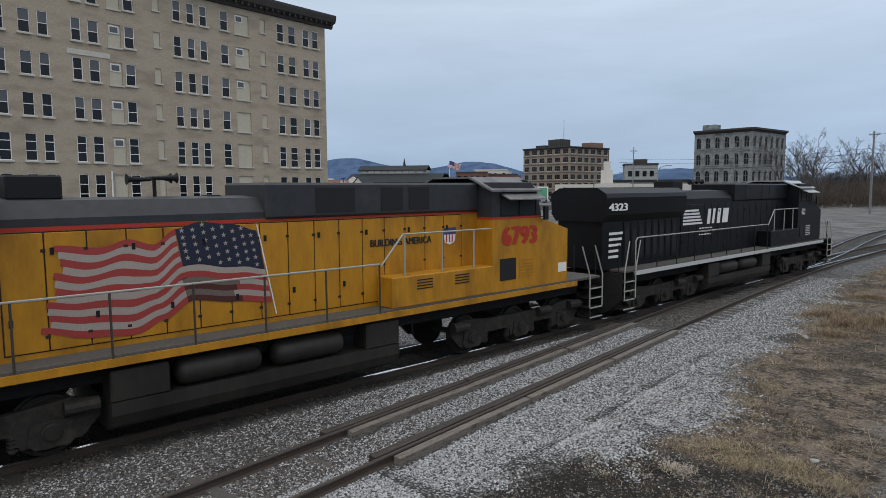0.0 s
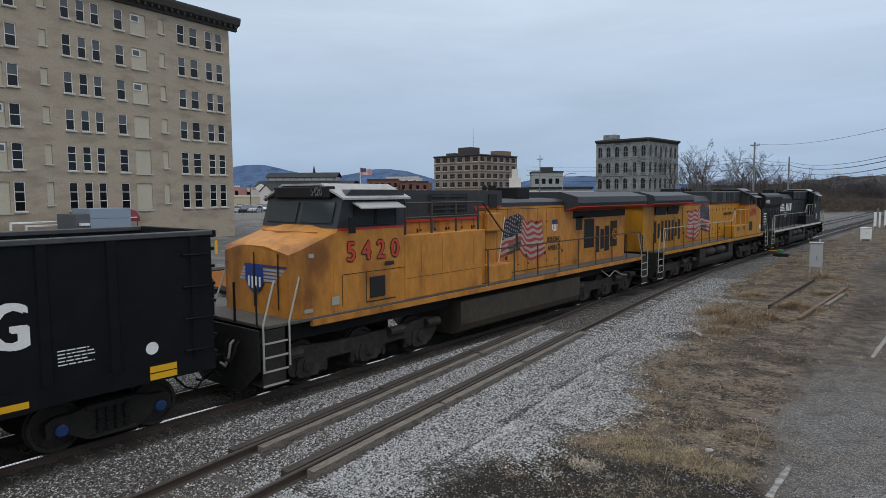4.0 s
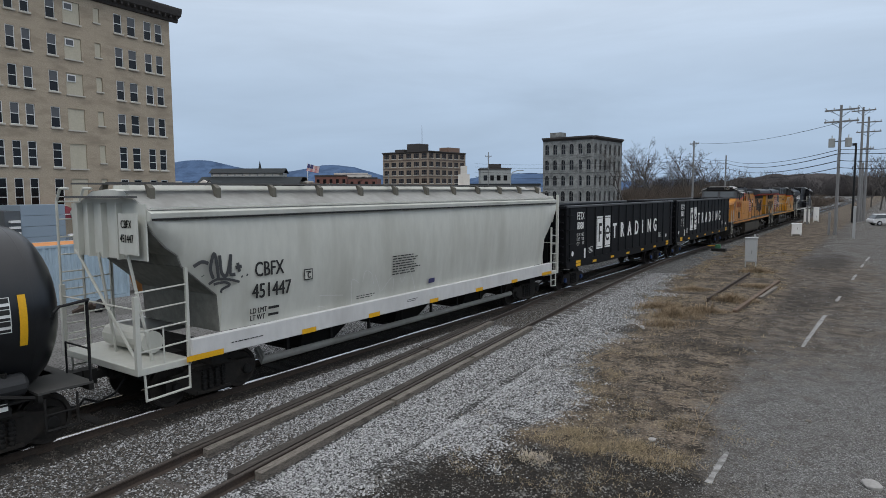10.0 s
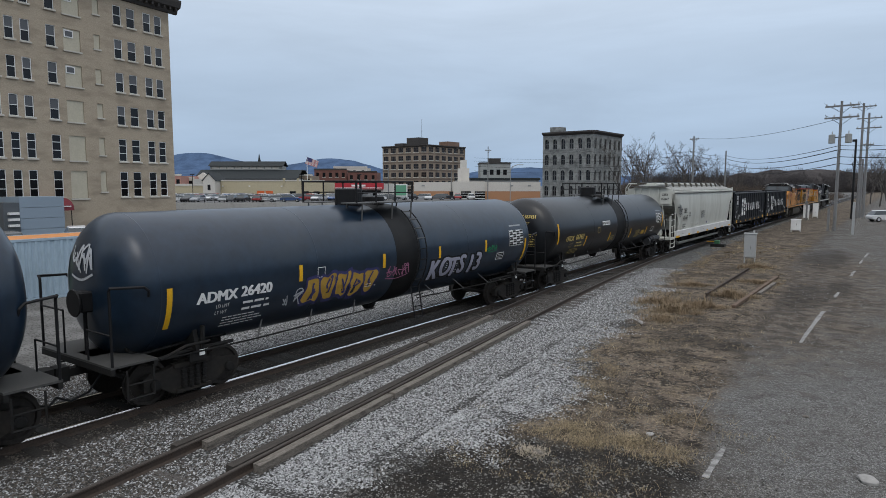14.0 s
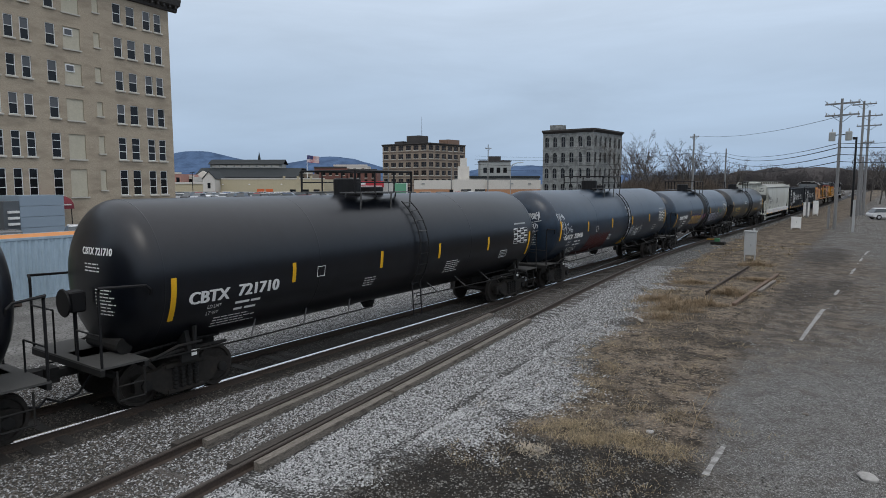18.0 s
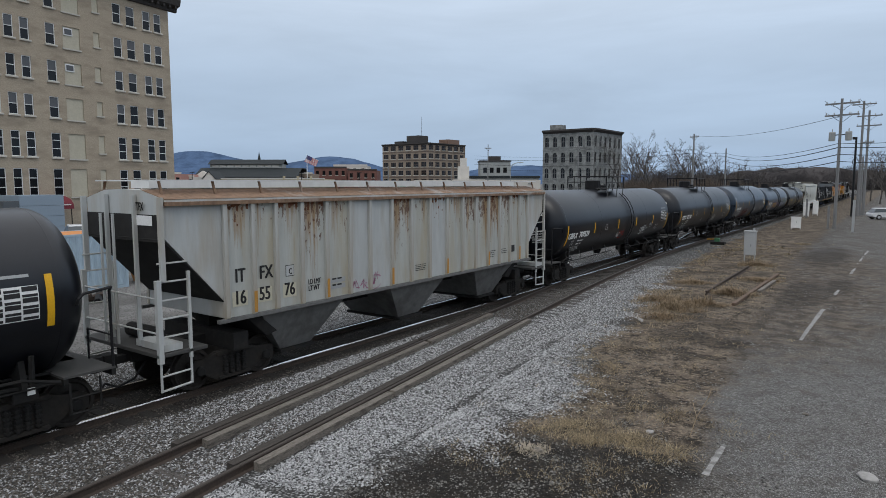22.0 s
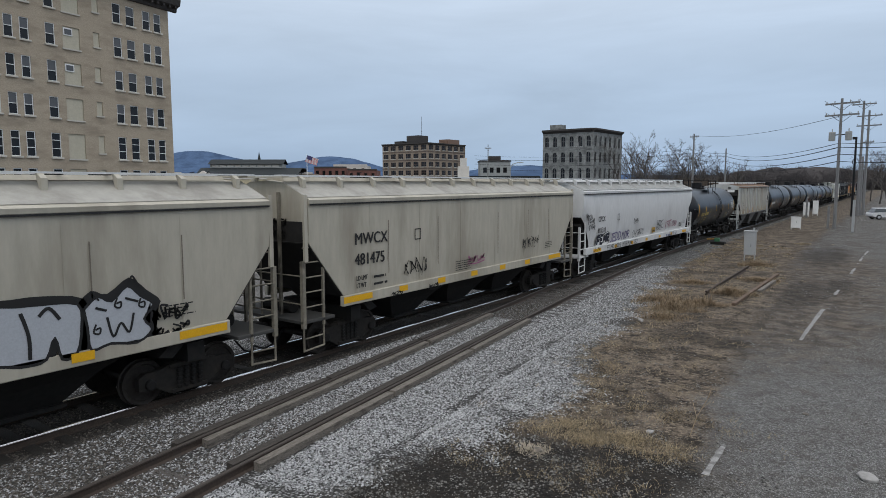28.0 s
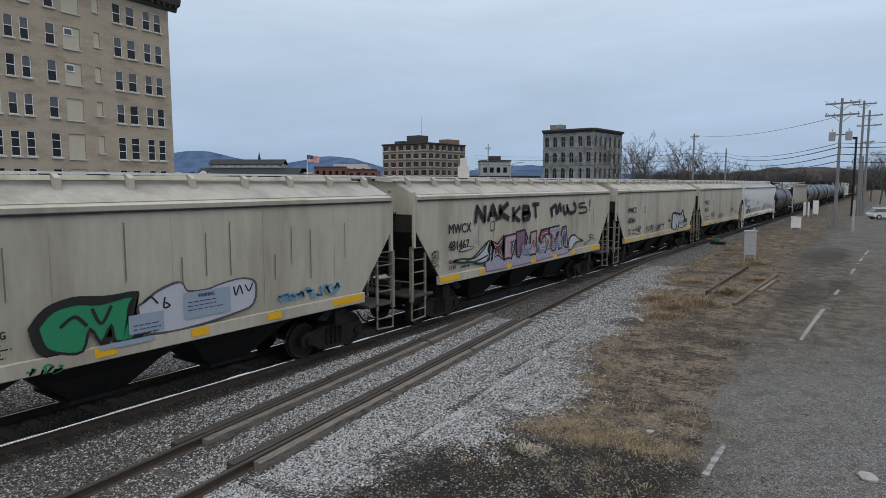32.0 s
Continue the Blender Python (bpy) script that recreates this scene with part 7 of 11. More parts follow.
    # louvred doors beneath the wings
    for x in (-1, 1):
        x0, x1 = sorted((x * (hood + 0.002), x * (hood + 0.02)))
        x2, x3 = sorted((x * (hood + 0.0205), x * (hood + 0.03)))
        if style["rear"] == "plain":
            y = -half + 1.5
            for k in range(8):
                w = 0.455
                bm = mk()
                box(bm, x0, x1, y + 0.02, y + w - 0.02, deck + 0.15, 3.3, 0.008)
                d = part("hood_door", bm, lower, hd)
                bm = mk()
                box(bm, x2, x3, y + 0.09, y + w - 0.09, deck + (0.55 if k in (1, 6) else 0.34), 3.14 - (0.12 if k in (1, 6) else 0))
                part("louvre", bm, SCREEN, d)
                y += w + 0.022
            for ya, yb_ in ((-half + 1.66, -half + 3.1), (-half + 3.3, -half + 4.86)):
                bm = mk()
                prism(bm, [(x * (hood + 0.002), 3.44), (x * (hood + 0.03), 3.44), (x * (hood + 0.10), 3.85), (x * (hood + 0.002), 3.85)], ya, yb_, "y")
                part("intake_screen", bm, SCREEN, hd)
        else:
            # older engine: odd doors, one big screen, the hand brake, a black patch under the wing
            bm = mk()
            box(bm, x0, min(x0, x1) + 0.006 if x > 0 else x1, -half + style["hood_gap"], -4.4, 3.55, 3.85)
            part("dark_hood_patch", bm, SLOPE, hd, "black patch under the wing")
            for y0, y1, za, zb in ((-5.16, -4.64, 3.09, 3.56), (-6.2, -5.34, 2.31, 3.5), (-6.69, -6.36, 2.07, 3.17), (-7.13, -6.81, 2.19, 3.03), (-7.65, -7.21, 2.07, 3.15)):
                bm = mk()
                box(bm, x0, x1, y0 - 0.06, y1 + 0.06, za - 0.12, zb + 0.08, 0.008)
                d = part("hood_door", bm, lower, hd)
                bm = mk()
                box(bm, x2, x3, y0, y1, za, zb)
                part("louvre", bm, SCREEN, d)
            for y0, y1 in ((-4.35, -3.8), (-5.2, -4.45)):
                bm = mk()
                box(bm, x0, x1, y0, y1, deck + 0.12, 2.85, 0.008)
                part("hood_door", bm, lower, hd)
            bm = mk()
            box(bm, x0, x1, -8.45, -7.8, deck + 0.5, 3.35, 0.008)
            niche = part("brake_niche", bm, GRIMEJOINT, hd, "dark hand brake niche")
            bm = mk()
            ring = [(x * (hood + 0.07), -8.12 + 0.23 * math.cos(math.tau * k / 14), 2.78 + 0.23 * math.sin(math.tau * k / 14)) for k in range(15)]
            pipe(bm, ring, 0.025, 5)
            for k in range(3):
                rod(bm, ring[2 * k], ring[2 * k + 7], 0.015, 4)
            part("brake_wheel", bm, lower, niche)
            bm = mk()
            pipe(bm, [(x * 1.3, -6.2, 1.35), (x * 1.33, -6.9, 1.02), (x * 1.3, -7.5, 1.22), (x * 1.33, -8.1, 1.0), (x * 1.28, -8.8, 0.9)], 0.025, 6)
            part("air_line", bm, HANDRAIL, car)
    # taller blower section behind the cab
    bm = mk()
    if odd:
        for x in (-1, 1):
            prism(bm, [(0.65, 4.15), (2.2, 4.15), (1.98, 3.83), (style["cab_rear"], 3.83), (style["cab_rear"], 4.66), (0.65, 4.66)], min(x, x * 0.9), max(x, x * 0.9))
        box(bm, -0.899, 0.899, 0.652, style["cab_rear"], 4.2, 4.657)
    else:
        box(bm, -1.0, 1.0, style["blower_rear"], style["cab_rear"], 3.9, 4.66, 0.05)
    bl = part("blower_housing", bm, upper, car)
    for x in (-1, 1):
        x0, x1 = sorted((x * 1.0, x * 1.012))
        yb = style["blower_rear"]
        for y0, y1 in [(yb + q0, yb + q1) for q0, q1 in style["louvres"]]:
            if y1 < style["cab_rear"]:
                bm = mk()
                box(bm, x0, x1, y0, y1, 4.0, 4.55)
                part("louvre", bm, SCREEN, bl)
    # cab and nose
    c0, c1, nose = style["cab_rear"], style["cab_front"], style["nose"]
    cab = mk()
    prism(cab, [(c0, deck), (c1 + 0.35, deck), (c1 + 0.35, 3.35), (c1, 4.45), (c1 - 0.25, 4.66), (c0, 4.66)], -1.5, 1.5)
    cb = part("cab", cab, lower, car)
    bm = mk()
    prism(bm, [(c0 - 0.008, 3.74), (c1 + 0.235, 3.74), (c1 + 0.012, 4.46), (c1 - 0.25, 4.672), (c0 - 0.008, 4.672)], -1.508, 1.508)
    part("cab_upper", bm, upper, cb)
    bm = mk()
    box(bm, -1.509, 1.509, c0 - 0.009, c1 + 0.2, 3.68, 3.74)
    part("cab_stripe", bm, style["stripe"], cb)
    bm = mk()
    prism(bm, [(-1.62, 4.42), (-0.75, 4.78), (0.75, 4.78), (1.62, 4.42), (1.62, 4.47), (0.78, 4.83), (-0.78, 4.83), (-1.62, 4.47)], c0 - 0.15, c1 + 0.1, "y")
    part("cab_roof", bm, style["roof"], cb, smooth=False)
    for x in (-1, 1):
        x0, x1 = sorted((x * 1.509, x * 1.516))
        for y0, y1 in ((c0 + 0.35, c0 + 1.0), (c0 + 1.1, c0 + 1.75)):
            bm = mk()
            box(bm, x0, x1, y0, y1, 3.80, 4.36)
            w = part("cab_window", bm, CABGLASS, cb)
            bm = mk()
            xo0, xo1 = sorted((x * 1.50, x * 1.53))
            for bx in ((y0 - 0.04, y0, 3.76, 4.40), (y1, y1 + 0.04, 3.76, 4.40), (y0, y1, 4.36, 4.40), (y0, y1, 3.76, 3.80)):
                box(bm, xo0, xo1, *bx)
            part("window_frame", bm, BLACK, w)
        bm = mk()
        x4, x5 = sorted((x * 1.53, x * 1.85))
        prism(bm, [(x * 1.52, 4.34), (x * 1.86, 4.20), (x * 1.86, 4.23), (x * 1.52, 4.38)], c0 + 0.3, c0 + 1.85, "y")
        part("sun_visor", bm, style["roof"], cb)
        bm = mk()
        rod(bm, (x * 1.5, c0 + 1.95, 3.7), (x * 1.72, c0 + 2.0, 3.7), 0.015, 4)
        box(bm, min(x * 1.66, x * 1.72), max(x * 1.66, x * 1.72), c0 + 1.92, c0 + 2.1, 3.62, 4.0)
        part("mirror", bm, BLACK, cb)
    # windscreen, two panes
    for x0, x1 in ((-1.3, -0.1), (0.1, 1.3)):
        bm = mk()
        p = [(c1 + 0.205, 3.86), (c1 + 0.055, 4.36)]
        loft(bm, [[(x0, p[0][0] + 0.01, p[0][1]), (x1, p[0][0] + 0.01, p[0][1]), (x1, p[1][0] + 0.01, p[1][1]), (x0, p[1][0] + 0.01, p[1][1])],
                  [(x0, p[0][0] + 0.03, p[0][1]), (x1, p[0][0] + 0.03, p[0][1]), (x1, p[1][0] + 0.03, p[1][1]), (x0, p[1][0] + 0.03, p[1][1])]])
        part("windscreen", bm, CABGLASS, cb)
    ns = mk()
    loft(ns, [[(-1.494, c1 + 0.10, deck), (1.494, c1 + 0.10, deck), (1.494, c1 + 0.10, 3.70), (0.55, c1 + 0.10, 3.84), (-0.55, c1 + 0.10, 3.84), (-1.494, c1 + 0.10, 3.70)],
              [(-1.494, nose - 0.1, deck), (1.494, nose - 0.1, deck), (1.494, nose - 0.1, 3.30), (0.5, nose - 0.1, 3.46), (-0.5, nose - 0.1, 3.46), (-1.494, nose - 0.1, 3.30)],
              [(-1.3, nose + 0.1, deck), (1.3, nose + 0.1, deck), (1.3, nose + 0.1, 3.18), (0.45, nose + 0.14, 3.36), (-0.45, nose + 0.14, 3.36), (-1.3, nose + 0.1, 3.18)]])
    nz = part("nose", ns, lower, car)
    bm = mk()
    for x in (-0.95, 0.0):
        pipe(bm, [(x, nose + 0.13, 3.2), (x - 0.02, nose + 0.16, 2.5), (x - 0.02, nose + 0.16, 1.9)], 0.018, 5)
    part("nose_grab", bm, GRIMEJOINT, nz)
    bm = mk()
    pipe(bm, [(1.1, c1 + 0.5, 3.66), (0.0, nose - 0.6, 3.66), (-1.1, c1 + 0.5, 3.66)], 0.022, 5)
    part("nose_rail", bm, lower, nz)
    bm = mk()
    box(bm, -1.12, 1.12, c1 - 0.1, c1 + 0.12, 4.46, 4.76, 0.03)
    nb = part("number_board", bm, BLACK, cb)
    # low equipment cabinets along the side behind the cab
    cabz = style["cabinet_top"]
    for x in (-1, 1):
        bm = mk()
        x0, x1 = sorted((x * (hood + 0.03), x * 1.53))
        box(bm, x0, x1, style["cabinet_rear"], c0 - 0.003, deck, cabz, 0.02)
        cn = part("equipment_cabinet", bm, lower, car)
        x2, x3 = sorted((x * 1.531, x * 1.54))
        if cabz < 3:
            for y0 in (style["cabinet_rear"] + 0.75, style["cabinet_rear"] + 2.0):
                for k in range(4):
                    bm = mk()
                    box(bm, x2, x3, y0, y0 + 0.5, 2.1 + 0.07 * k, 2.13 + 0.07 * k)
                    part("louvre", bm, SCREEN, cn)
            bm = mk()
            pipe(bm, [(x * 1.5, style["cabinet_rear"] - 0.3, 2.75), (x * 1.5, style["cabinet_rear"] + 0.35, 3.45), (x * 1.5, c0 - 0.05, 3.45)], 0.022)
            for y in (style["cabinet_rear"] + 0.4, style["cabinet_rear"] + 1.6, style["cabinet_rear"] + 2.7):
                rod(bm, (x * 1.5, y, cabz), (x * 1.5, y, 3.45), 0.022)
            part("cabinet_rail", bm, HANDRAIL if style["white_rails"] else DARKRAIL, car)
        else:
            bm = mk()
            ys = [style["cabinet_rear"] + 0.1 + (c0 - style["cabinet_rear"] - 0.2) * k / 3 for k in range(4)]
            for z in (cabz + 0.45, cabz + 0.85):
                rod(bm, (x * 1.45, ys[0], z), (x * 1.45, ys[-1], z), 0.028)
            for y in ys:
                rod(bm, (x * 1.45, y, cabz), (x * 1.45, y, cabz + 0.85), 0.036)
            pipe(bm, [(x * 1.45, ys[0], cabz + 0.85), (x * 1.45, ys[0] - 0.25, cabz + 0.82), (x * 1.48, 1.35, 3.38), (x * 1.5, 1.1, 3.28), (x * 1.5, 0.5, 3.2), (x * 1.5, 0.46, 2.75)], 0.03)
            part("cabinet_rail", bm, DARKRAIL, car)
        # cab-side intake grilles
        x6, x7 = sorted((x * 1.501, x * 1.512))
        if cabz < 3:
            bm = mk()
            box(bm, x6, x7, c0 + 0.3, c0 + 0.95, 2.0, 2.6)
            part("intake_grille", bm, SCREEN, cb)
            for k in range(6):
                bm = mk()
                box(bm, x6, x7, c0 + 1.1, c0 + 1.75, 2.05 + 0.09 * k, 2.09 + 0.09 * k)
                part("louvre", bm, style["edge"], cb)
    # fuel tank and air reservoirs
    bm = mk()
    t0, t1 = style["tank"]
    prism(bm, [(-1.38, 0.42), (-1.15, 0.3), (1.15, 0.3), (1.38, 0.42), (1.45, 0.62), (1.45, style["tank_top"]), (-1.45, style["tank_top"]), (-1.45, 0.62)], t0, t1, "y")
    part("fuel_tank", bm, style["tank_paint"], car, smooth=False)
    if style["tank_top"] < 0.95:
        for x in (-1, 1):
            for y0 in (t0 + 1.15, t0 + 3.1):
                bm = mk()
                revolve(bm, [(y0, 0.12), (y0 + 0.06, 0.22), (y0 + 0.15, 0.27), (y0 + 1.55, 0.27), (y0 + 1.64, 0.22), (y0 + 1.7, 0.12)], (x * 1.22, 0, 1.14), "y", 18)
                part("air_reservoir", bm, FUEL, car, smooth=True)
            bm = mk()
            x0, x1 = sorted((x * 0.9, x * 1.46))
            box(bm, x0, x1, t0, t0 + 1.0, 0.86, 1.42, 0.03)
            part("battery_box", bm, FUEL, car)
            bm = mk()
            box(bm, x0, x1, t1 - 0.95, t1, 0.86, 1.45, 0.03)
            part("filter_box", bm, FUEL, car)
    for y in (-half + 4.15, half - 4.15):
        engine_truck(car, y)
    # ends: pilot plates, steps, rails
    for s in (-1, 1):
        ye = s * (half - 0.62)
        bm = mk()
        y0, y1 = sorted((ye, ye + s * 0.06))
        prism(bm, [(-1.5, 1.64), (1.5, 1.64), (1.5, 0.75), (0.85, 0.2), (-0.85, 0.2), (-1.5, 0.75)], y0, y1, "y")
        part("pilot_plate", bm, UNDER, car)
        for q, low, mat in ((-0.38, 0.52, UNDER), (0.36, 0.50, UNDER), (-0.58, 0.78, style["hose"]), (0.6, 0.74, style["hose"]), (-0.8, 0.9, UNDER), (0.82, 0.86, UNDER), (0.2, 1.02, UNDER)):
            bm = mk()
            pipe(bm, [(q, ye + s * 0.06, 1.32), (q * 1.02, ye + s * 0.16, 1.25), (q * 1.05, ye + s * 0.22, low + 0.2), (q * 0.95, ye + s * 0.28, low), (q * 0.8, ye + s * 0.36, low + 0.08)], 0.03, 6)
            part("brake_hose", bm, mat, car)
        for x in (-1, 1):
            bm = mk()
            xa, xb = sorted((x * 1.02, x * 1.54))
            ya, yb = sorted((ye - s * 0.02, ye - s * 0.68))
            box(bm, xa, xa + 0.03 if x > 0 else xa + 0.03, ya, yb, 0.35, 1.62)
            box(bm, min(x * 1.50, x * 1.54), max(x * 1.50, x * 1.54), yb - 0.06 if s < 0 else ya, yb if s < 0 else ya + 0.06, 0.35, 1.62)
            st = part("step_well", bm, TRUCK, car)
            for k in range(4):
                bm = mk()
                box(bm, xa, xb, ya, yb, 0.38 + 0.31 * k, 0.42 + 0.31 * k)
                tr = part("step_tread", bm, UNDER, st)
                bm = mk()
                xo0, xo1 = sorted((x * 1.535, x * 1.56))
                box(bm, xo0, xo1, ya, yb, 0.385 + 0.31 * k, 0.425 + 0.31 * k)
                part("step_edge", bm, HANDRAIL, tr)
            bm = mk()
            for yy, lean in ((ye - s * 0.04, s * 0.0), (ye - s * 0.72, 0.0)):
                pipe(bm, [(x * 1.56, yy, 0.75), (x * 1.56, yy, 1.75), (x * 1.5, yy - s * 0.35, 2.7)], 0.022)
            part("grab_rail", bm, HANDRAIL, car)
        for x in (-1.3, -0.45, 0.45, 1.3):
            bm = mk()
            rod(bm, (x, ye - s * 0.06, 1.7), (x, ye - s * 0.06, 2.6), 0.03 if abs(x) < 1 else 0.022)
            part("end_post", bm, BLACK, car)
    y0, y1 = -half + 1.4, style["cabinet_rear"] - 0.35
    for x in (-1, 1):
        bm = mk()
        pipe(bm, [(x * 1.5, y0, 1.75), (x * 1.5, y0, 2.70), (x * 1.5, y0 + 0.12, 2.80), (x * 1.5, y1, 2.80)], 0.022)
        part("handrail", bm, HANDRAIL if style["white_rails"] else DARKRAIL, car)
        n = 8
        for k in range(1, n + 1):
            y = y0 + (y1 - y0) * k / n
            bm = mk()
            rod(bm, (x * 1.52, y, 1.5), (x * 1.5, y, 2.80), 0.022, 5)
            part("stanchion", bm, style["post"], car)
    # roof fittings
    bm = mk()
    box(bm, -0.42, 0.42, style["stack"] - 0.42, style["stack"] + 0.42, 4.36, 4.78, 0.03)
    part("exhaust_stack", bm, BLACK, car)
    bm = mk()
    for dx, L_ in ((-0.22, 0.4), (0.0, 0.32), (0.22, 0.36)):
        revolve(bm, [(style["horn"] - 0.1, 0.03), (style["horn"] + L_ - 0.15, 0.04), (style["horn"] + L_ - 0.05, 0.06), (style["horn"] + L_, 0.11)], (dx, 0, 4.75), "y", 10)
    rod(bm, (0, style["horn"], 4.36), (0, style["horn"], 4.75), 0.04)
    revolve(bm, [(style["horn"] - 0.55, 0.11), (style["horn"] - 0.5, 0.06), (style["horn"] - 0.1, 0.03)], (0.14, 0, 4.72), "y", 10)
    part("horn", bm, BLACK, car)
    for y in (style["stack"] - 1.4, style["horn"] + 1.0):
        bm = mk()
        box(bm, -0.2, 0.2, y, y + 0.25, 4.385, 4.41)
        part("lifting_eye", bm, UPGREY, car)
    couplers(car, half - 0.02)
    return car, half, cb, nb


def beacon_text(nb, text, c1):
    lettering(nb, text, -0.42, 4.53, 0.2, WHITEMARK, lambda p, q: Vector((p, c1 + 0.126, q)), 1.1, -1, bold=0.5)


def build_engines():
    base = dict(cab_rear=5.35, cab_front=7.15, nose=8.75, blower_rear=-0.9, wing_front=-5.55, rear_gap=0.12, hood_gap=0.24, rear="plain", tank_paint=FUEL, louvres=((1.18, 2.2), (2.95, 3.6), (3.8, 4.45)), wing=True, cabinet_rear=1.95, cabinet_top=2.45,
                tank=(-4.1, 2.2), tank_top=0.86, stack=-4.85, horn=-2.75, fan=PALEROOF, wing_out=1.5, wing_top=4.6, wing_low=4.03, joint=GRIMEJOINT, white_rails=True, post=DARKRAIL, edge=UPYELLOW, stripe=REDSTRIPE, roof=PALEROOF, hose=HANDRAIL, side=1)
    # leading black engine
    st = dict(base, edge=plain("white_frame_stripe", (0.5, 0.5, 0.48)), stripe=NSBLACK, fan=NSBLACK, wing_out=1.12, wing_top=4.5, wing_low=3.62, joint=NSBLACK, roof=material("silver_cab_roof", (0.35, 0.36, 0.37), 0.5, 0, 0.1, 6, 0.05), post=BLACK, hose=HANDRAIL)
    car, half, cb, nb = locomotive(18.6, 40.8, "black diesel freight locomotive with white stripes and white handrails", NSBLACK, NSBLACK, st)
    hood, side = flat(0.95), flat(1.512)
    for k in range(5):
        patch(car, -5.4 + 0.02 * k, -3.75 - 0.09 * k, 3.02 + 0.13 * k, 3.10 + 0.13 * k, WHITEMARK, hood, "painted_stripe", 0.35)
    # plain slanted block shapes for the emblem
    for u, w in ((-3.35, 0.28), (-2.9, 0.22), (-2.45, 0.30), (-1.95, 0.55)):
        patch(car, u, u + w, 3.0, 3.62, WHITEMARK, hood, "emblem_bar", 0.18)
    small_print(car, -4.0, 2.82, 1.5, 3, WHITEMARK, hood, 0.06, 0.13)
    lettering(car, "4323", -10.85, 3.74, 0.25, WHITEMARK, flat(1.165), 2.3)
    lettering(car, "4323", 5.75, 3.12, 0.30, WHITEMARK, side, 0.85)
    rear = lambda p, q: Vector((p, -half + 0.54, q))
    for k in range(5):
        patch(car, -0.88, 0.88, 2.1 + 0.2 * k, 2.19 + 0.2 * k, WHITEMARK, rear, "painted_stripe")
        patch(car, -10.52, -9.9 + 0.06 * k, 2.1 + 0.2 * k, 2.19 + 0.2 * k, WHITEMARK, hood, "painted_stripe")
    lettering(car, "4323", -0.5, 3.5, 0.2, WHITEMARK, rear, 1.0)
    for z in (3.75, 3.98):
        bm = mk()
        rod(bm, (-0.0, -half + 0.55, z), (-0.0, -half + 0.48, z), 0.09, 10)
        part("headlight", bm, WHITEMARK, car)
    # middle yellow engine
    car, half, cb, nb = locomotive(-3.6, 18.6, "yellow and grey diesel locomotive with a painted flag", UPYELLOW, UPGREY, base)
    fl = flat(0.948)
    wavy_flag(car, -4.85, -0.95, 1.95, 3.82, fl, 1)
    lettering(car, "6793", 5.72, 2.98, 0.5, REDSTRIPE, side, 1.5)
    lettering(car, "BUILDING AMERICA", 1.75, 3.15, 0.17, BLACKMARK, flat(0.950), 1.25)
    lettering(car, "6793", -0.5, 3.1, 0.22, REDSTRIPE, rear, 1.2)
    shield(car, 4.3, 3.1, flat(0.950))
    patch(car, 8.2, 8.6, 2.02, 2.3, WHITEMARK, flat(1.495), "notice_plate")
    # trailing engine, running backwards
    st = dict(base, side=-1, cab_rear=5.95, cab_front=8.05, nose=9.45, blower_rear=0.65, wing_front=-3.68, rear_gap=0.82, hood_gap=1.84, rear="odd", tank_paint=BROWNTANK, louvres=((1.9, 2.7), (3.0, 3.75)), cabinet_rear=2.48, cabinet_top=3.46, tank=(-4.05, 3.45), tank_top=1.32,
              edge=UPFADED, stack=-1.6, horn=-0.4, white_rails=False, roof=material("pale_cab_roof", (0.34, 0.34, 0.33), 0.6, 0, 0.12, 5, 0.05, (0.2, 0.18, 0.15), 0.55, 1.5), hose=HANDRAIL)
    car, half, cb, nb = locomotive(-25.8, -3.6, "weathered orange-yellow diesel locomotive coupled nose backwards", UPFADED, UPGREY, st, True)
    left, lefthood = flat(1.512, 0.006, -1), flat(0.942, 0.006, -1)
    wavy_flag(car, -2.2, 0.55, 2.2, 3.78, lefthood, 1)
    for i, ch in enumerate("5420"):
        for du, dv in ((-0.025, 0.0), (0.025, 0.0), (0.0, 0.025), (0.0, -0.025)):
            lettering(car, ch, 8.0 - 0.51 * i + du, 2.93 + dv, 0.48, BLACKMARK, left, 1.3, -1, "number_outline", 0.4)
        lettering(car, ch, 8.0 - 0.51 * i, 2.93, 0.48, plain("red_number", (0.50, 0.06, 0.03), 0.5), flat(1.512, 0.012, -1), 1.3, -1, "lettering", 0.4)
    lettering(car, "BUILDING", -2.4, 2.74, 0.2, BLACKMARK, lefthood, 1.1, -1, bold=0.6)
    shield(car, -2.95, 3.17, lefthood)
    # cab side: grille, panel joints, stickers
    bm = mk()
    box(bm, -1.53, -1.502, 6.69, 7.23, 1.94, 2.47, 0.01)
    part("intake_grille", bm, SCREEN, car)
    bm = mk()
    for y0, y1, za, zb in ((5.94, 8.14, 2.605, 2.62), (8.13, 8.145, 1.85, 2.6), (6.3, 7.35, 1.83, 1.86), (7.34, 7.355, 1.85, 2.6)):
        box(bm, -1.508, -1.5005, y0, y1, za, zb)
    part("panel_joint", bm, GRIMEJOINT, car)
    patch(car, 8.25, 8.48, 1.92, 2.12, HANDRAIL, left, "notice_plate")
    patch(car, 9.0, 9.15, 3.1, 3.2, HANDRAIL, left, "notice_plate")
    patch(car, 9.05, 9.3, 1.84, 1.93, HANDRAIL, left, "notice_plate")
    patch(car, 6.35, 6.7, 2.72, 2.82, BLACKMARK, left, "notice_plate")
    bm = mk()
    box(bm, -1.46, -0.97, 0.72, 1.98, 1.722, 2.28, 0.02)
    part("tool_box", bm, UPFADED, car, "rusty orange tool box")
    bm = mk()
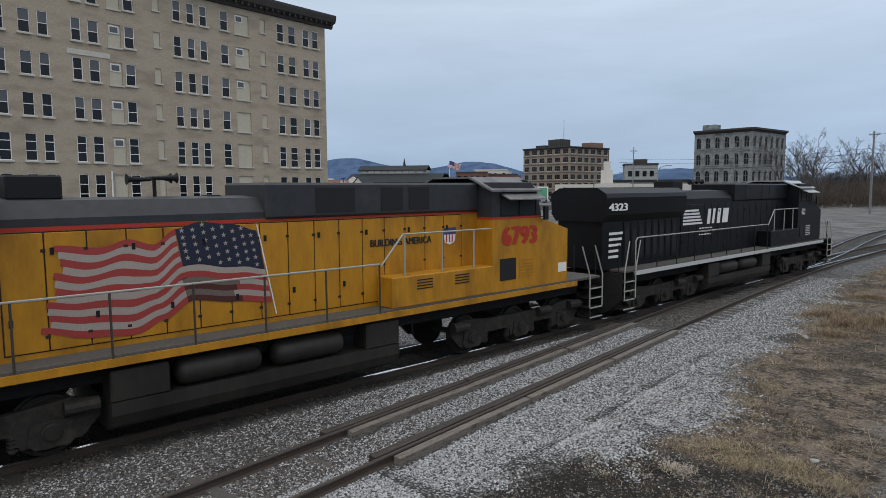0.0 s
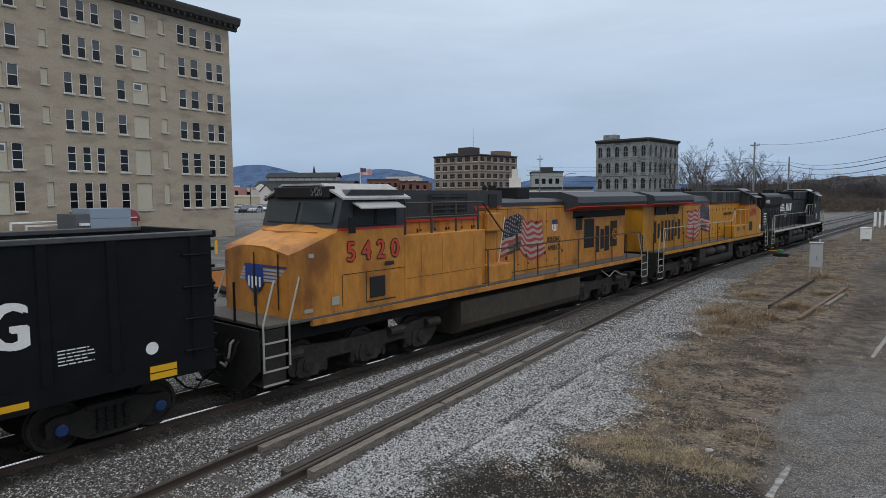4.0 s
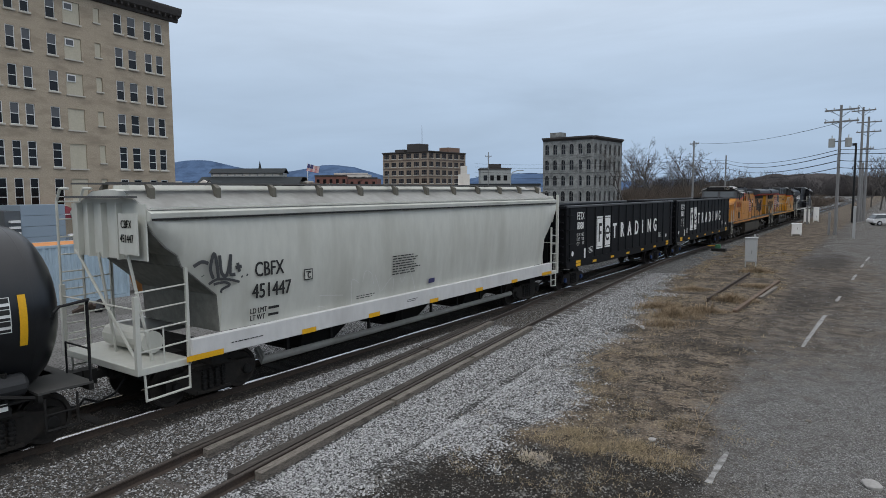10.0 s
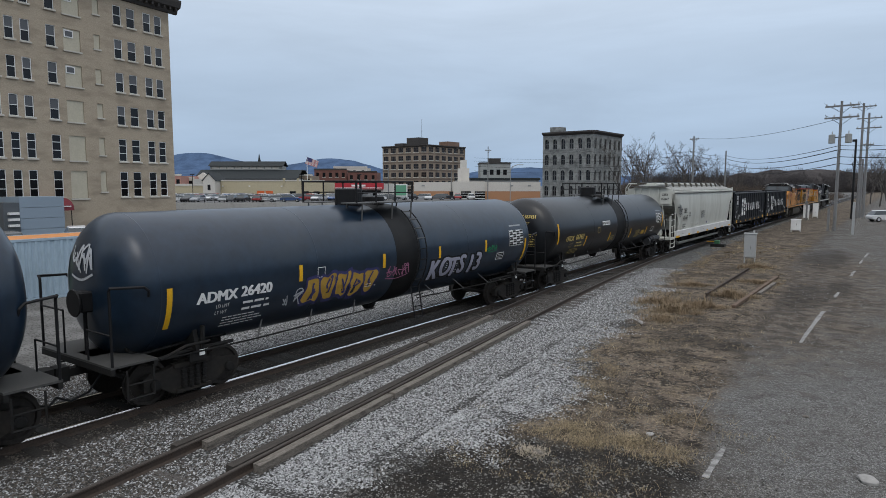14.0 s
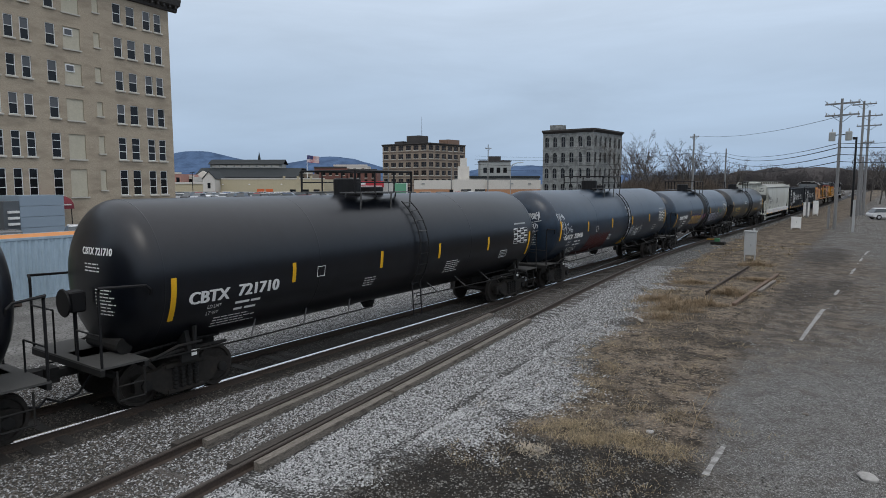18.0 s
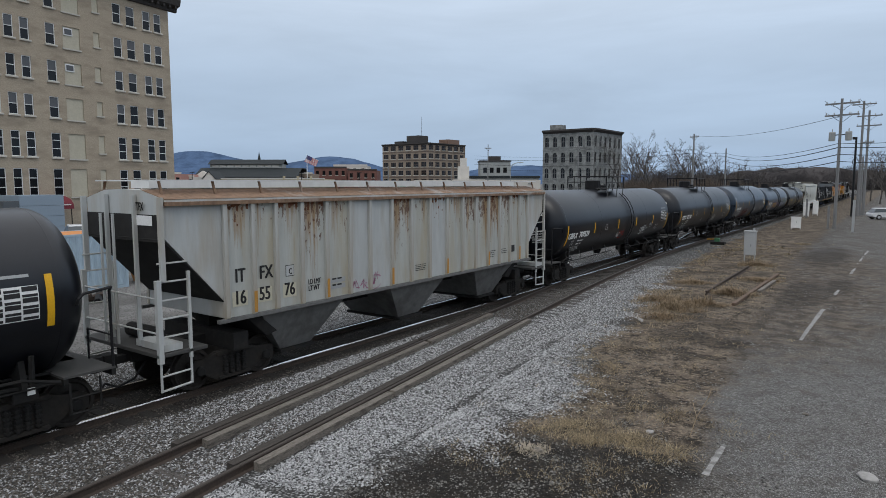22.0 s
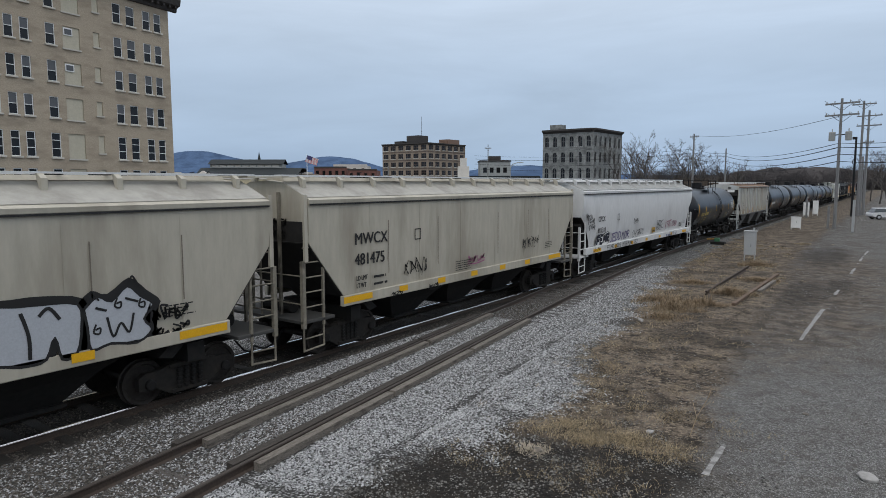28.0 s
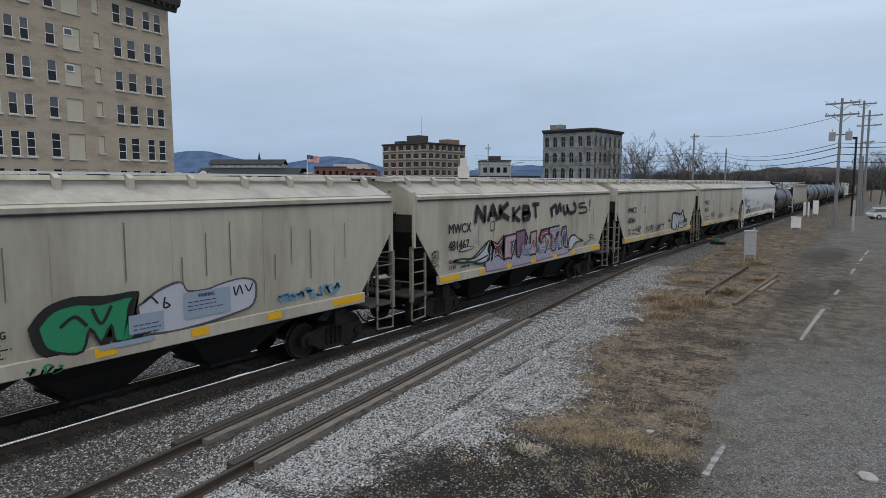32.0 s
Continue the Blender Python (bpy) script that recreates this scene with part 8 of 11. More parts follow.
    box(bm, -1.3, -0.952, 2.0, 2.476, 1.722, 3.44, 0.015)
    part("equipment_cabinet", bm, UPFADED, car)
    bm = mk()
    box(bm, -1.12, -0.945, 0.8, 1.62, 3.34, 3.92, 0.015)
    part("filter_box", bm, UPFADED, car, "yellow box on the hood side")
    bm = mk()
    box(bm, -1.03, -1.002, 0.95, 1.42, 4.1, 4.55, 0.01)
    part("intake_grille", bm, SCREEN, car)
    for k in range(5):
        bm = mk()
        box(bm, -1.04, -1.012, 2.7, 4.3, 3.95 + 0.13 * k, 3.99 + 0.13 * k)
        part("louvre", bm, UPGREY, car)
    lettering(car, "AMERICA", -2.45, 2.42, 0.2, BLACKMARK, lefthood, 1.15, -1, bold=0.6)
    bm = mk()
    x = -1.531
    box(bm, x - 0.004, x, 2.5, 5.9, 2.285, 2.295)
    for yy in (2.9, 4.4, 5.3):
        box(bm, x - 0.004, x, yy, yy + 0.008, 2.4, 3.3)
    part("panel_joint", bm, GRIMEJOINT, car)
    beacon_text(nb, "5420", 8.05)
    # winged badge on the nose
    nosef = lambda p, q: Vector((p, 9.555 + 0.03 * max(0.0, 1 - abs(p)), q))
    wing = plain("pale_blue_wing", (0.32, 0.36, 0.46))
    for k in range(5):
        for side in (-1, 1):
            u0, u1 = sorted((side * 0.32, side * (1.24 - 0.1 * k)))
            patch(car, u0, u1, 2.86 - 0.085 * k, 2.915 - 0.085 * k, wing if k else SPRAY["navy"], nosef, "badge_wing")
    bm = mk()
    bm.faces.new([bm.verts.new(nosef(p, q) + Vector((0, 0.01, 0))) for p, q in ((-0.36, 2.92), (0.36, 2.92), (0.38, 2.5), (0.2, 2.3), (0.0, 2.2), (-0.2, 2.3), (-0.38, 2.5))])
    badge = part("shield_badge", bm, plain("badge_blue", (0.02, 0.05, 0.22)), car, "blue shield badge")
    for k in range(4):
        patch(badge, -0.27 + 0.15 * k, -0.2 + 0.15 * k, 2.3 + 0.05 * abs(k - 1.5), 2.62, WHITEMARK, lambda p, q: nosef(p, q) + Vector((0, 0.016, 0)), "badge_stripe")


def shield(car, u, v, surf):
    bm = mk()
    bm.faces.new([bm.verts.new(surf(u + p, v + q)) for p, q in ((-0.2, 0.15), (-0.17, 0.02), (0.0, -0.05), (0.17, 0.02), (0.2, 0.15), (0.22, 0.36), (0.22, 0.4), (-0.22, 0.4), (-0.22, 0.36))])
    s = part("shield_badge", bm, WHITEMARK, car, "striped shield badge")
    up = lambda a, b: surf(a, b) + (Vector((math.copysign(0.003, surf(a, b).x), 0, 0)) if abs(surf(a, b).x) > 0.5 else Vector((0, 0.003, 0)))
    bm = mk()
    bm.faces.new([bm.verts.new(up(u + p, v + q)) for p, q in ((-0.22, 0.22), (0.22, 0.22), (0.22, 0.4), (-0.22, 0.4))])
    part("shield_top", bm, SPRAY["navy"], s)
    for k in range(3):
        patch(s, u - 0.13 + 0.1 * k, u - 0.09 + 0.1 * k, v + 0.02, v + 0.22, REDSTRIPE, up, "shield_stripe")


def burner(car, surf):
    """The many-coloured sprayed piece along a hopper's side: sharp letters over a lilac band, with leafy tails."""
    ink, leaf = SPRAY["black"], plain("spray_dark_green", (0.012, 0.04, 0.022))
    plum, maroon, mauve, rose = plain("spray_plum", (0.17, 0.11, 0.19)), plain("spray_maroon", (0.24, 0.06, 0.07)), plain("spray_mauve", (0.33, 0.31, 0.40)), plain("spray_rose", (0.42, 0.26, 0.32))
    pale, chalk = SPRAY["pale"], SPRAY["white"]
    # leafy tails
    spray_shape(car, [(-6.35, 1.98), (-5.9, 2.02), (-5.3, 1.98), (-4.9, 2.12), (-4.4, 2.38), (-4.05, 2.5), (-4.2, 2.2), (-4.0, 1.9), (-4.6, 1.75), (-5.2, 1.86), (-5.8, 1.9)], pale, leaf, surf, 0.05, 0.07)
    spray_lines(car, ([(-5.6, 1.95), (-5.0, 2.0), (-4.5, 2.22), (-4.2, 2.45)], [(-5.2, 1.85), (-4.7, 1.9), (-4.2, 2.0)]), 0.06, leaf, surf)
    spray_shape(car, [(-6.05, 2.28), (-5.8, 2.38), (-5.45, 2.4), (-5.1, 2.36), (-5.4, 2.3)], chalk, ink, surf, 0.03, 0.025)
    spray_shape(car, [(2.55, 1.6), (2.75, 2.1), (3.2, 2.22), (3.7, 2.02), (4.25, 1.9), (3.6, 1.9), (3.2, 1.8), (2.9, 1.6)], pale, leaf, surf, 0.05, 0.06)
    spray_shape(car, [(4.3, 1.72), (4.6, 1.8), (4.95, 1.86), (4.9, 1.78), (4.5, 1.7)], pale, ink, surf, 0.03, 0.03)
    for k in range(6):
        a = math.pi * k / 6
        spray_lines(car, ([(-5.05 - 0.32 * math.cos(a), 2.62 - 0.26 * math.sin(a)), (-5.05 + 0.32 * math.cos(a), 2.62 + 0.26 * math.sin(a))],), 0.018, chalk, surf)
    # lilac band along the foot, running over the sill
    spray_shape(car, [(-4.3, 1.42), (-4.2, 1.9), (-2.5, 1.85), (0.0, 1.8), (2.4, 1.82), (2.6, 1.5), (1.0, 1.45), (-2.0, 1.4)], mauve, plum, lifted(surf, 0.004), 0.03, 0.05)
    spray_lines(car, [[(-3.9 + 0.55 * k, 1.5 + 0.05 * (k % 2)), (-3.75 + 0.55 * k, 1.72), (-3.55 + 0.55 * k, 1.55), (-3.45 + 0.55 * k, 1.75)] for k in range(11)], 0.03, chalk, surf, rise=0.02)
    # letters: outline corners in a unit box
    glyphs = (((0, 0.1), (0.35, 0.55), (0.05, 0.9), (0.5, 0.72), (0.98, 1.05), (0.8, 0.5), (1.0, 0.0), (0.5, 0.3)),
              ((0, 0), (0.08, 0.95), (1.0, 1.0), (0.95, 0.72), (0.5, 0.66), (0.85, 0.4), (0.6, 0.0), (0.3, 0.05)),
              ((0.05, 0), (0, 1.0), (0.75, 1.05), (1.0, 0.7), (0.7, 0.45), (1.05, 0.0), (0.6, 0.1), (0.4, 0.35), (0.35, 0.0)),
              ((0.2, 0), (0.25, 1.0), (0.8, 1.05), (0.75, 0.0)),
              ((0, 0.1), (0.55, 0.3), (0.05, 0.6), (0.25, 1.0), (1.0, 1.05), (0.9, 0.8), (0.5, 0.75), (0.95, 0.45), (0.7, 0.0)),
              ((0.3, 0), (0.3, 0.7), (0.0, 0.75), (0.05, 1.0), (1.05, 1.05), (1.0, 0.78), (0.72, 0.72), (0.7, 0.0)),
              ((0, 0), (0.4, 1.05), (0.8, 1.1), (1.05, 0.0), (0.7, 0.05), (0.6, 0.35), (0.4, 0.3), (0.3, 0.0)))
    fills = (maroon, rose, plum, rose, maroon, mauve, plum)
    for k, g in enumerate(glyphs):
        u, w, v, h = -4.0 + 0.93 * k, 0.92, 1.72, 0.86 + 0.05 * (k % 3)
        base = lifted(surf, 0.010 + 0.003 * (k % 2))
        spray_shape(car, [(u + a * w, v + b * h) for a, b in g], fills[k], ink, base, 0.05, 0.075, "graffiti_letter", True)
        inner = [(u + w / 2 + (a - 0.5) * w * 0.72, v + h / 2 + (b - 0.52) * h * 0.72) for a, b in g]
        bm = mk()
        stroke(bm, inner + inner[:1], 0.035, lifted(surf, 0.026 + 0.001 * (k % 2)))
        part("graffiti_line", bm, chalk if k % 3 != 2 else SPRAY["pink"], car)
        spray_lines(car, ([(u + 0.2, v + 0.2), (u + 0.45, v + 0.55), (u + 0.5, v + 0.25)], [(u + 0.6, v + 0.3), (u + 0.7, v + 0.6)]), 0.04, (ink, chalk, maroon)[k % 3], surf, rise=0.03)
    for k in range(4):
        spray_lines(car, ([(-4.15 + 0.1 * k, 1.8), (-4.1 + 0.1 * k, 2.35 - 0.06 * k)],), 0.05, (ink, pale)[k % 2], surf, rise=0.03)


# ---------------------------------------------------------------- the train, front to rear


def thing_part(car, name, surf):
    """A small painted dot that carries the strokes of one word."""
    return patch(car, 0.98, 1.04, 3.46, 3.52, SPRAY["black"], surf, name)


def build_train():
    build_engines()
    gondola(-42.8, -25.8, "8081", "new black high-sided gondola car with white lettering")
    gondola(-59.85, -42.8, "8080", "new black high-sided gondola car with white lettering")
    car, half, surf, yb = covered_hopper(-79.1, -59.85, "pale grey covered hopper car with curved sides", CREAM, True, 3, 1.45, 0.45, BRIGHT)
    lettering(car, "CBFX", -6.53, 2.64, 0.335, BLACKMARK, surf, 1.02, bold=0.45)
    lettering(car, "451447", -6.61, 2.15, 0.335, BLACKMARK, surf, 1.12, bold=0.45)
    for text, z in (("LD LMT", 1.81), ("LT WT", 1.65)):
        lettering(car, text, -6.66, z, 0.125, BLACKMARK, surf, 1.1, bold=0.7)
    small_print(car, -6.15, 1.85, 0.42, 2, BLACKMARK, surf, 0.085, 0.16)
    plate = patch(car, -5.07, -4.80, 2.39, 2.66, BLACKMARK, surf, "stencil_box")
    patch(plate, -5.045, -4.825, 2.415, 2.635, CREAM, lifted(surf, 0.004), "stencil_field")
    lettering(plate, "C", -4.975, 2.44, 0.15, BLACKMARK, lifted(surf, 0.008))
    patch(plate, -5.02, -4.85, 2.58, 2.605, BLACKMARK, lifted(surf, 0.008), "small_print")
    small_print(car, -1.74, 2.66, 1.35, 8, BLACKMARK, surf, 0.045, 0.073)
    small_print(car, -3.2, 1.72, 0.9, 2, BLACKMARK, surf, 0.03, 0.06)
    patch(car, 0.02, 0.34, 1.70, 1.84, SPRAY["navy"], surf, "dark_label", 0.05)
    small_print(car, -1.1, 1.33, 0.6, 2, BLACKMARK, flat(1.588), 0.025, 0.05)
    small_print(car, -7.2, 1.27, 0.9, 1, BLACKMARK, flat(1.588), 0.03, 0.05)
    soft_black = plain("spray_soft_black", (0.045, 0.047, 0.05))
    spray_lines(car, ([(-8.05, 3.02), (-7.85, 3.10), (-7.7, 3.05)], [(-7.6, 2.72), (-7.66, 2.95), (-7.55, 3.25), (-7.5, 3.0), (-7.48, 2.72)],
                      [(-7.42, 3.2), (-7.40, 2.85), (-7.3, 2.74), (-7.22, 2.9), (-7.14, 3.2)], [(-7.14, 3.2), (-7.18, 2.8), (-7.05, 2.76)],
                      [(-6.98, 3.0), (-6.94, 2.8)], [(-7.04, 2.9), (-6.88, 2.92)], [(-7.85, 2.82), (-7.84, 2.8)]), 0.075, soft_black, surf)
    spray_lines(car, ([(-7.72, 2.62), (-7.5, 2.70), (-7.2, 2.66), (-6.95, 2.58)], [(-7.6, 2.60), (-7.35, 2.62), (-7.2, 2.55), (-7.4, 2.47), (-7.42, 2.40)],
                      [(-6.9, 2.70), (-6.87, 2.68)], [(-6.76, 2.72), (-6.73, 2.70)]), 0.055, soft_black, surf)
    pale_scratch = plain("spray_scratch_white", (0.60, 0.60, 0.58))
    spray_lines(car, ([(-4.57, 1.95), (-3.75, 1.85)], [(-4.6, 1.68), (-4.35, 1.62)], [(-3.4, 1.55), (-3.42, 2.2), (-3.15, 2.1)], [(-3.0, 2.1), (-2.9, 2.38), (-2.65, 2.3), (-2.55, 2.0)],
                      [(-2.5, 2.25), (-2.25, 1.75)], [(-2.2, 1.75), (-1.75, 2.1), (-1.7, 1.7)], [(-1.5, 2.35), (-1.3, 1.9), (-1.0, 2.25), (-0.65, 1.6)]), 0.018, pale_scratch, surf)
    end = lambda p, q: Vector((p, -(yb + 0.195), q))
    lettering(car, "CBFX", 0.84, 3.84, 0.16, BLACKMARK, end, 1.0, bold=0.5)
    lettering(car, "451447", 0.80, 3.56, 0.16, BLACKMARK, end, 1.0, bold=0.5)
    # tank cars
    car, half, surf, head = tank_car(-97.0, -79.1, "dusty black tank car with yellow lettering", TANKBROWN, 1.52, 2.44, shift=0.5, back=1.32, marks=(-4.35, -1.28, 1.85, 4.55), mark_z=(1.70, 2.16), end_z=(2.0, 2.86), band=True)
    tank_print(car, surf, "UTLX", "667431", GOLDMARK, -5.98, 0.285)
    tank_end_print(car, head, "UTLX 667431", GOLDMARK)
    bm = mk()
    revolve(bm, [(half - 2.75, 0.12), (half - 2.68, 0.2), (half - 1.5, 0.2), (half - 1.43, 0.12)], (1.2, 0, 1.3), "y", 14)
    rod(bm, (1.2, half - 2.75, 1.3), (1.2, half - 3.1, 1.35), 0.13, 8)
    rod(bm, (1.2, half - 3.25, 1.2), (1.2, half - 3.5, 1.2), 0.2, 10)
    part("brake_cylinder", bm, plain("sooty_grey_iron", (0.03, 0.031, 0.033), 0.6), car, "dusty grey brake cylinder")
    label = patch(car, -1.9, -0.9, 2.56, 2.76, WHITEMARK, surf, "white_label")
    for k in range(9):
        patch(label, -1.85 + 0.1 * k, -1.79 + 0.1 * k, 2.60, 2.72, BLACKMARK, lifted(surf, 0.004), "label_letter", 0.2)
    patch(car, 4.2, 4.75, 1.75, 1.98, SPRAY["gold"], surf, "orange_placard")
    car, half, surf, head = tank_car(-115.1, -97.0, "faded blue-black tank car sprayed with graffiti", TANKBLUE, 1.52, 2.44, shift=0.95, back=1.42, marks=(-4.0, -0.9, 1.8, 4.6), mark_z=(2.2, 2.6), end_z=(1.62, 2.48), band=True)
    tank_print(car, surf, "ADMX", "26420", WHITEMARK, -5.75, 0.3)
    block_piece(car, -2.9, 1.55, 2.7, 0.75, 5, SPRAY["gold"], SPRAY["navy"], surf, 3)
    tag_line(car, -3.5, 1.6, 0.6, 0.4, 2, SPRAY["white"], surf, 0.035, 4)
    for i, ch in enumerate("KOTS13"):
        u, v = 2.3 + 0.55 * i - (0.12 if i == 5 else 0), 1.55 + 0.05 * (i % 2)
        for du, dv in ((-0.06, -0.04), (0.06, -0.04), (-0.06, 0.05), (0.06, 0.05)):
            lettering(car, ch, u + du, v + dv, 0.64, SPRAY["black"], lifted(surf, 0.002 + 0.0012 * (i % 3)), 1.25, name="letter_outline")
        lettering(car, ch, u, v, 0.64, plain("spray_grey_lilac", (0.36, 0.36, 0.44)), lifted(surf, 0.012 + 0.0015 * (i % 3)), 1.25, name="graffiti_letter")
    tag_line(car, 0.2, 1.9, 1.0, 0.35, 4, SPRAY["pink"], surf, 0.03, 9)
    tag_line(car, 6.2 - 0.6, 2.2, 0.7, 0.2, 4, SPRAY["green"], surf, 0.025, 10)
    tag_line(car, -0.6, 2.75, 0.9, 0.6, 4, SPRAY["white"], head, 0.06, 12)
    tag_line(car, -1.25, 2.2, 0.3, 1.0, 2, SPRAY["white"], head, 0.07, 13)
    car, half, surf, head = tank_car(-133.1, -115.1, "faded blue-grey tank car with white graffiti and rusty stains", TANKBLUE, shift=1.1, back=1.23, marks=(-4.6, -1.5, 1.5, 4.4), mark_z=(2.3, 2.75), end_z=(2.05, 2.9))
    tank_print(car, surf, "GATX", "228496", WHITEMARK, -5.9, 0.28)
    for k, (u, z, w, n) in enumerate(((0.1, 2.95, 0.95, 5), (0.2, 2.55, 0.7, 4), (0.45, 2.28, 0.3, 2))):
        tag_line(car, u, z, w, 0.38 - 0.06 * k, n, SPRAY["white"], head, 0.035, 14 + 60 * k)
    tank_end_print(car, head, "GATX 228496", GREYMARK)
    for k, (u, z, w, n) in enumerate(((-6.75, 2.85, 0.7, 3), (-6.45, 2.5, 0.8, 3), (-6.2, 2.25, 0.9, 3))):
        tag_line(car, u, z, w, 0.4, n, SPRAY["white"], surf, 0.035, 15 + 50 * k)
    # red scribbled letters with dripping ends
    dull_red = plain("spray_dull_red", (0.13, 0.022, 0.016))
    for k in range(13):
        u = -3.3 + 0.2 * k
        spray_lines(car, ([(u, 1.32 + 0.02 * (k % 3)), (u + 0.12, 1.75), (u + 0.24, 2.12 - 0.05 * (k % 4))], [(u + 0.24, 2.1), (u + 0.2, 1.6), (u + 0.3, 1.34)]), 0.06, dull_red, surf)
    spray_lines(car, ([(-4.2, 1.3), (-3.0, 1.25), (-1.6, 1.33)],), 0.16, plain("spray_dark_red", (0.06, 0.013, 0.01)), surf, rise=0.008)
    for k in range(3):
        tag_line(car, 1.75 + 0.1 * k, 2.95 - 0.32 * k, 0.5, 0.36, 2, SPRAY["white"], surf, 0.04, 17 + 9 * k)
    spray_word(car, "BUMP", 2.05, 1.75, 1.0, 0.42, SPRAY["silver"], surf, 0.05)
    tag_line(car, 3.3, 1.85, 1.2, 0.35, 3, GREYMARK, surf, 0.03, 18)
    patch(car, 1.75, 2.35, 1.25, 1.6, SPRAY["gold"], surf, "orange_placard", 0.3)
    car, half, surf, head = tank_car(-151.5, -133.1, "clean black tank car with white lettering", TANKBLACK, shift=1.0, back=1.65, front=1.32)
    tank_print(car, surf, "CBTX", "721710", WHITEMARK)
    tank_end_print(car, head, "CBTX 721710", WHITEMARK)
    car, half, surf, head = tank_car(-169.4, -151.5, "black tank car with white lettering and a white graffiti tag", TANKBLACK, shift=0.38, back=1.47)
    tank_print(car, surf, "GBRX", "709529", WHITEMARK, -6.7)
    tank_end_print(car, head, "GBRX 709529", WHITEMARK)
    tag_line(car, 3.0, 1.75, 1.3, 0.4, 5, SPRAY["white"], surf, 0.03, 18)
    tag_line(car, -0.3, 1.75, 0.8, 0.35, 4, SPRAY["red"], surf, 0.045, 19)
    tag_line(car, 4.5, 2.05, 0.6, 0.2, 4, SPRAY["silver"], surf, 0.025, 20)
    ribbed_hopper(-187.2, -169.4, "old pale grey ribbed hopper car streaked with rust")
    car, half, surf, head = tank_car(-202.6, -187.2, "short black tank car covered in white graffiti tags", TANKBLACK, 1.55, 2.53, back=1.52, marks=(-3.92, -0.47, 1.78, 4.0), mark_z=(2.3, 2.76), end_z=(2.1, 3.0))
    tank_print(car, surf, "UTLX", "641938", GOLDMARK, -5.05, 0.3)
    tank_end_print(car, head, "UTLX 641938", GOLDMARK)
    for u, z, w, h, n, seed in ((-6.7, 1.35, 1.5, 0.6, 7, 21), (-6.5, 1.5, 1.2, 0.3, 6, 36), (-2.9, 1.5, 1.4, 0.75, 5, 22), (-1.1, 1.55, 1.5, 0.7, 5, 23), (2.0, 1.5, 1.3, 0.7, 5, 24), (3.2, 1.6, 1.3, 0.5, 6, 25)):
        tag_line(car, u, z, w, h, n, plain("spray_dull_silver", (0.24, 0.25, 0.255)), surf, 0.03, seed)
    small_print(car, -1.6, 2.95, 0.5, 5, plain("faded_pink_print", (0.22, 0.13, 0.10)), surf, 0.025, 0.06)
    car, half, surf, yb = covered_hopper(-222.9, -202.6, "white covered hopper car with dark graffiti along the sill", BRIGHT, 2, 3, 1.4, 0.32, BRIGHT)
    car["body_end"] = yb
    hopper_print(car, surf, "CPCX", "815318", -7.72, 2.72, 0.34)
    spray_shape(car, [(-7.9, 1.5), (-7.88, 1.85), (-7.6, 2.02), (-7.1, 2.0), (-6.6, 2.1), (-6.3, 2.05), (-6.22, 1.55), (-7.0, 1.46)], WHITEMARK, SPRAY["black"], surf, 0.03, 0.03)
    spray_word(car, "FEMR", -7.76, 1.56, 1.62, 0.38, plain("spray_ink", (0.012, 0.014, 0.026)), surf, 0.15, 0.05, 0.014)
    spray_word(car, "JEDD", -6.05, 1.56, 1.6, 0.42, plain("spray_violet", (0.10, 0.075, 0.20)), surf, 0.06, 0.02)
    spray_word(car, "MOR", -4.35, 1.58, 1.2, 0.4, plain("spray_violet_dark", (0.07, 0.05, 0.14)), surf, 0.06, 0.04)
    spray_word(car, "CHSR", -2.7, 1.55, 1.3, 0.38, SPRAY["black"], surf, 0.03, 0.02)
    for k, (u, z, w, n) in enumerate(((-9.2, 2.86, 0.75, 4), (-9.0, 2.62, 0.8, 5), (-8.9, 2.3, 0.85, 4))):
        tag_line(car, u, z, w, 0.24 + 0.03 * k, n, SPRAY["black"], surf, 0.026, 33 + k)
    tag_line(car, -2.6, 2.38, 0.75, 0.22, 6, SPRAY["black"], surf, 0.026, 34)
    for word, u, w in (("FEMR", -6.5, 0.95), ("DROS", -5.35, 0.8), ("MTB", -4.3, 0.7), ("PUNX", -3.5, 0.75), ("DEZ", -2.5, 0.6)):
        spray_word(car, word, u, 1.22, w, 0.2, SPRAY["black"], flat(1.588), 0.03, 0.0, 0.006)
    tag_line(car, -8.3, 1.25, 0.9, 0.2, 5, SPRAY["black"], flat(1.588), 0.022, 61)
    sign = patch(car, 0.82, 1.38, 1.60, 1.92, SPRAY["gold"], surf, "orange_placard")
    for k in range(6):
        patch(sign, 0.9 + 0.075 * k, 0.95 + 0.075 * k, 1.65, 1.76, BLACKMARK, lifted(surf, 0.004), "placard_mark", 0.01)
    small_print(car, 1.6, 2.24, 1.45, 8, BLACKMARK, surf, 0.045, 0.078)
    blue_mark = plain("blue_marking", (0.02, 0.06, 0.20), 0.5)
    patch(car, 3.6, 3.78, 1.19, 1.33, blue_mark, flat(1.588), "maker_badge", 0.03)
    for k in range(9):
        patch(car, 3.9 + 0.095 * k, 3.965 + 0.095 * k, 1.2, 1.3, blue_mark, flat(1.588), "maker_bar", 0.02)
    small_print(car, 7.4, 2.0, 0.5, 4, BLACKMARK, surf, 0.025, 0.05)
    plate = patch(car, 6.55, 7.1, 1.66, 1.98, WHITEMARK, surf, "data_plate")
    patch(plate, 6.57, 7.08, 1.685, 1.955, BLACKMARK, lifted(surf, 0.004), "plate_face")
    small_print(plate, 6.62, 1.88, 0.4, 3, WHITEMARK, lifted(surf, 0.008), 0.03, 0.06)
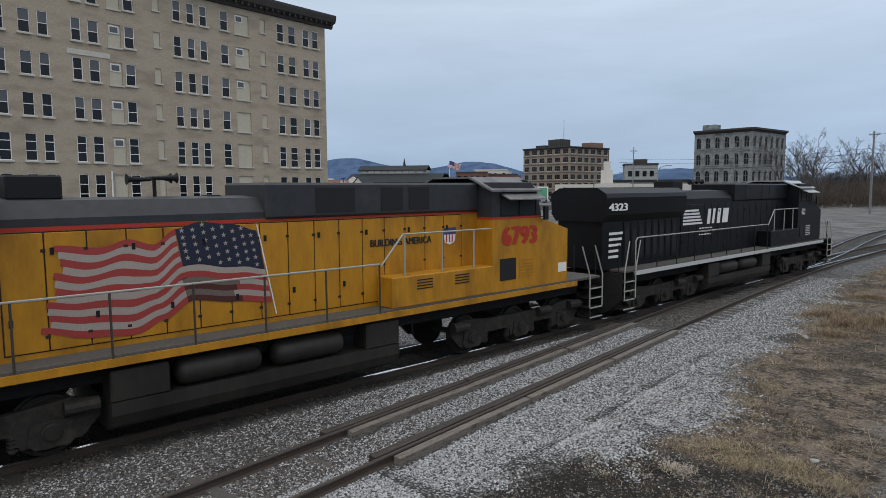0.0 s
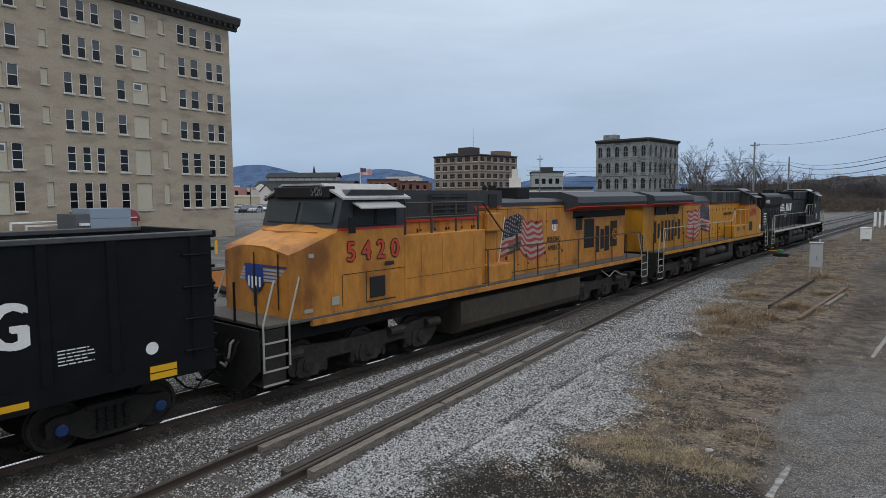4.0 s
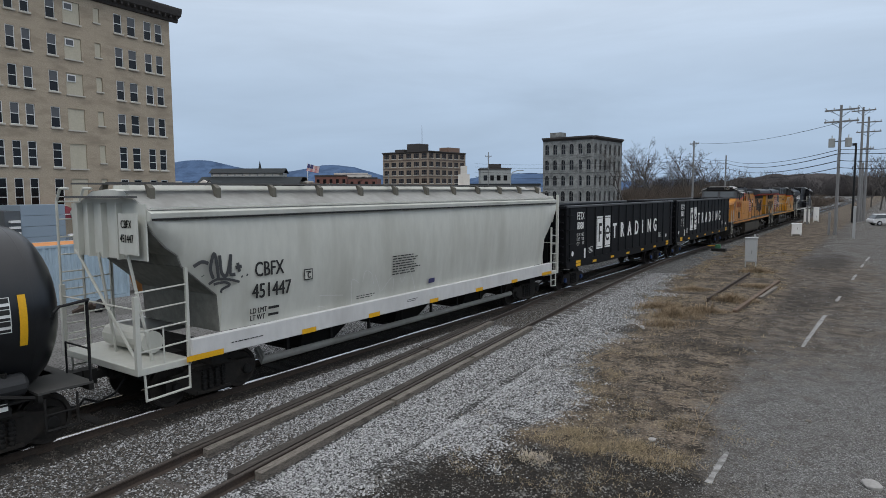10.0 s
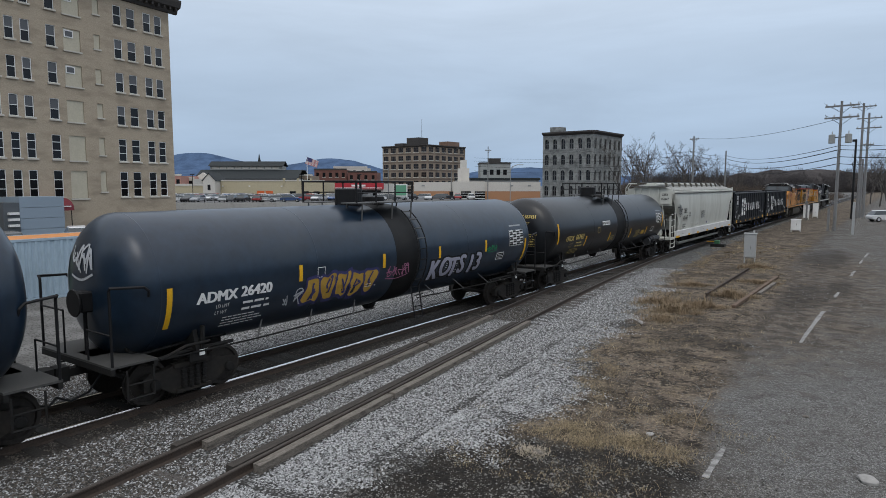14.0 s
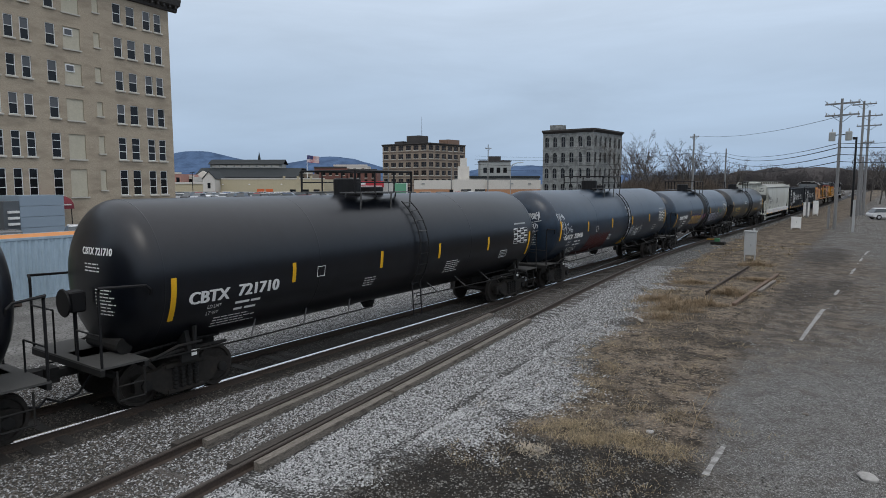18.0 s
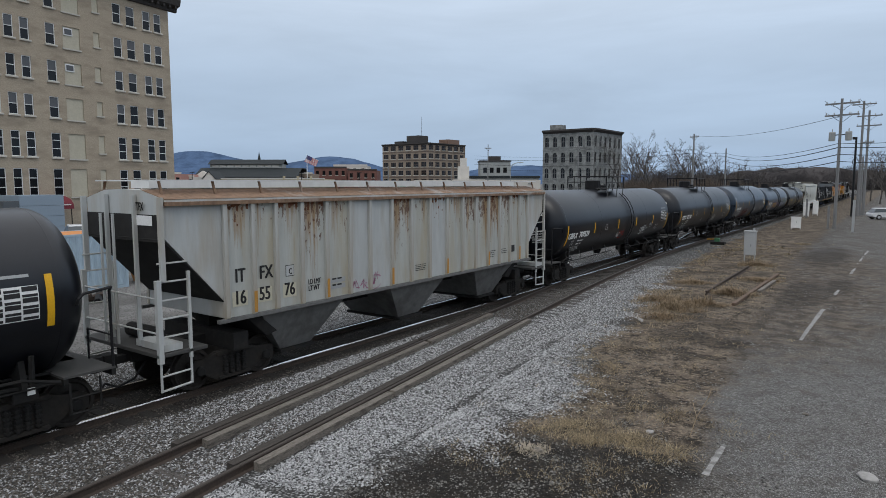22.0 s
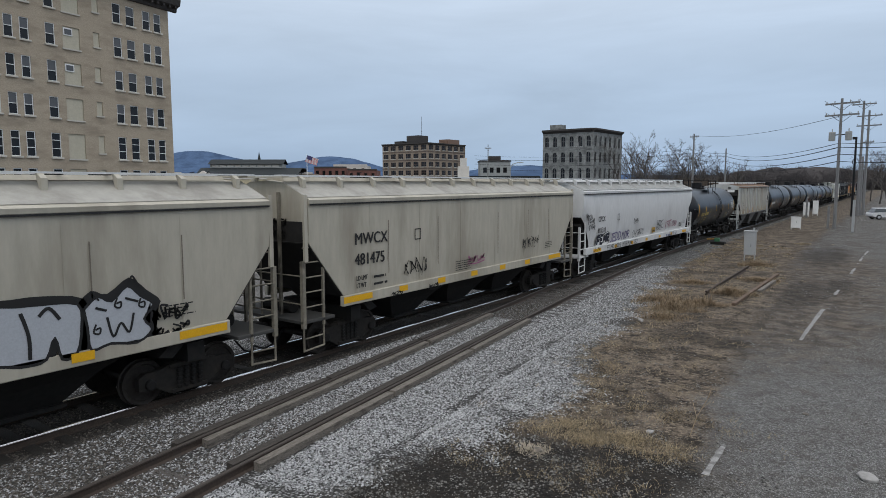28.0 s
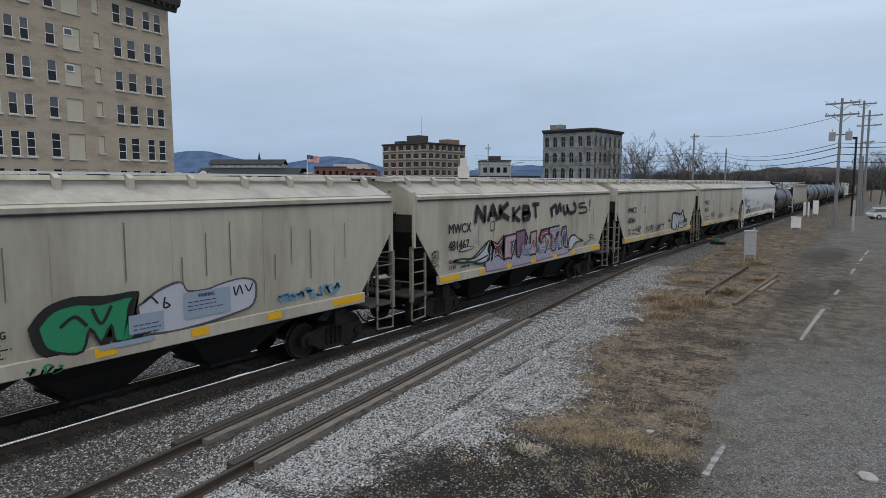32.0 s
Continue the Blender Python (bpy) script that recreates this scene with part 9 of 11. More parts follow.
    plum_spray = plain("spray_wine", (0.27, 0.10, 0.14))
    for word, u, w in (("KYRE", 3.4, 1.15), ("FICK", 4.55, 0.75), ("ENA", 5.35, 0.55)):
        spray_word(car, word, u, 1.78, w, 0.34, plum_spray, surf, 0.035, 0.03)
    spray_lines(car, ([(3.4, 1.95), (3.45, 1.66), (3.5, 2.2)], [(4.2, 2.2), (4.25, 1.68)], [(3.6, 2.12), (4.6, 2.22)]), 0.03, plum_spray, surf)
    spray_lines(car, ([(4.60, 1.4), (4.70, 1.25), (4.85, 1.4), (4.90, 1.22)], [(5.10, 1.22), (5.15, 1.4), (5.30, 1.3), (5.15, 1.3)], [(5.50, 1.4), (5.60, 1.22), (5.75, 1.38), (5.80, 1.25)]), 0.035, SPRAY["navy"], flat(1.588), rise=0.004)
    for a, b, number, kind in ((-239.67, -222.9, "481475", 0), (-256.5, -239.67, "481441", 1), (-273.4, -256.5, "481467", 2), (-290.3, -273.4, "481452", 3)):
        car, half, surf, yb = covered_hopper(a, b, ("beige covered hopper car with a few small tags", "beige covered hopper car with silver graffiti letters",
                                                    "beige covered hopper car with black words and a colourful graffiti piece", "beige covered hopper car with green and silver graffiti")[kind], BEIGE)
        car["body_end"] = yb
        side, push = surf, (0.18, 0.28, 0.40, 0.45)[kind]
        surf = lambda u, v, base=side, d=push: base(u + d, v)
        if kind < 3:
            hopper_print(car, surf, "MWCX", number, (-6.38, -6.5, -6.62)[kind])
        for u in (-5.0, -2.6, 1.1, 3.4, 5.2):
            patch(car, u + 0.1 * kind, u + 0.1 * kind + 0.025, 2.0 + 0.2 * kind, 3.5, DIRTLINE, surf, "dirt_streak")
        if kind == 0:
            tag_line(car, -4.3, 1.75, 1.1, 0.6, 4, SPRAY["black"], surf, 0.035, 40)
            tag_line(car, -0.9, 1.85, 1.1, 0.25, 5, SPRAY["pink"], surf, 0.05, 41)
            tag_line(car, 3.0, 2.0, 1.4, 0.5, 6, SPRAY["black"], surf, 0.035, 42)
            tag_line(car, -4.7, 1.28, 0.5, 0.15, 3, SPRAY["black"], flat(1.59), 0.03, 43)
            tag_line(car, -2.9, 1.28, 0.5, 0.15, 3, SPRAY["black"], flat(1.59), 0.03, 44)
        elif kind == 1:
            spray_shape(car, [(1.85, 2.4), (2.0, 2.55), (2.3, 2.52), (2.65, 2.5), (3.25, 2.42), (3.3, 2.0), (3.2, 1.55), (2.95, 1.5), (2.85, 1.9), (2.7, 1.55), (2.4, 1.5), (2.1, 1.56), (1.85, 1.7)], SPRAY["silver"], SPRAY["black"], surf, 0.14)
            spray_lines(car, ([(2.35, 2.4), (2.45, 2.0), (2.45, 1.6)], [(2.62, 2.3), (2.78, 2.42), (2.95, 2.2)]), 0.06, SPRAY["black"], surf)
            spray_shape(car, [(3.35, 2.3), (3.6, 2.5), (3.85, 2.38), (4.15, 2.62), (4.4, 2.4), (4.65, 2.2), (4.45, 1.95), (4.6, 1.72), (4.3, 1.52), (3.8, 1.6), (3.45, 1.55), (3.4, 1.95)], SPRAY["silver"], SPRAY["black"], surf, 0.16)
            spray_lines(car, ([(3.75, 2.1), (3.85, 1.72), (4.0, 1.95), (4.15, 1.75), (4.25, 2.1)], [(3.55, 2.3), (3.75, 2.22)], [(4.1, 2.4), (4.35, 2.3)]), 0.045, SPRAY["black"], surf)
            spray_lines(car, ([(3.55, 2.0), (3.5, 1.86), (3.6, 1.82), (3.62, 1.92), (3.53, 1.9)], [(3.95, 2.42), (3.9, 2.28), (4.0, 2.24), (4.02, 2.34), (3.93, 2.32)], [(4.4, 2.36), (4.36, 2.22), (4.46, 2.18), (4.47, 2.28), (4.38, 2.27)],
                              [(1.1, 2.35), (1.2, 1.9), (1.2, 1.6)], [(3.42, 2.45), (3.5, 2.6), (3.62, 2.42)], [(4.2, 2.62), (4.25, 2.8), (4.4, 2.55)]), 0.035, SPRAY["black"], surf)
            tag_line(car, 4.65, 1.85, 0.75, 0.3, 5, SPRAY["black"], surf, 0.045, 46)
            tag_line(car, 4.6, 1.5, 0.8, 0.25, 4, SPRAY["black"], surf, 0.05, 58)
            lettering(car, "WARNING", 0.9, 2.1, 0.12, BLACKMARK, surf)
            tag_line(car, -3.4, 1.7, 1.4, 0.4, 5, SPRAY["black"], surf, 0.03, 47)
            tag_line(car, -1.2, 1.75, 1.2, 0.35, 4, SPRAY["black"], surf, 0.035, 48)
            tag_line(car, -5.2, 1.75, 0.9, 0.4, 4, SPRAY["black"], surf, 0.035, 49)
            patch(car, -0.9, -0.2, 1.75, 1.95, plain("pale_blue_notice", (0.35, 0.42, 0.52)), surf, "blue_notice")
        elif kind == 2:
            spray_word(car, "NAK", -5.0, 3.18, 2.45, 0.56, SPRAY["black"], surf, 0.19, 0.02, 0.012)
            spray_word(car, "KBT", -2.4, 3.1, 2.3, 0.52, SPRAY["black"], surf, 0.17, 0.03, 0.012)
            # brushed words, thick strokes
            word = thing_part(car, "graffiti_word", surf)
            spray_lines(word, ([(0.74, 3.42), (0.95, 3.5), (1.22, 3.6), (1.32, 3.45), (1.36, 3.28), (1.5, 3.34), (1.55, 3.55), (1.68, 3.62), (1.8, 3.3)], [(0.86, 3.42), (0.94, 3.1)],
                               [(2.02, 3.6), (2.08, 3.3), (2.25, 3.22), (2.45, 3.34), (2.4, 3.62)], [(2.42, 3.5), (2.6, 3.27), (2.95, 3.22), (3.25, 3.3), (3.3, 3.5), (3.05, 3.68)]), 0.17, SPRAY["black"], surf, "brush_stroke")
            spray_lines(word, ([(4.35, 3.63), (3.75, 3.6), (3.72, 3.44), (4.45, 3.42), (4.5, 3.2), (3.7, 3.18)], [(4.92, 3.78), (4.92, 3.42)], [(4.92, 3.30), (4.92, 3.22)]), 0.09, SPRAY["black"], surf, "brush_stroke")
            burner(car, surf)
            for u0, u1, v0, v1 in ((0.88, 1.8, 1.82, 2.26), (-0.3, 0.3, 1.72, 2.1), (-1.7, -0.9, 1.75, 2.15)):
                sheet = patch(car, u0, u1, v0, v1, plain("blue_notice_sheet", (0.24, 0.30, 0.37)), lifted(surf, 0.022), "blue_notice")
                small_print(sheet, u0 + 0.06, v1 - 0.2, (u1 - u0) * 0.9, 3, SPRAY["navy"], lifted(surf, 0.026), 0.035, 0.09)
                if u1 - u0 > 0.85:
                    lettering(sheet, "WARNING", u0 + 0.25, v1 - 0.11, 0.075, SPRAY["navy"], lifted(surf, 0.026))
            for k in range(4):
                tag_line(car, -7.55, 2.3 - 0.14 * k, 0.42, 0.13, 4, SPRAY["black"], surf, 0.02, 53 + k)
        else:
            spray_shape(car, [(-1.85, 2.1), (-1.6, 2.35), (-1.2, 2.42), (-0.8, 2.36), (-0.2, 2.42), (-0.3, 2.15), (-0.16, 1.66), (-0.55, 1.62), (-0.62, 1.95), (-0.82, 1.66), (-1.0, 1.95), (-1.15, 1.56), (-1.5, 1.6), (-1.75, 1.75)], SPRAY["green"], SPRAY["black"], surf, 0.15)
            spray_lines(car, ([(-1.5, 2.05), (-1.25, 2.2), (-1.05, 2.0)], [(-0.95, 2.3), (-0.8, 2.0), (-0.6, 2.3)]), 0.06, SPRAY["black"], surf)
            spray_shape(car, [(-0.1, 2.2), (0.1, 2.3), (0.35, 2.45), (0.8, 2.55), (0.95, 2.35), (1.3, 2.3), (1.75, 2.4), (2.3, 2.45), (2.62, 2.3), (2.55, 1.85), (2.1, 1.72), (1.2, 1.62), (0.5, 1.6), (0.0, 1.7)], SPRAY["pale"], plain("spray_smoke", (0.09, 0.085, 0.08)), surf, 0.05, 0.035)
            spray_lines(car, ([(0.0, 2.25), (0.15, 2.35), (0.3, 2.2)], [(0.45, 2.3), (0.42, 2.1), (0.55, 2.12), (0.45, 2.2)], [(2.05, 2.3), (2.1, 2.1), (2.2, 2.3), (2.28, 2.1)], [(2.35, 2.3), (2.45, 2.15), (2.55, 2.32)]), 0.035, SPRAY["black"], surf)
            for u0, u1, v0, v1 in ((0.85, 1.95, 1.78, 2.32), (-0.3, 0.4, 1.68, 2.05), (-0.85, 0.2, 1.5, 1.6)):
                sheet = patch(car, u0, u1, v0, v1, plain("blue_warning_sheet", (0.27, 0.33, 0.40)), lifted(surf, 0.022), "blue_notice")
                if v1 - v0 > 0.3:
                    small_print(sheet, u0 + 0.08, v1 - 0.22, (u1 - u0) * 0.85, 3, SPRAY["navy"], lifted(surf, 0.026), 0.03, 0.08)
                if u1 - u0 > 1.08:
                    lettering(sheet, "WARNING", u0 + 0.32, v1 - 0.13, 0.08, SPRAY["navy"], lifted(surf, 0.026))
            for u, v0, v1 in ((0.84, 2.45, 3.05), (-0.31, 2.7, 3.8), (1.99, 2.55, 3.7), (3.2, 2.3, 2.9), (4.3, 2.2, 3.4)):
                patch(car, u, u + 0.03, v0, v1, DIRTLINE, surf, "rust_streak")
            tag_line(car, 3.3, 1.7, 2.0, 0.3, 7, SPRAY["blue"], surf, 0.06, 56)
            tag_line(car, -1.6, 1.29, 0.6, 0.15, 3, SPRAY["green"], flat(1.59), 0.04, 57)
            lettering(car, "WARNING", -2.95, 2.02, 0.13, BLACKMARK, surf)
            small_print(car, -3.0, 1.9, 0.8, 4, BLACKMARK, surf)
    for group in GEAR.values():
        for ob in (group if isinstance(group, tuple) else (group,)):
            if ob.name in scene.collection.objects and ob.parent is None:
                bpy.data.objects.remove(ob)


build_train()

# ---------------------------------------------------------------- the far side of the tracks
# places on the town side are told by how far off they lie along a fixed line of sight and how far to its right, as a share of that


def spot(k, depth):
    return Vector((k * 0.8167 - 0.577, k * 0.577 + 0.8167, 0)) * depth


CREAMWALL = material("cream_stucco", (0.47, 0.41, 0.28), 0.9, 0, 0.08, 3, 0.1, (0.38, 0.33, 0.23), 0.55, 0.3)
PALEWALL = material("white_stucco", (0.58, 0.55, 0.50), 0.9, 0, 0.07, 3, 0.1, (0.46, 0.43, 0.39), 0.56, 0.3)
ORANGEBAND = plain("orange_tan_band", (0.42, 0.22, 0.12), 0.85)
ORANGE = plain("orange_door", (0.62, 0.12, 0.03), 0.6)
REDBAND = plain("red_fascia", (0.42, 0.03, 0.04), 0.5)
SLATE = material("dark_green_roof", (0.016, 0.021, 0.023), 0.8, 0, 0.2, 2, 0.1)
GREYWALL = plain("grey_siding", (0.30, 0.31, 0.30), 0.85)
PINKWALL = plain("pink_brick", (0.42, 0.22, 0.18), 0.9)
CONCRETE = material("old_concrete", (0.36, 0.35, 0.33), 0.9, 0, 0.12, 4, 0.2, (0.25, 0.24, 0.22), 0.55, 0.6)


def along(p, q, depth_back):
    """A pose at p with x towards q and y away from the tracks; and the length."""
    d = q - p
    L = d.length
    ax = d.normalized()
    back = Vector((-ax.y, ax.x, 0))
    return Matrix(((ax.x, back.x, 0, p.x), (ax.y, back.y, 0, p.y), (0, 0, 1, 0), (0, 0, 0, 1))), L


def slab(h, m, x0, x1, y0, y1, z0, z1, mat, name, bevel=0.0):
    bm = mk()
    box(bm, x0, x1, y0, y1, z0, z1, bevel)
    o = part(name, bm, mat, h)
    o.matrix_basis = m
    return o


LOT = 0.95              # height of the raised car park


def low_town():
    z = BED - 0.3
    # market hall with a clerestory
    m, L = along(spot(-0.385, 205), spot(-0.228, 205), 18)
    h = thing("market_hall", Matrix.Identity(4), "long market hall with a dark green roof and clerestory", "building")
    slab(h, m, 0, L, 0, 18, z, 6.4, GREYWALL, "wall")
    bm = mk()
    prism(bm, [(-0.6, 6.3), (6.2, 9.2), (11.8, 9.2), (18.6, 6.3), (18.6, 6.5), (11.8, 9.45), (6.2, 9.45), (-0.6, 6.5)], -0.5, L + 0.5)
    part("roof", bm, SLATE, h).matrix_basis = m
    slab(h, m, 2.5, L - 6, 6.3, 11.7, 9.3, 10.7, GREYWALL, "clerestory")
    for k in range(9):
        slab(h, m, 3.2 + (L - 10) * k / 9, 3.2 + (L - 10) * (k + 0.85) / 9, 6.24, 6.3, 9.75, 10.45, PALEWALL, "window")
    bm = mk()
    prism(bm, [(5.6, 10.6), (9.0, 12.1), (12.4, 10.6), (12.4, 10.75), (9.0, 12.3), (5.6, 10.75)], 2.0, L - 5.5)
    part("roof", bm, SLATE, h).matrix_basis = m
    bm = mk()
    prism(bm, [(0.6, z), (5.0, z), (5.0, 7.0), (2.8, 8.4), (0.6, 7.0)], -1.2, -0.02, "y")
    part("gable_porch", bm, PALEWALL, h).matrix_basis = m
    # church spire behind
    p = spot(-0.285, 420)
    h = thing("church_spire", pose(p.x, p.y, BED), "slim dark pointed church spire", "spire")
    bm = mk()
    rod(bm, (0, 0, 0), (0, 0, 16), 2.0, 4)
    part("tower", bm, REDBRICK, h)
    bm = mk()
    rod(bm, (0, 0, 16), (0, 0, 25), 1.7, 6, 0.05)
    part("spire", bm, SLATE, h)
    # cream shop with orange doors
    m, L = along(spot(-0.352, 168), spot(-0.185, 166), 12)
    h = thing("cream_shop", Matrix.Identity(4), "low cream shop with orange doors and wall lamps", "building")
    slab(h, m, 0, L, 0, 12, z, 5.5, CREAMWALL, "wall")
    slab(h, m, -0.1, L + 0.1, -0.12, 0.3, 5.502, 5.8, PALEWALL, "parapet")
    for x in (L * 0.375, L * 0.455):
        slab(h, m, x, x + 1.95, -0.05, 0.0, z, 3.0, ORANGE, "door")
    for x in (L * 0.68, L * 0.8, L * 0.9):
        slab(h, m, x, x + 1.6, -0.04, 0.0, 0.9, 2.9, GLASS, "window")
    for x in (L * 0.05, L * 0.3, L * 0.6):
        slab(h, m, x, x + 0.35, -0.3, 0.0, 4.1, 4.35, WHITE, "wall_lamp")
    for x in (L * 0.62, L * 0.75, L * 0.87):
        slab(h, m, x, x + 0.5, -0.2, 0.35, 4.6, 6.3, CREAMWALL, "parapet_pier")
    # store with a red fascia
    m, L = along(spot(-0.165, 160), spot(-0.093, 158), 12)
    h = thing("red_front_store", Matrix.Identity(4), "low store with a red and white fascia over dark glass", "building")
    slab(h, m, 0, L, 0, 12, z, 4.9, PALEWALL, "wall")
    slab(h, m, -0.2, L + 0.2, -1.2, -0.002, 3.5, 5.0, REDBAND, "fascia")
    slab(h, m, 0.0, L, -1.26, -1.202, 3.72, 3.9, WHITE, "fascia_stripe")
    slab(h, m, L * 0.35, L * 0.65, -1.27, -1.203, 4.15, 4.6, WHITE, "sign_bar")
    slab(h, m, 0.6, L - 0.6, -0.06, -0.002, 0.2, 3.2, GLASS, "shop_window")
    # standing sign
    p = spot(-0.066, 150)
    h = thing("standing_sign", pose(p.x, p.y, BED, 0, 0, 36), "white and green advertising sign on posts", "sign")
    bm = mk()
    box(bm, -1.6, 1.6, -0.12, 0.12, 2.0, 4.9, 0.03)
    part("sign_box", bm, WHITE, h)
    bm = mk()
    box(bm, -1.35, 1.35, -0.14, -0.121, 2.25, 4.65)
    part("sign_face", bm, plain("green_sign_face", (0.12, 0.32, 0.20)), h)
    for x in (-1.2, 1.2):
        bm = mk()
        rod(bm, (x, 0, 0), (x, 0, 2.1), 0.08)
        part("post", bm, BLACK, h)
    # brick rows behind
    for k0, k1, d, top, mat, n in ((-0.20, -0.150, 235, 10.0, REDBRICK, 5), (-0.148, -0.103, 228, 9.0, REDBRICK, 4), (-0.25, -0.203, 245, 8.0, PALEWALL, 3), (-0.426, -0.408, 190, 7.2, PINKWALL, 2), (-0.408, -0.388, 196, 6.4, PALEWALL, 2), (-0.17, -0.118, 250, 11.2, PALEWALL, 4), (-0.232, -0.205, 215, 7.6, TANBRICK, 3),
                                   (-0.43, -0.352, 171, 4.3, CREAMWALL, 0)):
        m, L = along(spot(k0, d), spot(k1, d), 14)
        h = thing("brick_row_building", Matrix.Identity(4), "old low brick town building with small windows" if mat is REDBRICK else "plain pale low town building", "building")
        slab(h, m, 0, L, 0, 14, z, top, mat, "wall")
        slab(h, m, -0.1, L + 0.1, -0.15, 0.4, top + 0.002, top + 0.5, CORNICE if mat is REDBRICK else PALEWALL, "parapet")
        for k in range(n):
            for zz in (4.2, top - 2.6):
                x = L * (k + 0.5) / n
                o = slab(h, m, x - 0.5, x + 0.5, -0.04, 0.0, zz, zz + 1.6, GLASS, "window")
                slab(o, Matrix.Identity(4), x - 0.62, x + 0.62, -0.12, -0.0, zz - 0.18, zz - 0.002, STONE, "sill")
    # long white and tan garage
    m, L = along(spot(-0.045, 190), spot(0.152, 190), 16)
    h = thing("garage_building", Matrix.Identity(4), "long white garage with a tan band and roll-up doors", "building")
    slab(h, m, 0, L, 0, 16, z, 2.7, ORANGEBAND, "wall")
    slab(h, m, 0, L, -0.03, 16, 2.702, 5.4, PALEWALL, "wall")
    slab(h, m, L * 0.31, L * 0.56, -1.0, -0.032, z, 5.6, PALEWALL, "porch")
    for k in range(2):
        x = L * (0.37 + 0.11 * k)
        d = slab(h, m, x, x + 3.0, -1.06, -1.001, z, 2.7, GLASS, "roll_up_door")
        for j in range(3):
            slab(d, Matrix.Identity(4), x, x + 3.0, -1.1, -1.061, 0.5 + 0.8 * j, 0.65 + 0.8 * j, WHITE, "door_rail")
    slab(h, m, L * 0.28, L * 0.33, -0.5, -0.031, z, 2.6, BLACK, "doorway")
    slab(h, m, L * 0.35, L * 0.44, 3, 9, 5.4, 9.5, PALEWALL, "upper_block")
    slab(h, m, L * 0.37, L * 0.42, 3.5, 8, 9.5, 12.0, PALEWALL, "upper_block")
    for x in (0.06, 0.47, 0.76, 0.9):
        slab(h, m, L * x, L * x + 0.9, -0.2, -0.035, 4.2, 4.6, GREYWALL, "wall_lamp")
    # small grey block and its roof plant
    m, L = along(spot(0.058, 250), spot(0.105, 250), 14)
    h = thing("grey_block", Matrix.Identity(4), "small grey flat-roofed block with roof plant", "building")
    slab(h, m, 0, L, 0, 14, z, 12.8, GREYWALL, "wall")
    slab(h, m, -0.3, L + 0.3, -0.3, 14.2, 12.802, 13.3, CORNICE, "parapet")
    slab(h, m, L * 0.3, L * 0.7, 3, 8, 13.302, 15.0, CORNICE, "roof_plant")
    for k in range(4):
        slab(h, m, L * (0.1 + 0.22 * k), L * (0.22 + 0.22 * k), -0.05, 0.0, 8.5, 10.5, GLASS, "window")
    # dark shed roofs beside the grey building
    m, L = along(spot(0.02, 215), spot(0.15, 215), 10)
    h = thing("shed_row", Matrix.Identity(4), "row of low dark-roofed sheds", "building")
    slab(h, m, 0, L, 0, 10, z, 6.2, GREYWALL, "wall")
    slab(h, m, -0.3, L + 0.3, -0.4, 10.3, 6.202, 6.9, SLATE, "roof")
    m, L = along(spot(0.155, 168), spot(0.27, 150), 6)
    h = thing("corner_shop", Matrix.Identity(4), "dark green shop front below the grey building", "building")
    slab(h, m, 0, L * 0.6, 3.0, 9, z, 3.4, SLATE, "wall")
    # small white gabled house
    m, L = along(spot(-0.374, 164), spot(-0.355, 164), 8)
    h = thing("gabled_house", Matrix.Identity(4), "small white house with a gable to the car park", "house")
    bm = mk()
    prism(bm, [(0, z), (L, z), (L, 5.6), (L / 2, 7.3), (0, 5.6)], 0, 8, "y")
    part("wall", bm, PALEWALL, h).matrix_basis = m
    for x in (-0.25, L / 2):
        bm = mk()
        a0, a1 = ((-0.25, 5.5), (L / 2, 7.42)) if x < 0 else ((L / 2, 7.42), (L + 0.25, 5.5))
        prism(bm, [a0, a1, (a1[0], a1[1] + 0.15), (a0[0], a0[1] + 0.15)], -0.2, 8.2, "y")
        part("roof", bm, SLATE, h).matrix_basis = m
    slab(h, m, L * 0.38, L * 0.62, -0.04, 0.0, 3.2, 4.6, GLASS, "window")
    # terrace of the car park
    lot = new("pavement")
    tagged(lot, "raised grey asphalt car park behind a low wall", "car park", kind="structure")
    bm = mk()
    p, q, r_, t = spot(-0.46, 124), spot(0.05, 137), spot(0.05, 168), spot(-0.46, 168)
    prism(bm, [(v.x, v.y) for v in (p, q, r_, t)], BED - 0.2, LOT, "z")
    part("asphalt_slab", bm, material("car_park_asphalt", (0.12, 0.12, 0.118), 0.95, 0, 0.15, 6, 0.1, (0.09, 0.088, 0.085), 0.5, 0.2), lot)
    # low concrete wall at the edge of the car park
    m, L = along(spot(-0.45, 122), spot(-0.10, 132), 1)
    h = thing("parapet_wall", Matrix.Identity(4), "low weathered concrete wall with a railing", "wall")
    slab(h, m, 0, L, 0, 0.4, z, 1.05, CONCRETE, "wall")
    for k in range(24):
        slab(h, m, L * k / 24, L * k / 24 + 0.06, 0.15, 0.21, 1.05, 1.9, BLACK, "rail_post")
    for zz in (1.45, 1.85):
        slab(h, m, 0, L, 0.16, 0.2, zz, zz + 0.05, BLACK, "rail")


low_town()

# ---------------------------------------------------------------- cars


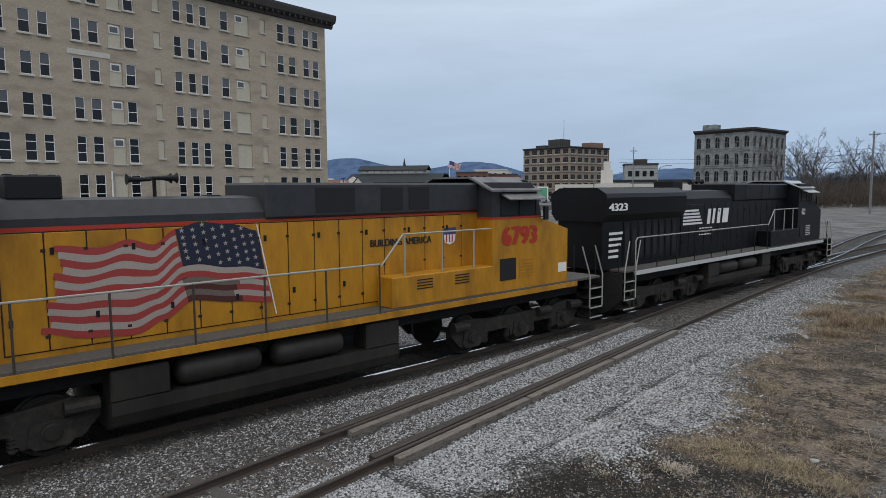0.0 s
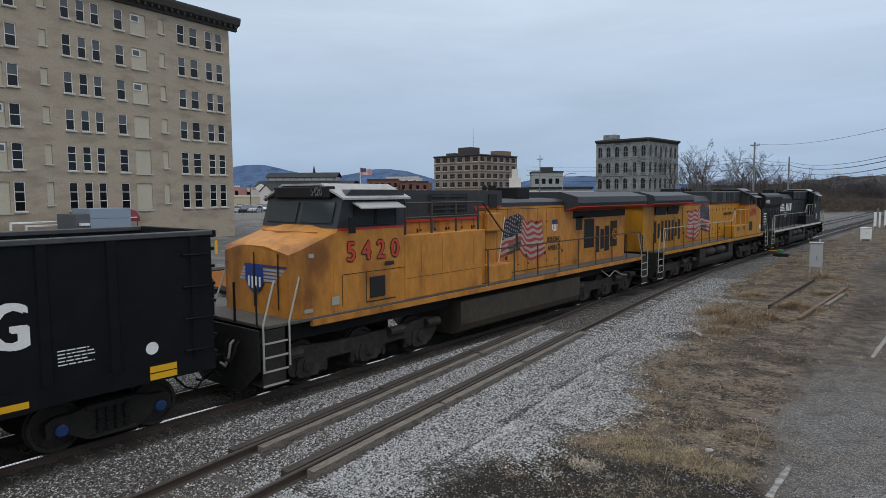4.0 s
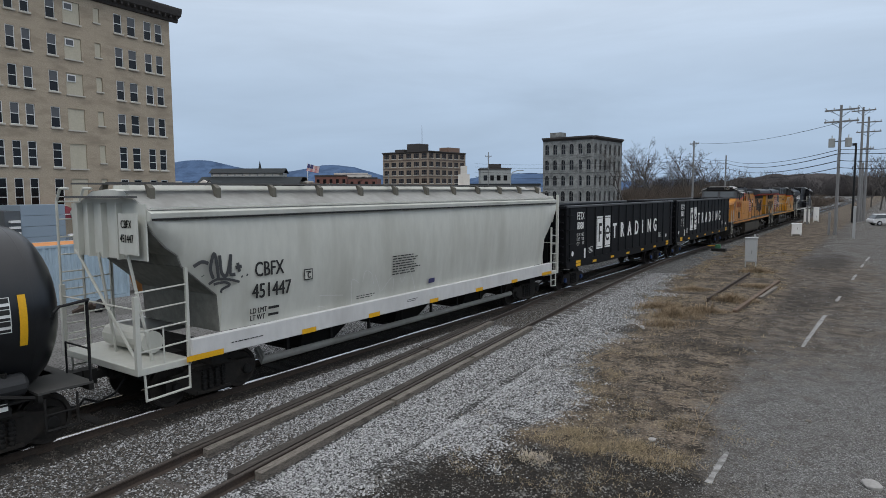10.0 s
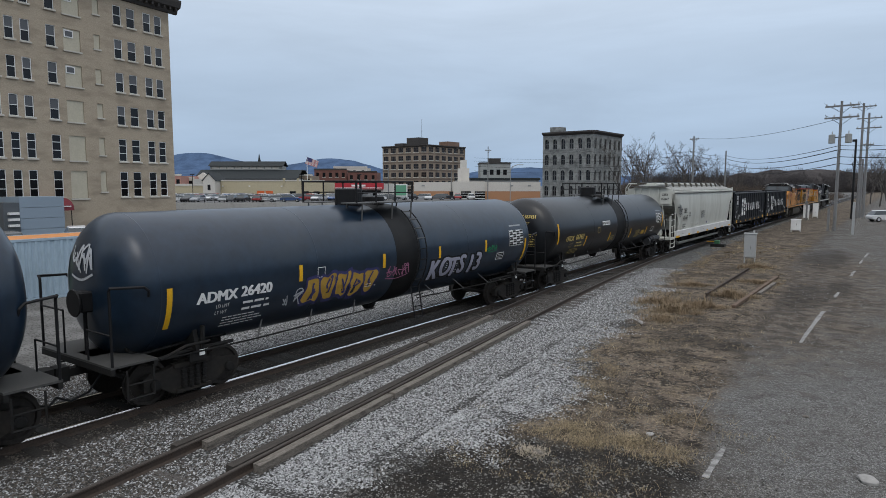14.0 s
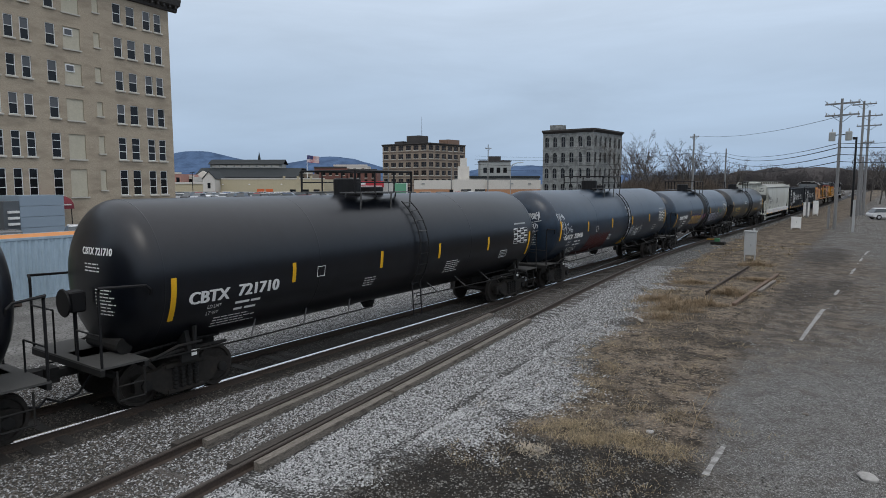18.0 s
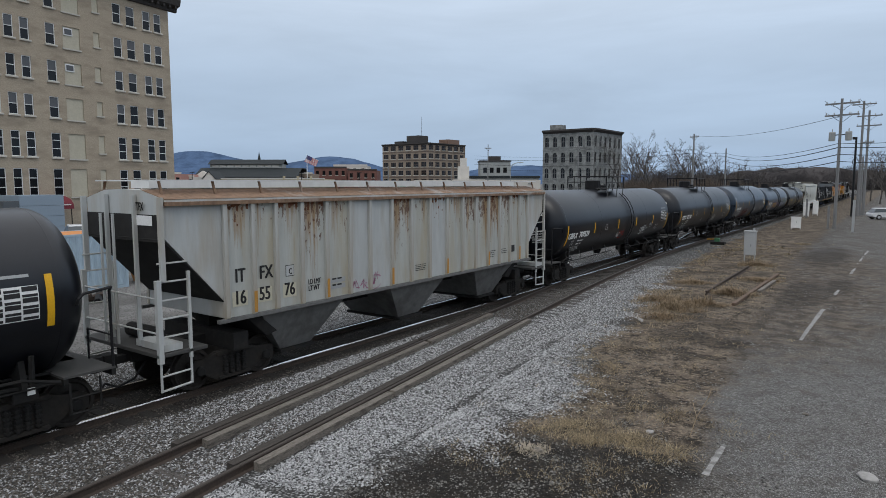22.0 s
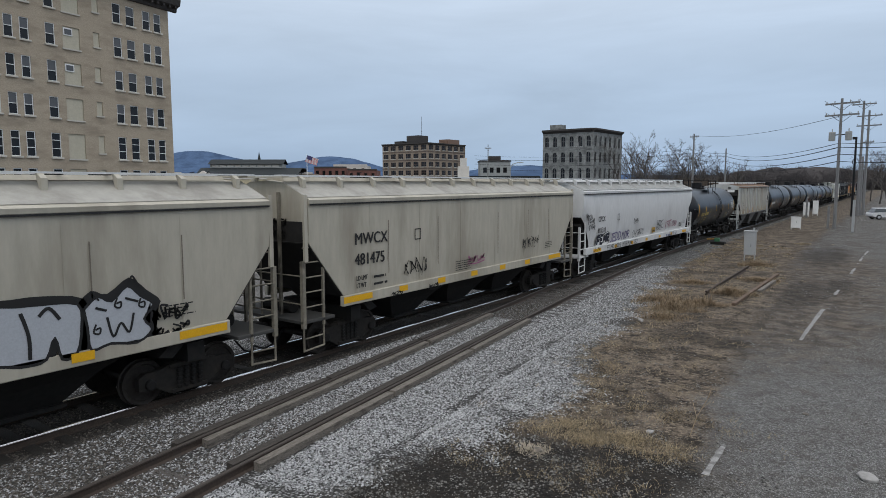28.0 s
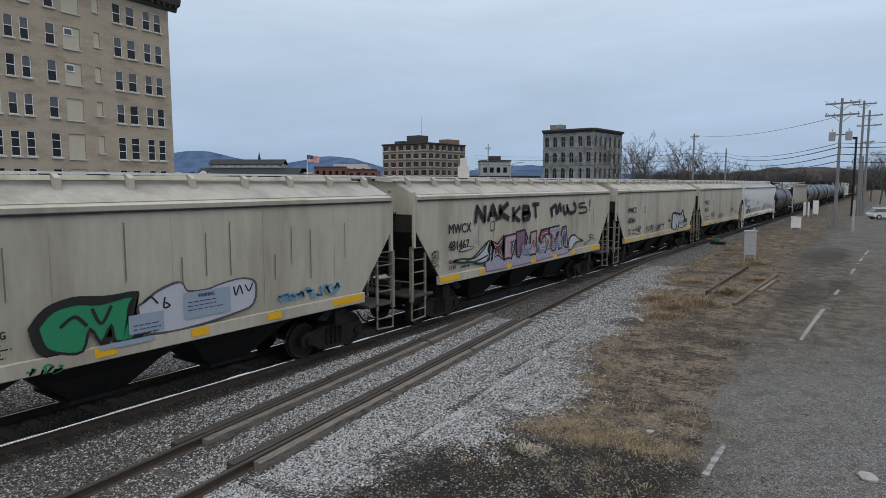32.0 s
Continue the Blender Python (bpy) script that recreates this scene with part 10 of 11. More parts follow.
def car_meshes():
    body = mk()
    lower = [(-2.15, 0.38), (-2.2, 0.62), (-2.1, 0.86), (-1.2, 0.93), (1.0, 0.95), (1.9, 0.84), (2.2, 0.66), (2.2, 0.36), (1.75, 0.28), (-1.75, 0.28)]
    prism(body, lower, -0.86, 0.86)
    bmesh.ops.bevel(body, geom=body.edges[:], offset=0.05, segments=1, affect="EDGES")
    cabin = mk()
    loft(cabin, [[(-0.80, -2.02, 0.9), (0.80, -2.02, 0.9), (0.80, 1.05, 0.93), (-0.80, 1.05, 0.93)],
                 [(-0.62, -1.55, 1.44), (0.62, -1.55, 1.44), (0.62, 0.25, 1.46), (-0.62, 0.25, 1.46)]])
    roof = mk()
    loft(roof, [[(-0.645, -1.6, 1.41), (0.645, -1.6, 1.41), (0.645, 0.3, 1.42), (-0.645, 0.3, 1.42)],
                [(-0.58, -1.5, 1.49), (0.58, -1.5, 1.49), (0.58, 0.18, 1.50), (-0.58, 0.18, 1.50)]])
    wheel = mk()
    revolve(wheel, [(-0.11, 0.26), (-0.09, 0.32), (0.09, 0.32), (0.11, 0.26)], (0, 0, 0), "x", 14)
    rim = mk()
    revolve(rim, [(-0.115, 0.19), (0.115, 0.19)], (0, 0, 0), "x", 10)
    return body, cabin, roof, wheel, rim


CARPAINTS = {n: plain("car_paint_" + n, c, 0.25, 0, 0.6) for n, c in dict(white=(0.62, 0.63, 0.64), silver=(0.38, 0.39, 0.41), black=(0.02, 0.02, 0.024),
                                                                          red=(0.30, 0.03, 0.03), blue=(0.05, 0.09, 0.2), grey=(0.13, 0.135, 0.14)).items()}


def parked_car(paint, m, where):
    c = thing("parked_car", m, f"{paint} parked car {where}", "car", "parked cars")
    if "car" not in GEAR:
        body, cabin, roof, wheel, rim = car_meshes()
        GEAR["car"] = (part("windows", cabin, CABGLASS), part("wheel", wheel, BLACK), part("rim", rim, CARPAINTS["silver"]))
        GEAR["body"], GEAR["roof"] = {}, {}
    if paint not in GEAR["body"]:
        body, cabin, roof, wheel, rim = car_meshes()
        for q in (cabin, wheel, rim):
            q.free()
        GEAR["body"][paint] = part("body", body, CARPAINTS[paint])
        GEAR["roof"][paint] = part("roof", roof, CARPAINTS[paint])
    again(GEAR["body"][paint], c, None, "body")
    again(GEAR["roof"][paint], c, None, "roof")
    win, wh, rm = GEAR["car"]
    again(win, c, None, "glasshouse")
    for x in (-0.78, 0.78):
        for y in (-1.38, 1.38):
            w = again(wh, c, pose(x, y, 0.32), "wheel")
            again(rm, w, None, "rim")
    return c


def build_cars():
    rnd = random.Random(5)
    paints = ["white", "black", "silver", "white", "grey", "black", "red", "white", "silver", "blue", "white", "grey"]
    i = 0
    for k0, k1, d0, d1, n in ((-0.42, -0.10, 158, 156, 30), (-0.415, -0.16, 147, 148, 20), (-0.43, -0.24, 135, 136, 12), (-0.10, 0.04, 150, 160, 10)):
        for j in range(n):
            t = (j + rnd.uniform(-0.25, 0.25)) / (n - 1)
            p = spot(k0 + (k1 - k0) * t, d0 + (d1 - d0) * t)
            if rnd.random() < 0.12:
                continue
            parked_car(paints[i % 12], pose(p.x, p.y, LOT, 0, 0, rnd.choice((35, 215, -52, 128)) + rnd.uniform(-6, 6)), "in the town car park")
            i += 1
    parked_car("white", pose(-0.75, 100.5, BED, 0, 0, -62), "beside the poles")
    p = spot(-0.575, 50)
    parked_car("white", pose(p.x, p.y, BED, 0, 0, 70), "near the office building")
    parked_car("black", pose(-52.5, 14.0, BED, 0, 0, 95), "near the office building")
    parked_car("grey", pose(-50, 18.5, BED, 0, 0, 80), "near the office building")
    for ob in (*GEAR["car"], *GEAR["body"].values(), *GEAR["roof"].values()):
        bpy.data.objects.remove(ob)


build_cars()

# ---------------------------------------------------------------- containers and yard clutter
BOXGREEN = material("green_container_paint", (0.055, 0.20, 0.045), 0.55, 0, 0.1, 5, 0.05, (0.04, 0.14, 0.035), 0.55, 1)
BOXBLUE = material("pale_blue_container_paint", (0.36, 0.46, 0.54), 0.55, 0, 0.08, 5, 0.05, (0.28, 0.36, 0.42), 0.55, 1, (1, 1, 0.4))
BOXORANGE = material("orange_container_paint", (0.55, 0.22, 0.06), 0.6, 0, 0.1, 5, 0.05, (0.45, 0.18, 0.05), 0.55, 1)


def container(x0, x1, y0, y1, paint, roof, label, long_axis):
    h = thing("shipping_container", pose((x0 + x1) / 2, (y0 + y1) / 2, BED - 0.02), label, "container", "containers behind the tracks")
    a, b, H = (x1 - x0) / 2, (y1 - y0) / 2, 2.55
    def corrugated(L, n):
        pts = []
        for k in range(n):
            u = -L + 2 * L * k / n
            s = 2 * L / n
            pts += [(u, 0.0), (u + 0.3 * s, 0.0), (u + 0.45 * s, 0.035), (u + 0.85 * s, 0.035)]
        return pts + [(L, 0.0), (L, 0.06), (-L, 0.06)]
    for s in (-1, 1):
        bm = mk()
        prism(bm, [(s * (a - v), u) for u, v in corrugated(b - 0.08, max(6, int(b * 8)))], 0.16, H - 0.12, "z")
        part("side_wall", bm, paint, h)
        bm = mk()
        prism(bm, [(u, s * (b - v)) for u, v in corrugated(a - 0.08, max(6, int(a * 8)))], 0.16, H - 0.12, "z")
        part("end_wall", bm, paint, h)
        for q in (-1, 1):
            bm = mk()
            box(bm, min(s * (a + 0.01), s * (a - 0.1)), max(s * (a + 0.01), s * (a - 0.1)), min(q * (b + 0.01), q * (b - 0.1)), max(q * (b + 0.01), q * (b - 0.1)), 0, H)
            part("corner_post", bm, paint, h)
        for z0, z1 in ((0.0, 0.15), (H - 0.11, H - 0.01)):
            bm = mk()
            box(bm, min(s * (a + 0.008), s * (a - 0.09)), max(s * (a + 0.008), s * (a - 0.09)), -b + 0.1, b - 0.1, z0, z1)
            box(bm, -a + 0.1, a - 0.1, min(s * (b + 0.008), s * (b - 0.09)), max(s * (b + 0.008), s * (b - 0.09)), z0, z1)
            part("edge_rail", bm, paint, h)
    bm = mk()
    box(bm, -a + 0.05, a - 0.05, -b + 0.05, b - 0.05, H - 0.1, H - 0.02)
    part("roof", bm, roof, h)
    bm = mk()
    box(bm, -a + 0.05, a - 0.05, -b + 0.05, b - 0.05, 0.02, 0.12)
    part("floor", bm, UNDER, h)
    return h, a, b


def yard_clutter():
    h, a, b = container(-34.1, -28.0, 6.05, 8.55, BOXGREEN, plain("faded_green_roof", (0.16, 0.30, 0.14)), "bright green shipping container with white marks", "x")
    s = lambda u, v: Vector((a + 0.012, u, v))
    small_print(h, -0.2, 2.1, 0.5, 2, WHITEMARK, s, 0.12, 0.18, "white_mark")
    for k in range(9):
        patch(h, 0.92, 1.02, 0.55 + 0.2 * k, 0.68 + 0.2 * k, WHITEMARK, s, "white_mark")
    e = lambda u, v: Vector((u, -b - 0.012, v))
    for k in range(4):
        patch(h, 0.2 + 0.7 * k, 0.62 + 0.7 * k, 0.9, 1.6, WHITEMARK, e, "white_mark")
    h, a, b = container(-30.75, -28.3, 9.2, 15.25, BOXBLUE, BOXORANGE, "pale blue shipping container with an orange roof", "y")
    h, a, b = container(-30.75, -28.3, 24.6, 30.65, BOXORANGE, BOXORANGE, "orange shipping container with a blue round mark", "y")
    bm = mk()
    bm.faces.new([bm.verts.new((a + 0.015, -2.0 + 0.42 * math.cos(math.tau * k / 18), 1.3 + 0.42 * math.sin(math.tau * k / 18))) for k in range(18)])
    part("round_mark", bm, SPRAY["blue"], h)
    slab(h, Matrix.Identity(4), a + 0.003, a + 0.012, -2.95, 2.95, 0.17, 0.9, WHITE, "lower_panel")
    # stepped grey-blue plant enclosure by the office building
    p = spot(-0.642, 56)
    e = thing("plant_enclosure", pose(p.x, p.y, BED, 0, 0, 8), "grey-blue sheet metal plant enclosure", "plant enclosure")
    m = Matrix.Identity(4)
    sheet = plain("grey_blue_sheet", (0.25, 0.31, 0.37), 0.5)
    for k in range(4):
        slab(e, m, -1.5, 1.5, -1.9, 1.9, 0.0 + 0.92 * k, 0.9 + 0.92 * k, sheet, "panel", 0.02)
    slab(e, m, -1.5, 1.5, -3.2, -1.92, 0.0, 3.2, plain("dark_sheet", (0.09, 0.10, 0.11), 0.5), "side_unit", 0.02)
    for k in range(3):
        slab(e, m, 1.5, 1.8, -2.9, -2.1, 1.2 + 0.5 * k, 1.4 + 0.5 * k, WHITE, "pipe_bracket")
    # scrap and a small orange machine between the containers
    h = thing("orange_skip", pose(-29.2, 17.2, BED, 0, 0, 4), "small orange open steel skip on gravel", "skip")
    bm = mk()
    prism(bm, [(-0.9, 0.0), (0.9, 0.0), (1.2, 1.0), (-1.2, 1.0)], -0.6, 0.6)
    part("bin", bm, BOXORANGE, h)
    bm = mk()
    box(bm, -0.5, 0.5, -1.0, 1.0, 0.99, 1.06)
    part("lid", bm, BLACK, h)
    for i, (x, y, sx, sy, sz) in enumerate(((-26.6, 8.9, 0.9, 0.7, 0.5), (-26.9, 9.8, 0.6, 1.0, 0.4), (-26.3, 7.6, 1.2, 0.8, 0.45), (-25.9, 12.4, 0.7, 0.5, 0.35), (-27.2, 16.4, 0.8, 0.8, 0.5), (-26.2, 18.8, 1.4, 0.6, 0.4))):
        h = thing("scrap_heap", pose(x, y, BED, 0, 0, 40 * i), "low heap of dark scrap metal on gravel", "scrap")
        rnd = random.Random(i)
        for k in range(6):
            bm = mk()
            rod(bm, (rnd.uniform(-sx, sx), rnd.uniform(-sy, sy), 0.05), (rnd.uniform(-sx, sx), rnd.uniform(-sy, sy), rnd.uniform(0.1, sz)), rnd.uniform(0.05, 0.16), 6)
            part("scrap_piece", bm, RUST if k % 2 else BLACK, h)
    for i in range(7):
        p = spot(-0.60 + 0.05 * i, 47 + i)
        h = thing("bollard", pose(p.x, p.y, BED), "short yellow steel bollard by the wall", "bollard", "bollards by the office building")
        bm = mk()
        rod(bm, (0, 0, 0), (0, 0, 1.15), 0.11, 10)
        part("bollard_post", bm, YELLOWMARK if i % 2 else WHITE, h)


yard_clutter()

# ---------------------------------------------------------------- poles, wires, lamps


def wire(bm, p, q, sag, r=0.02, n=14):
    pts = []
    for k in range(n + 1):
        t = k / n
        v = Vector(p).lerp(Vector(q), t)
        v.z -= sag * 4 * t * (1 - t)
        pts.append(v)
    pipe(bm, pts, r, 4)


def utility_pole(x, y, h, label, arms=(), cans=False, r=0.17, turn=0):
    p = thing("utility_pole", pose(x, y, BED, 0, 0, turn), label, "utility pole", "utility poles")
    bm = mk()
    rod(bm, (0, 0, -0.3), (0.0, 0, h - BED), r, 10, r * 0.68)
    part("pole", bm, OLDWOOD, p)
    for z, w in arms:
        bm = mk()
        box(bm, -w, w, 0.1, 0.22, z - 0.08, z + 0.08)
        a = part("crossarm", bm, OLDWOOD, p)
        for u in (-w + 0.12, -w * 0.45, w * 0.45, w - 0.12):
            bm = mk()
            revolve(bm, [(z + 0.08, 0.03), (z + 0.14, 0.055), (z + 0.24, 0.05), (z + 0.28, 0.03)], (u, 0.16, 0), "z", 8)
            part("insulator", bm, GREYMARK, a)
        bm = mk()
        rod(bm, (-w * 0.6, 0.16, z - 0.05), (0, 0.16, z - 0.75), 0.025, 4)
        rod(bm, (w * 0.6, 0.16, z - 0.05), (0, 0.16, z - 0.75), 0.025, 4)
        part("arm_brace", bm, BLACK, a)
    if cans:
        for u in (-0.75, 0.75):
            bm = mk()
            revolve(bm, [(8.9, 0.2), (8.92, 0.3), (9.75, 0.3), (9.8, 0.24)], (u, 0.1, 0), "z", 14)
            c = part("transformer", bm, GREYWALL, p, "grey transformer can")
            bm = mk()
            rod(bm, (u, 0.1, 9.8), (u, 0.1, 10.1), 0.05, 6)
            part("bushing", bm, GREYMARK, c)
        bm = mk()
        rod(bm, (-0.75, 0.1, 9.5), (0.75, 0.1, 9.5), 0.05, 5)
        part("hanger", bm, BLACK, p)
    return p


def build_poles():
    turn = -15
    utility_pole(-4.9, 75.9, 12.9, "tall wooden utility pole with two crossarms and transformers", ((12.6, 1.55), (11.45, 1.55)), True, 0.17, turn)
    utility_pole(-4.35, 108.6, 16.0, "tall wooden utility pole with crossarms", ((15.7, 1.5),), False, 0.2, turn)
    utility_pole(-3.78, 112.6, 15.0, "tall grey wooden utility pole with crossarms", ((14.4, 1.6), (13.0, 1.6), (10.6, 0.8)), False, 0.2, turn)
    utility_pole(-4.1, 110.3, 8.3, "short wooden pole without crossarm", (), False, 0.17)
    p = thing("signal_mast", pose(-4.9, 106.4, BED), "black steel lamp mast with a ring bracket", "mast")
    bm = mk()
    rod(bm, (0, 0, 0), (0, 0, 10.9), 0.16, 8, 0.13)
    part("mast_tube", bm, BLACK, p)
    bm = mk()
    box(bm, -0.45, 0.12, -0.15, 0.15, 10.7, 11.05, 0.03)
    part("lamp_head", bm, BLACK, p)
    bm = mk()
    pts = [(0.12 - 0.42 * math.sin(t), 0, 7.6 + 0.42 * math.cos(t)) for t in [math.pi * k / 8 for k in range(9)]]
    pipe(bm, pts, 0.05)
    part("ring_bracket", bm, BLACK, p)
    far1 = spot(0.3885, 120)
    far2 = spot(0.439, 150)
    utility_pole(far1.x, far1.y, 13.6, "far wooden utility pole", ((13.2, 0.9),), False, 0.2, turn)
    utility_pole(far2.x, far2.y, 12.5, "far bare wooden pole", (), False, 0.22, turn)
    w = thing("overhead_wires", Matrix.Identity(4), "dark sagging overhead cables between poles", "cables")
    A = Vector((-4.9, 75.9, 0))
    for z0, z1, sag, r in ((11.4, 8.5, 1.1, 0.035), (10.7, 8.1, 1.2, 0.05), (9.6, 7.4, 1.2, 0.05), (8.6, 6.7, 1.2, 0.045)):
        bm = mk()
        wire(bm, (far2.x, far2.y, z0), (A.x, A.y, z1), sag, r)
        part("cable", bm, BLACK, w)
        bm = mk()
        wire(bm, (A.x, A.y, z1), (9.0, 60.0, z1 + 0.6), 0.6, r * 0.8)
        part("cable", bm, BLACK, w)
        bm = mk()
        wire(bm, (far2.x, far2.y, z0), (far1.x, far1.y, z0 - 0.6), 0.4, r)
        part("cable", bm, BLACK, w)
        bm = mk()
        wire(bm, (far1.x, far1.y, z0 - 0.6), (-75, 118, z0 - 1.0), 0.8, r * 0.7)
        part("cable", bm, BLACK, w)
    for u, z in ((-1.5, 12.75), (0.7, 12.75), (1.5, 12.75), (-1.4, 11.6)):
        bm = mk()
        wire(bm, (A.x + u, A.y, z), (-4.35 + u, 108.6, z + 2.9), 0.6, 0.015)
        part("cable", bm, BLACK, w)
    bm = mk()
    wire(bm, (far1.x, far1.y, 13.3), (A.x, A.y, 11.2), 0.9, 0.025)
    part("cable", bm, BLACK, w)
    # town street lamps and poles
    for k, d, h in ((0.07, 176, 15.0), (0.255 - 0.045, 135, 13.0), (0.013, 190, 9.5), (-0.085, 150, 8.5)):
        q = spot(k, d)
        utility_pole(q.x, q.y, h, "town utility pole of dark wood", ((h - 0.9, 0.9),) if h > 10 else (), False, 0.16, 30)
    q = spot(0.105, 150)
    s = thing("street_lamp", pose(q.x, q.y, BED, 0, 0, 36), "grey street lamp with a curved arm", "street lamp")
    bm = mk()
    pipe(bm, [(0, 0, 0), (0, 0, 8.2), (0.5, 0, 9.0), (1.6, 0, 9.4), (2.3, 0, 9.4)], 0.09)
    part("lamp_post", bm, GREYWALL, s)
    bm = mk()
    box(bm, 2.2, 3.0, -0.15, 0.15, 9.32, 9.48, 0.03)
    part("lamp_head", bm, GREYWALL, s)
    for k in (-0.39, -0.22, -0.13):
        q = spot(k, 148)
        s = thing("street_lamp", pose(q.x, q.y, BED, 0, 0, 20), "slim dark car park lamp post", "street lamp")
        bm = mk()
        rod(bm, (0, 0, 0), (0, 0, 7.0), 0.08)
        part("lamp_post", bm, BLACK, s)
        bm = mk()
        box(bm, -0.5, 0.5, -0.2, 0.2, 7.0, 7.15)
        part("lamp_head", bm, BLACK, s)
    q = spot(-0.211, 170)
    f = thing("flag_pole", pose(q.x, q.y, BED, 0, 0, 36), "white flag pole flying a striped flag", "flag pole")
    bm = mk()
    rod(bm, (0, 0, 0), (0, 0, 12.2), 0.09, 8, 0.06)
    part("pole", bm, WHITE, f)
    flags = []
    for k in range(4):
        bm = mk()
        for j in range(7):
            box(bm, 0.0, 0.82, -0.015, 0.015, -0.26 * j - 0.25, -0.26 * j - 0.125)
        s = part("flag_piece", bm, plain("flag_red_cloth", (0.42, 0.07, 0.07)), f)
        bm = mk()
        for j in range(7):
            box(bm, 0.0, 0.82, -0.015, 0.015, -0.26 * j - 0.124, -0.26 * j)
        part("pale_stripes", bm, plain("flag_pale_cloth", (0.6, 0.6, 0.6)), s)
        if k < 2:
            bm = mk()
            box(bm, 0.0, 0.75, -0.03, 0.03, -1.0, 0.02)
            part("canton", bm, SPRAY["navy"], s)
        flags.append(s)
    return flags


FLAG = build_poles()


def yard_things():
    # signal cabinet on legs
    def cabinet(x, y, w, d, z0, z1, label, paint=GREYMARK):
        c = thing("signal_cabinet", pose(x, y, lie(x, y), 0, 0, 8), label, "cabinet")
        bm = mk()
        box(bm, -w / 2, w / 2, -d / 2, d / 2, z0, z1, 0.02)
        body = part("housing", bm, paint, c)
        bm = mk()
        box(bm, -w / 2 - 0.04, w / 2 + 0.04, -d / 2 - 0.04, d / 2 + 0.04, z1, z1 + 0.05, 0.01)
        part("cap", bm, paint, c)
        bm = mk()
        box(bm, w / 2 * 0.1, w / 2 * 0.16, -d / 2 - 0.03, -d / 2, z0 + 0.5, z0 + 0.7)
        part("handle", bm, BLACK, c)
        for sx in (-1, 1):
            for sy in (-1, 1):
                bm = mk()
                box(bm, sx * (w / 2 - 0.05) - 0.03, sx * (w / 2 - 0.05) + 0.03, sy * (d / 2 - 0.05) - 0.03, sy * (d / 2 - 0.05) + 0.03, -0.05, z0)
                part("leg", bm, paint, c)
        return c
    c = cabinet(-7.0, 42.1, 0.66, 0.5, 0.34, 1.75, "grey metal signal cabinet on legs beside dead grass")
    bm = mk()
    rod(bm, (0.18, 0, 1.8), (0.18, 0, 1.98), 0.05, 8)
    part("vent", bm, GREYMARK, c)
    cabinet(-8.1, 73.6, 0.9, 0.7, 0.15, 1.2, "low white metal cabinet by the poles", WHITE)
    cabinet(-10.0, 101.5, 0.75, 0.6, 0.2, 1.95, "tall white metal cabinet beside the track", WHITE)
    cabinet(-9.3, 106.2, 0.7, 0.6, 0.2, 2.1, "tall white metal cabinet beside the track", WHITE)
    for x, y, h, mat, lab in ((-5.43, 75.5, 2.4, OLDWOOD, "weathered yellowish wooden marker post"), (-3.12, 71.6, 3.1, GREYMARK, "plain grey steel marker post"), (-9.6, 98, 2.6, OLDWOOD, "weathered grey wooden marker post")):
        p = thing("marker_post", pose(x, y, BED, 2, 0, 0), lab, "post")
        bm = mk()
        box(bm, -0.11, 0.11, -0.08, 0.08, 0, h, 0.01)
        part("post", bm, mat, p)
    # old rails and a timber left in the grass
    for a, b, mat, lab in (((-6.19, 27.7), (-6.31, 37.8), RUST, "rusty rail lying in dead grass"), ((-4.75, 25.7), (-4.6, 35.5), material("rusty_brown_timber", (0.125, 0.085, 0.06), 0.9, 0, 0.4, 10, 0.4, (0.22, 0.19, 0.16), 0.55, 1.5), "reddish brown timber lying on the soil"),
                           ((-4.45, 29.3), (-4.36, 32.9), PLANK, "grey weathered plank lying on the soil")):
        d = Vector((b[0] - a[0], b[1] - a[1], 0))
        t = thing("fallen_timber", pose(a[0], a[1], lie(*a) - 0.01, 0, 0, math.degrees(math.atan2(d.y, d.x)) - 90), lab, "timber")
        bm = mk()
        if mat is RUST:
            prism(bm, [(x, z + 0.18) for x, z in RAIL], 0, d.length, "y")
        else:
            box(bm, -0.075, 0.075, 0, d.length, 0.0, 0.12, 0.012)
        part("timber", bm, mat, t)
    # switch stand at the turnout
    s = thing("switch_stand", pose(-10.9, 52.0, BED), "dark low switch stand with green and yellow parts", "switch stand")
    bm = mk()
    box(bm, -0.5, 0.5, -0.3, 0.3, 0.0, 0.22, 0.02)
    part("base", bm, UNDER, s)
    bm = mk()
    box(bm, -0.25, 0.1, -0.2, 0.2, 0.22, 0.5, 0.03)
    part("gear_box", bm, plain("green_paint", (0.05, 0.16, 0.08)), s)
    bm = mk()
    rod(bm, (-0.1, 0, 0.4), (-0.9, 0.3, 0.35), 0.03)
    part("throw_lever", bm, YELLOWMARK, s)
    for i, (x, y, r) in enumerate(((-0.1, 11.6, 0.15), (-3.44, 11.5, 0.075), (-6.87, 21.4, 0.09), (-6.75, 21.2, 0.06), (-4.75, 9.55, 0.1), (-1.2, 14.2, 0.06), (-5.1, 18.0, 0.05))):
        bm = mk()
        bmesh.ops.create_icosphere(bm, subdivisions=2, radius=r)
        rnd = random.Random(i)
        for v in bm.verts:
            v.co *= 0.8 + 0.35 * noise.noise(v.co * (2.2 / r) * 0.4 + Vector((i, 0, 0)))
            v.co.z *= 0.62
            v.co.x *= 1.25
        ob = part("rock", bm, material("pale_rock", (0.33, 0.32, 0.305), 0.9, 0, 0.15, 12, 0.4) if i < 4 else PLANK)
        ob.matrix_basis = pose(x, y, lie(x, y) + r * 0.3, 0, 0, 37 * i)
        tagged(ob, "pale rough loose rock on the ground", "rock")
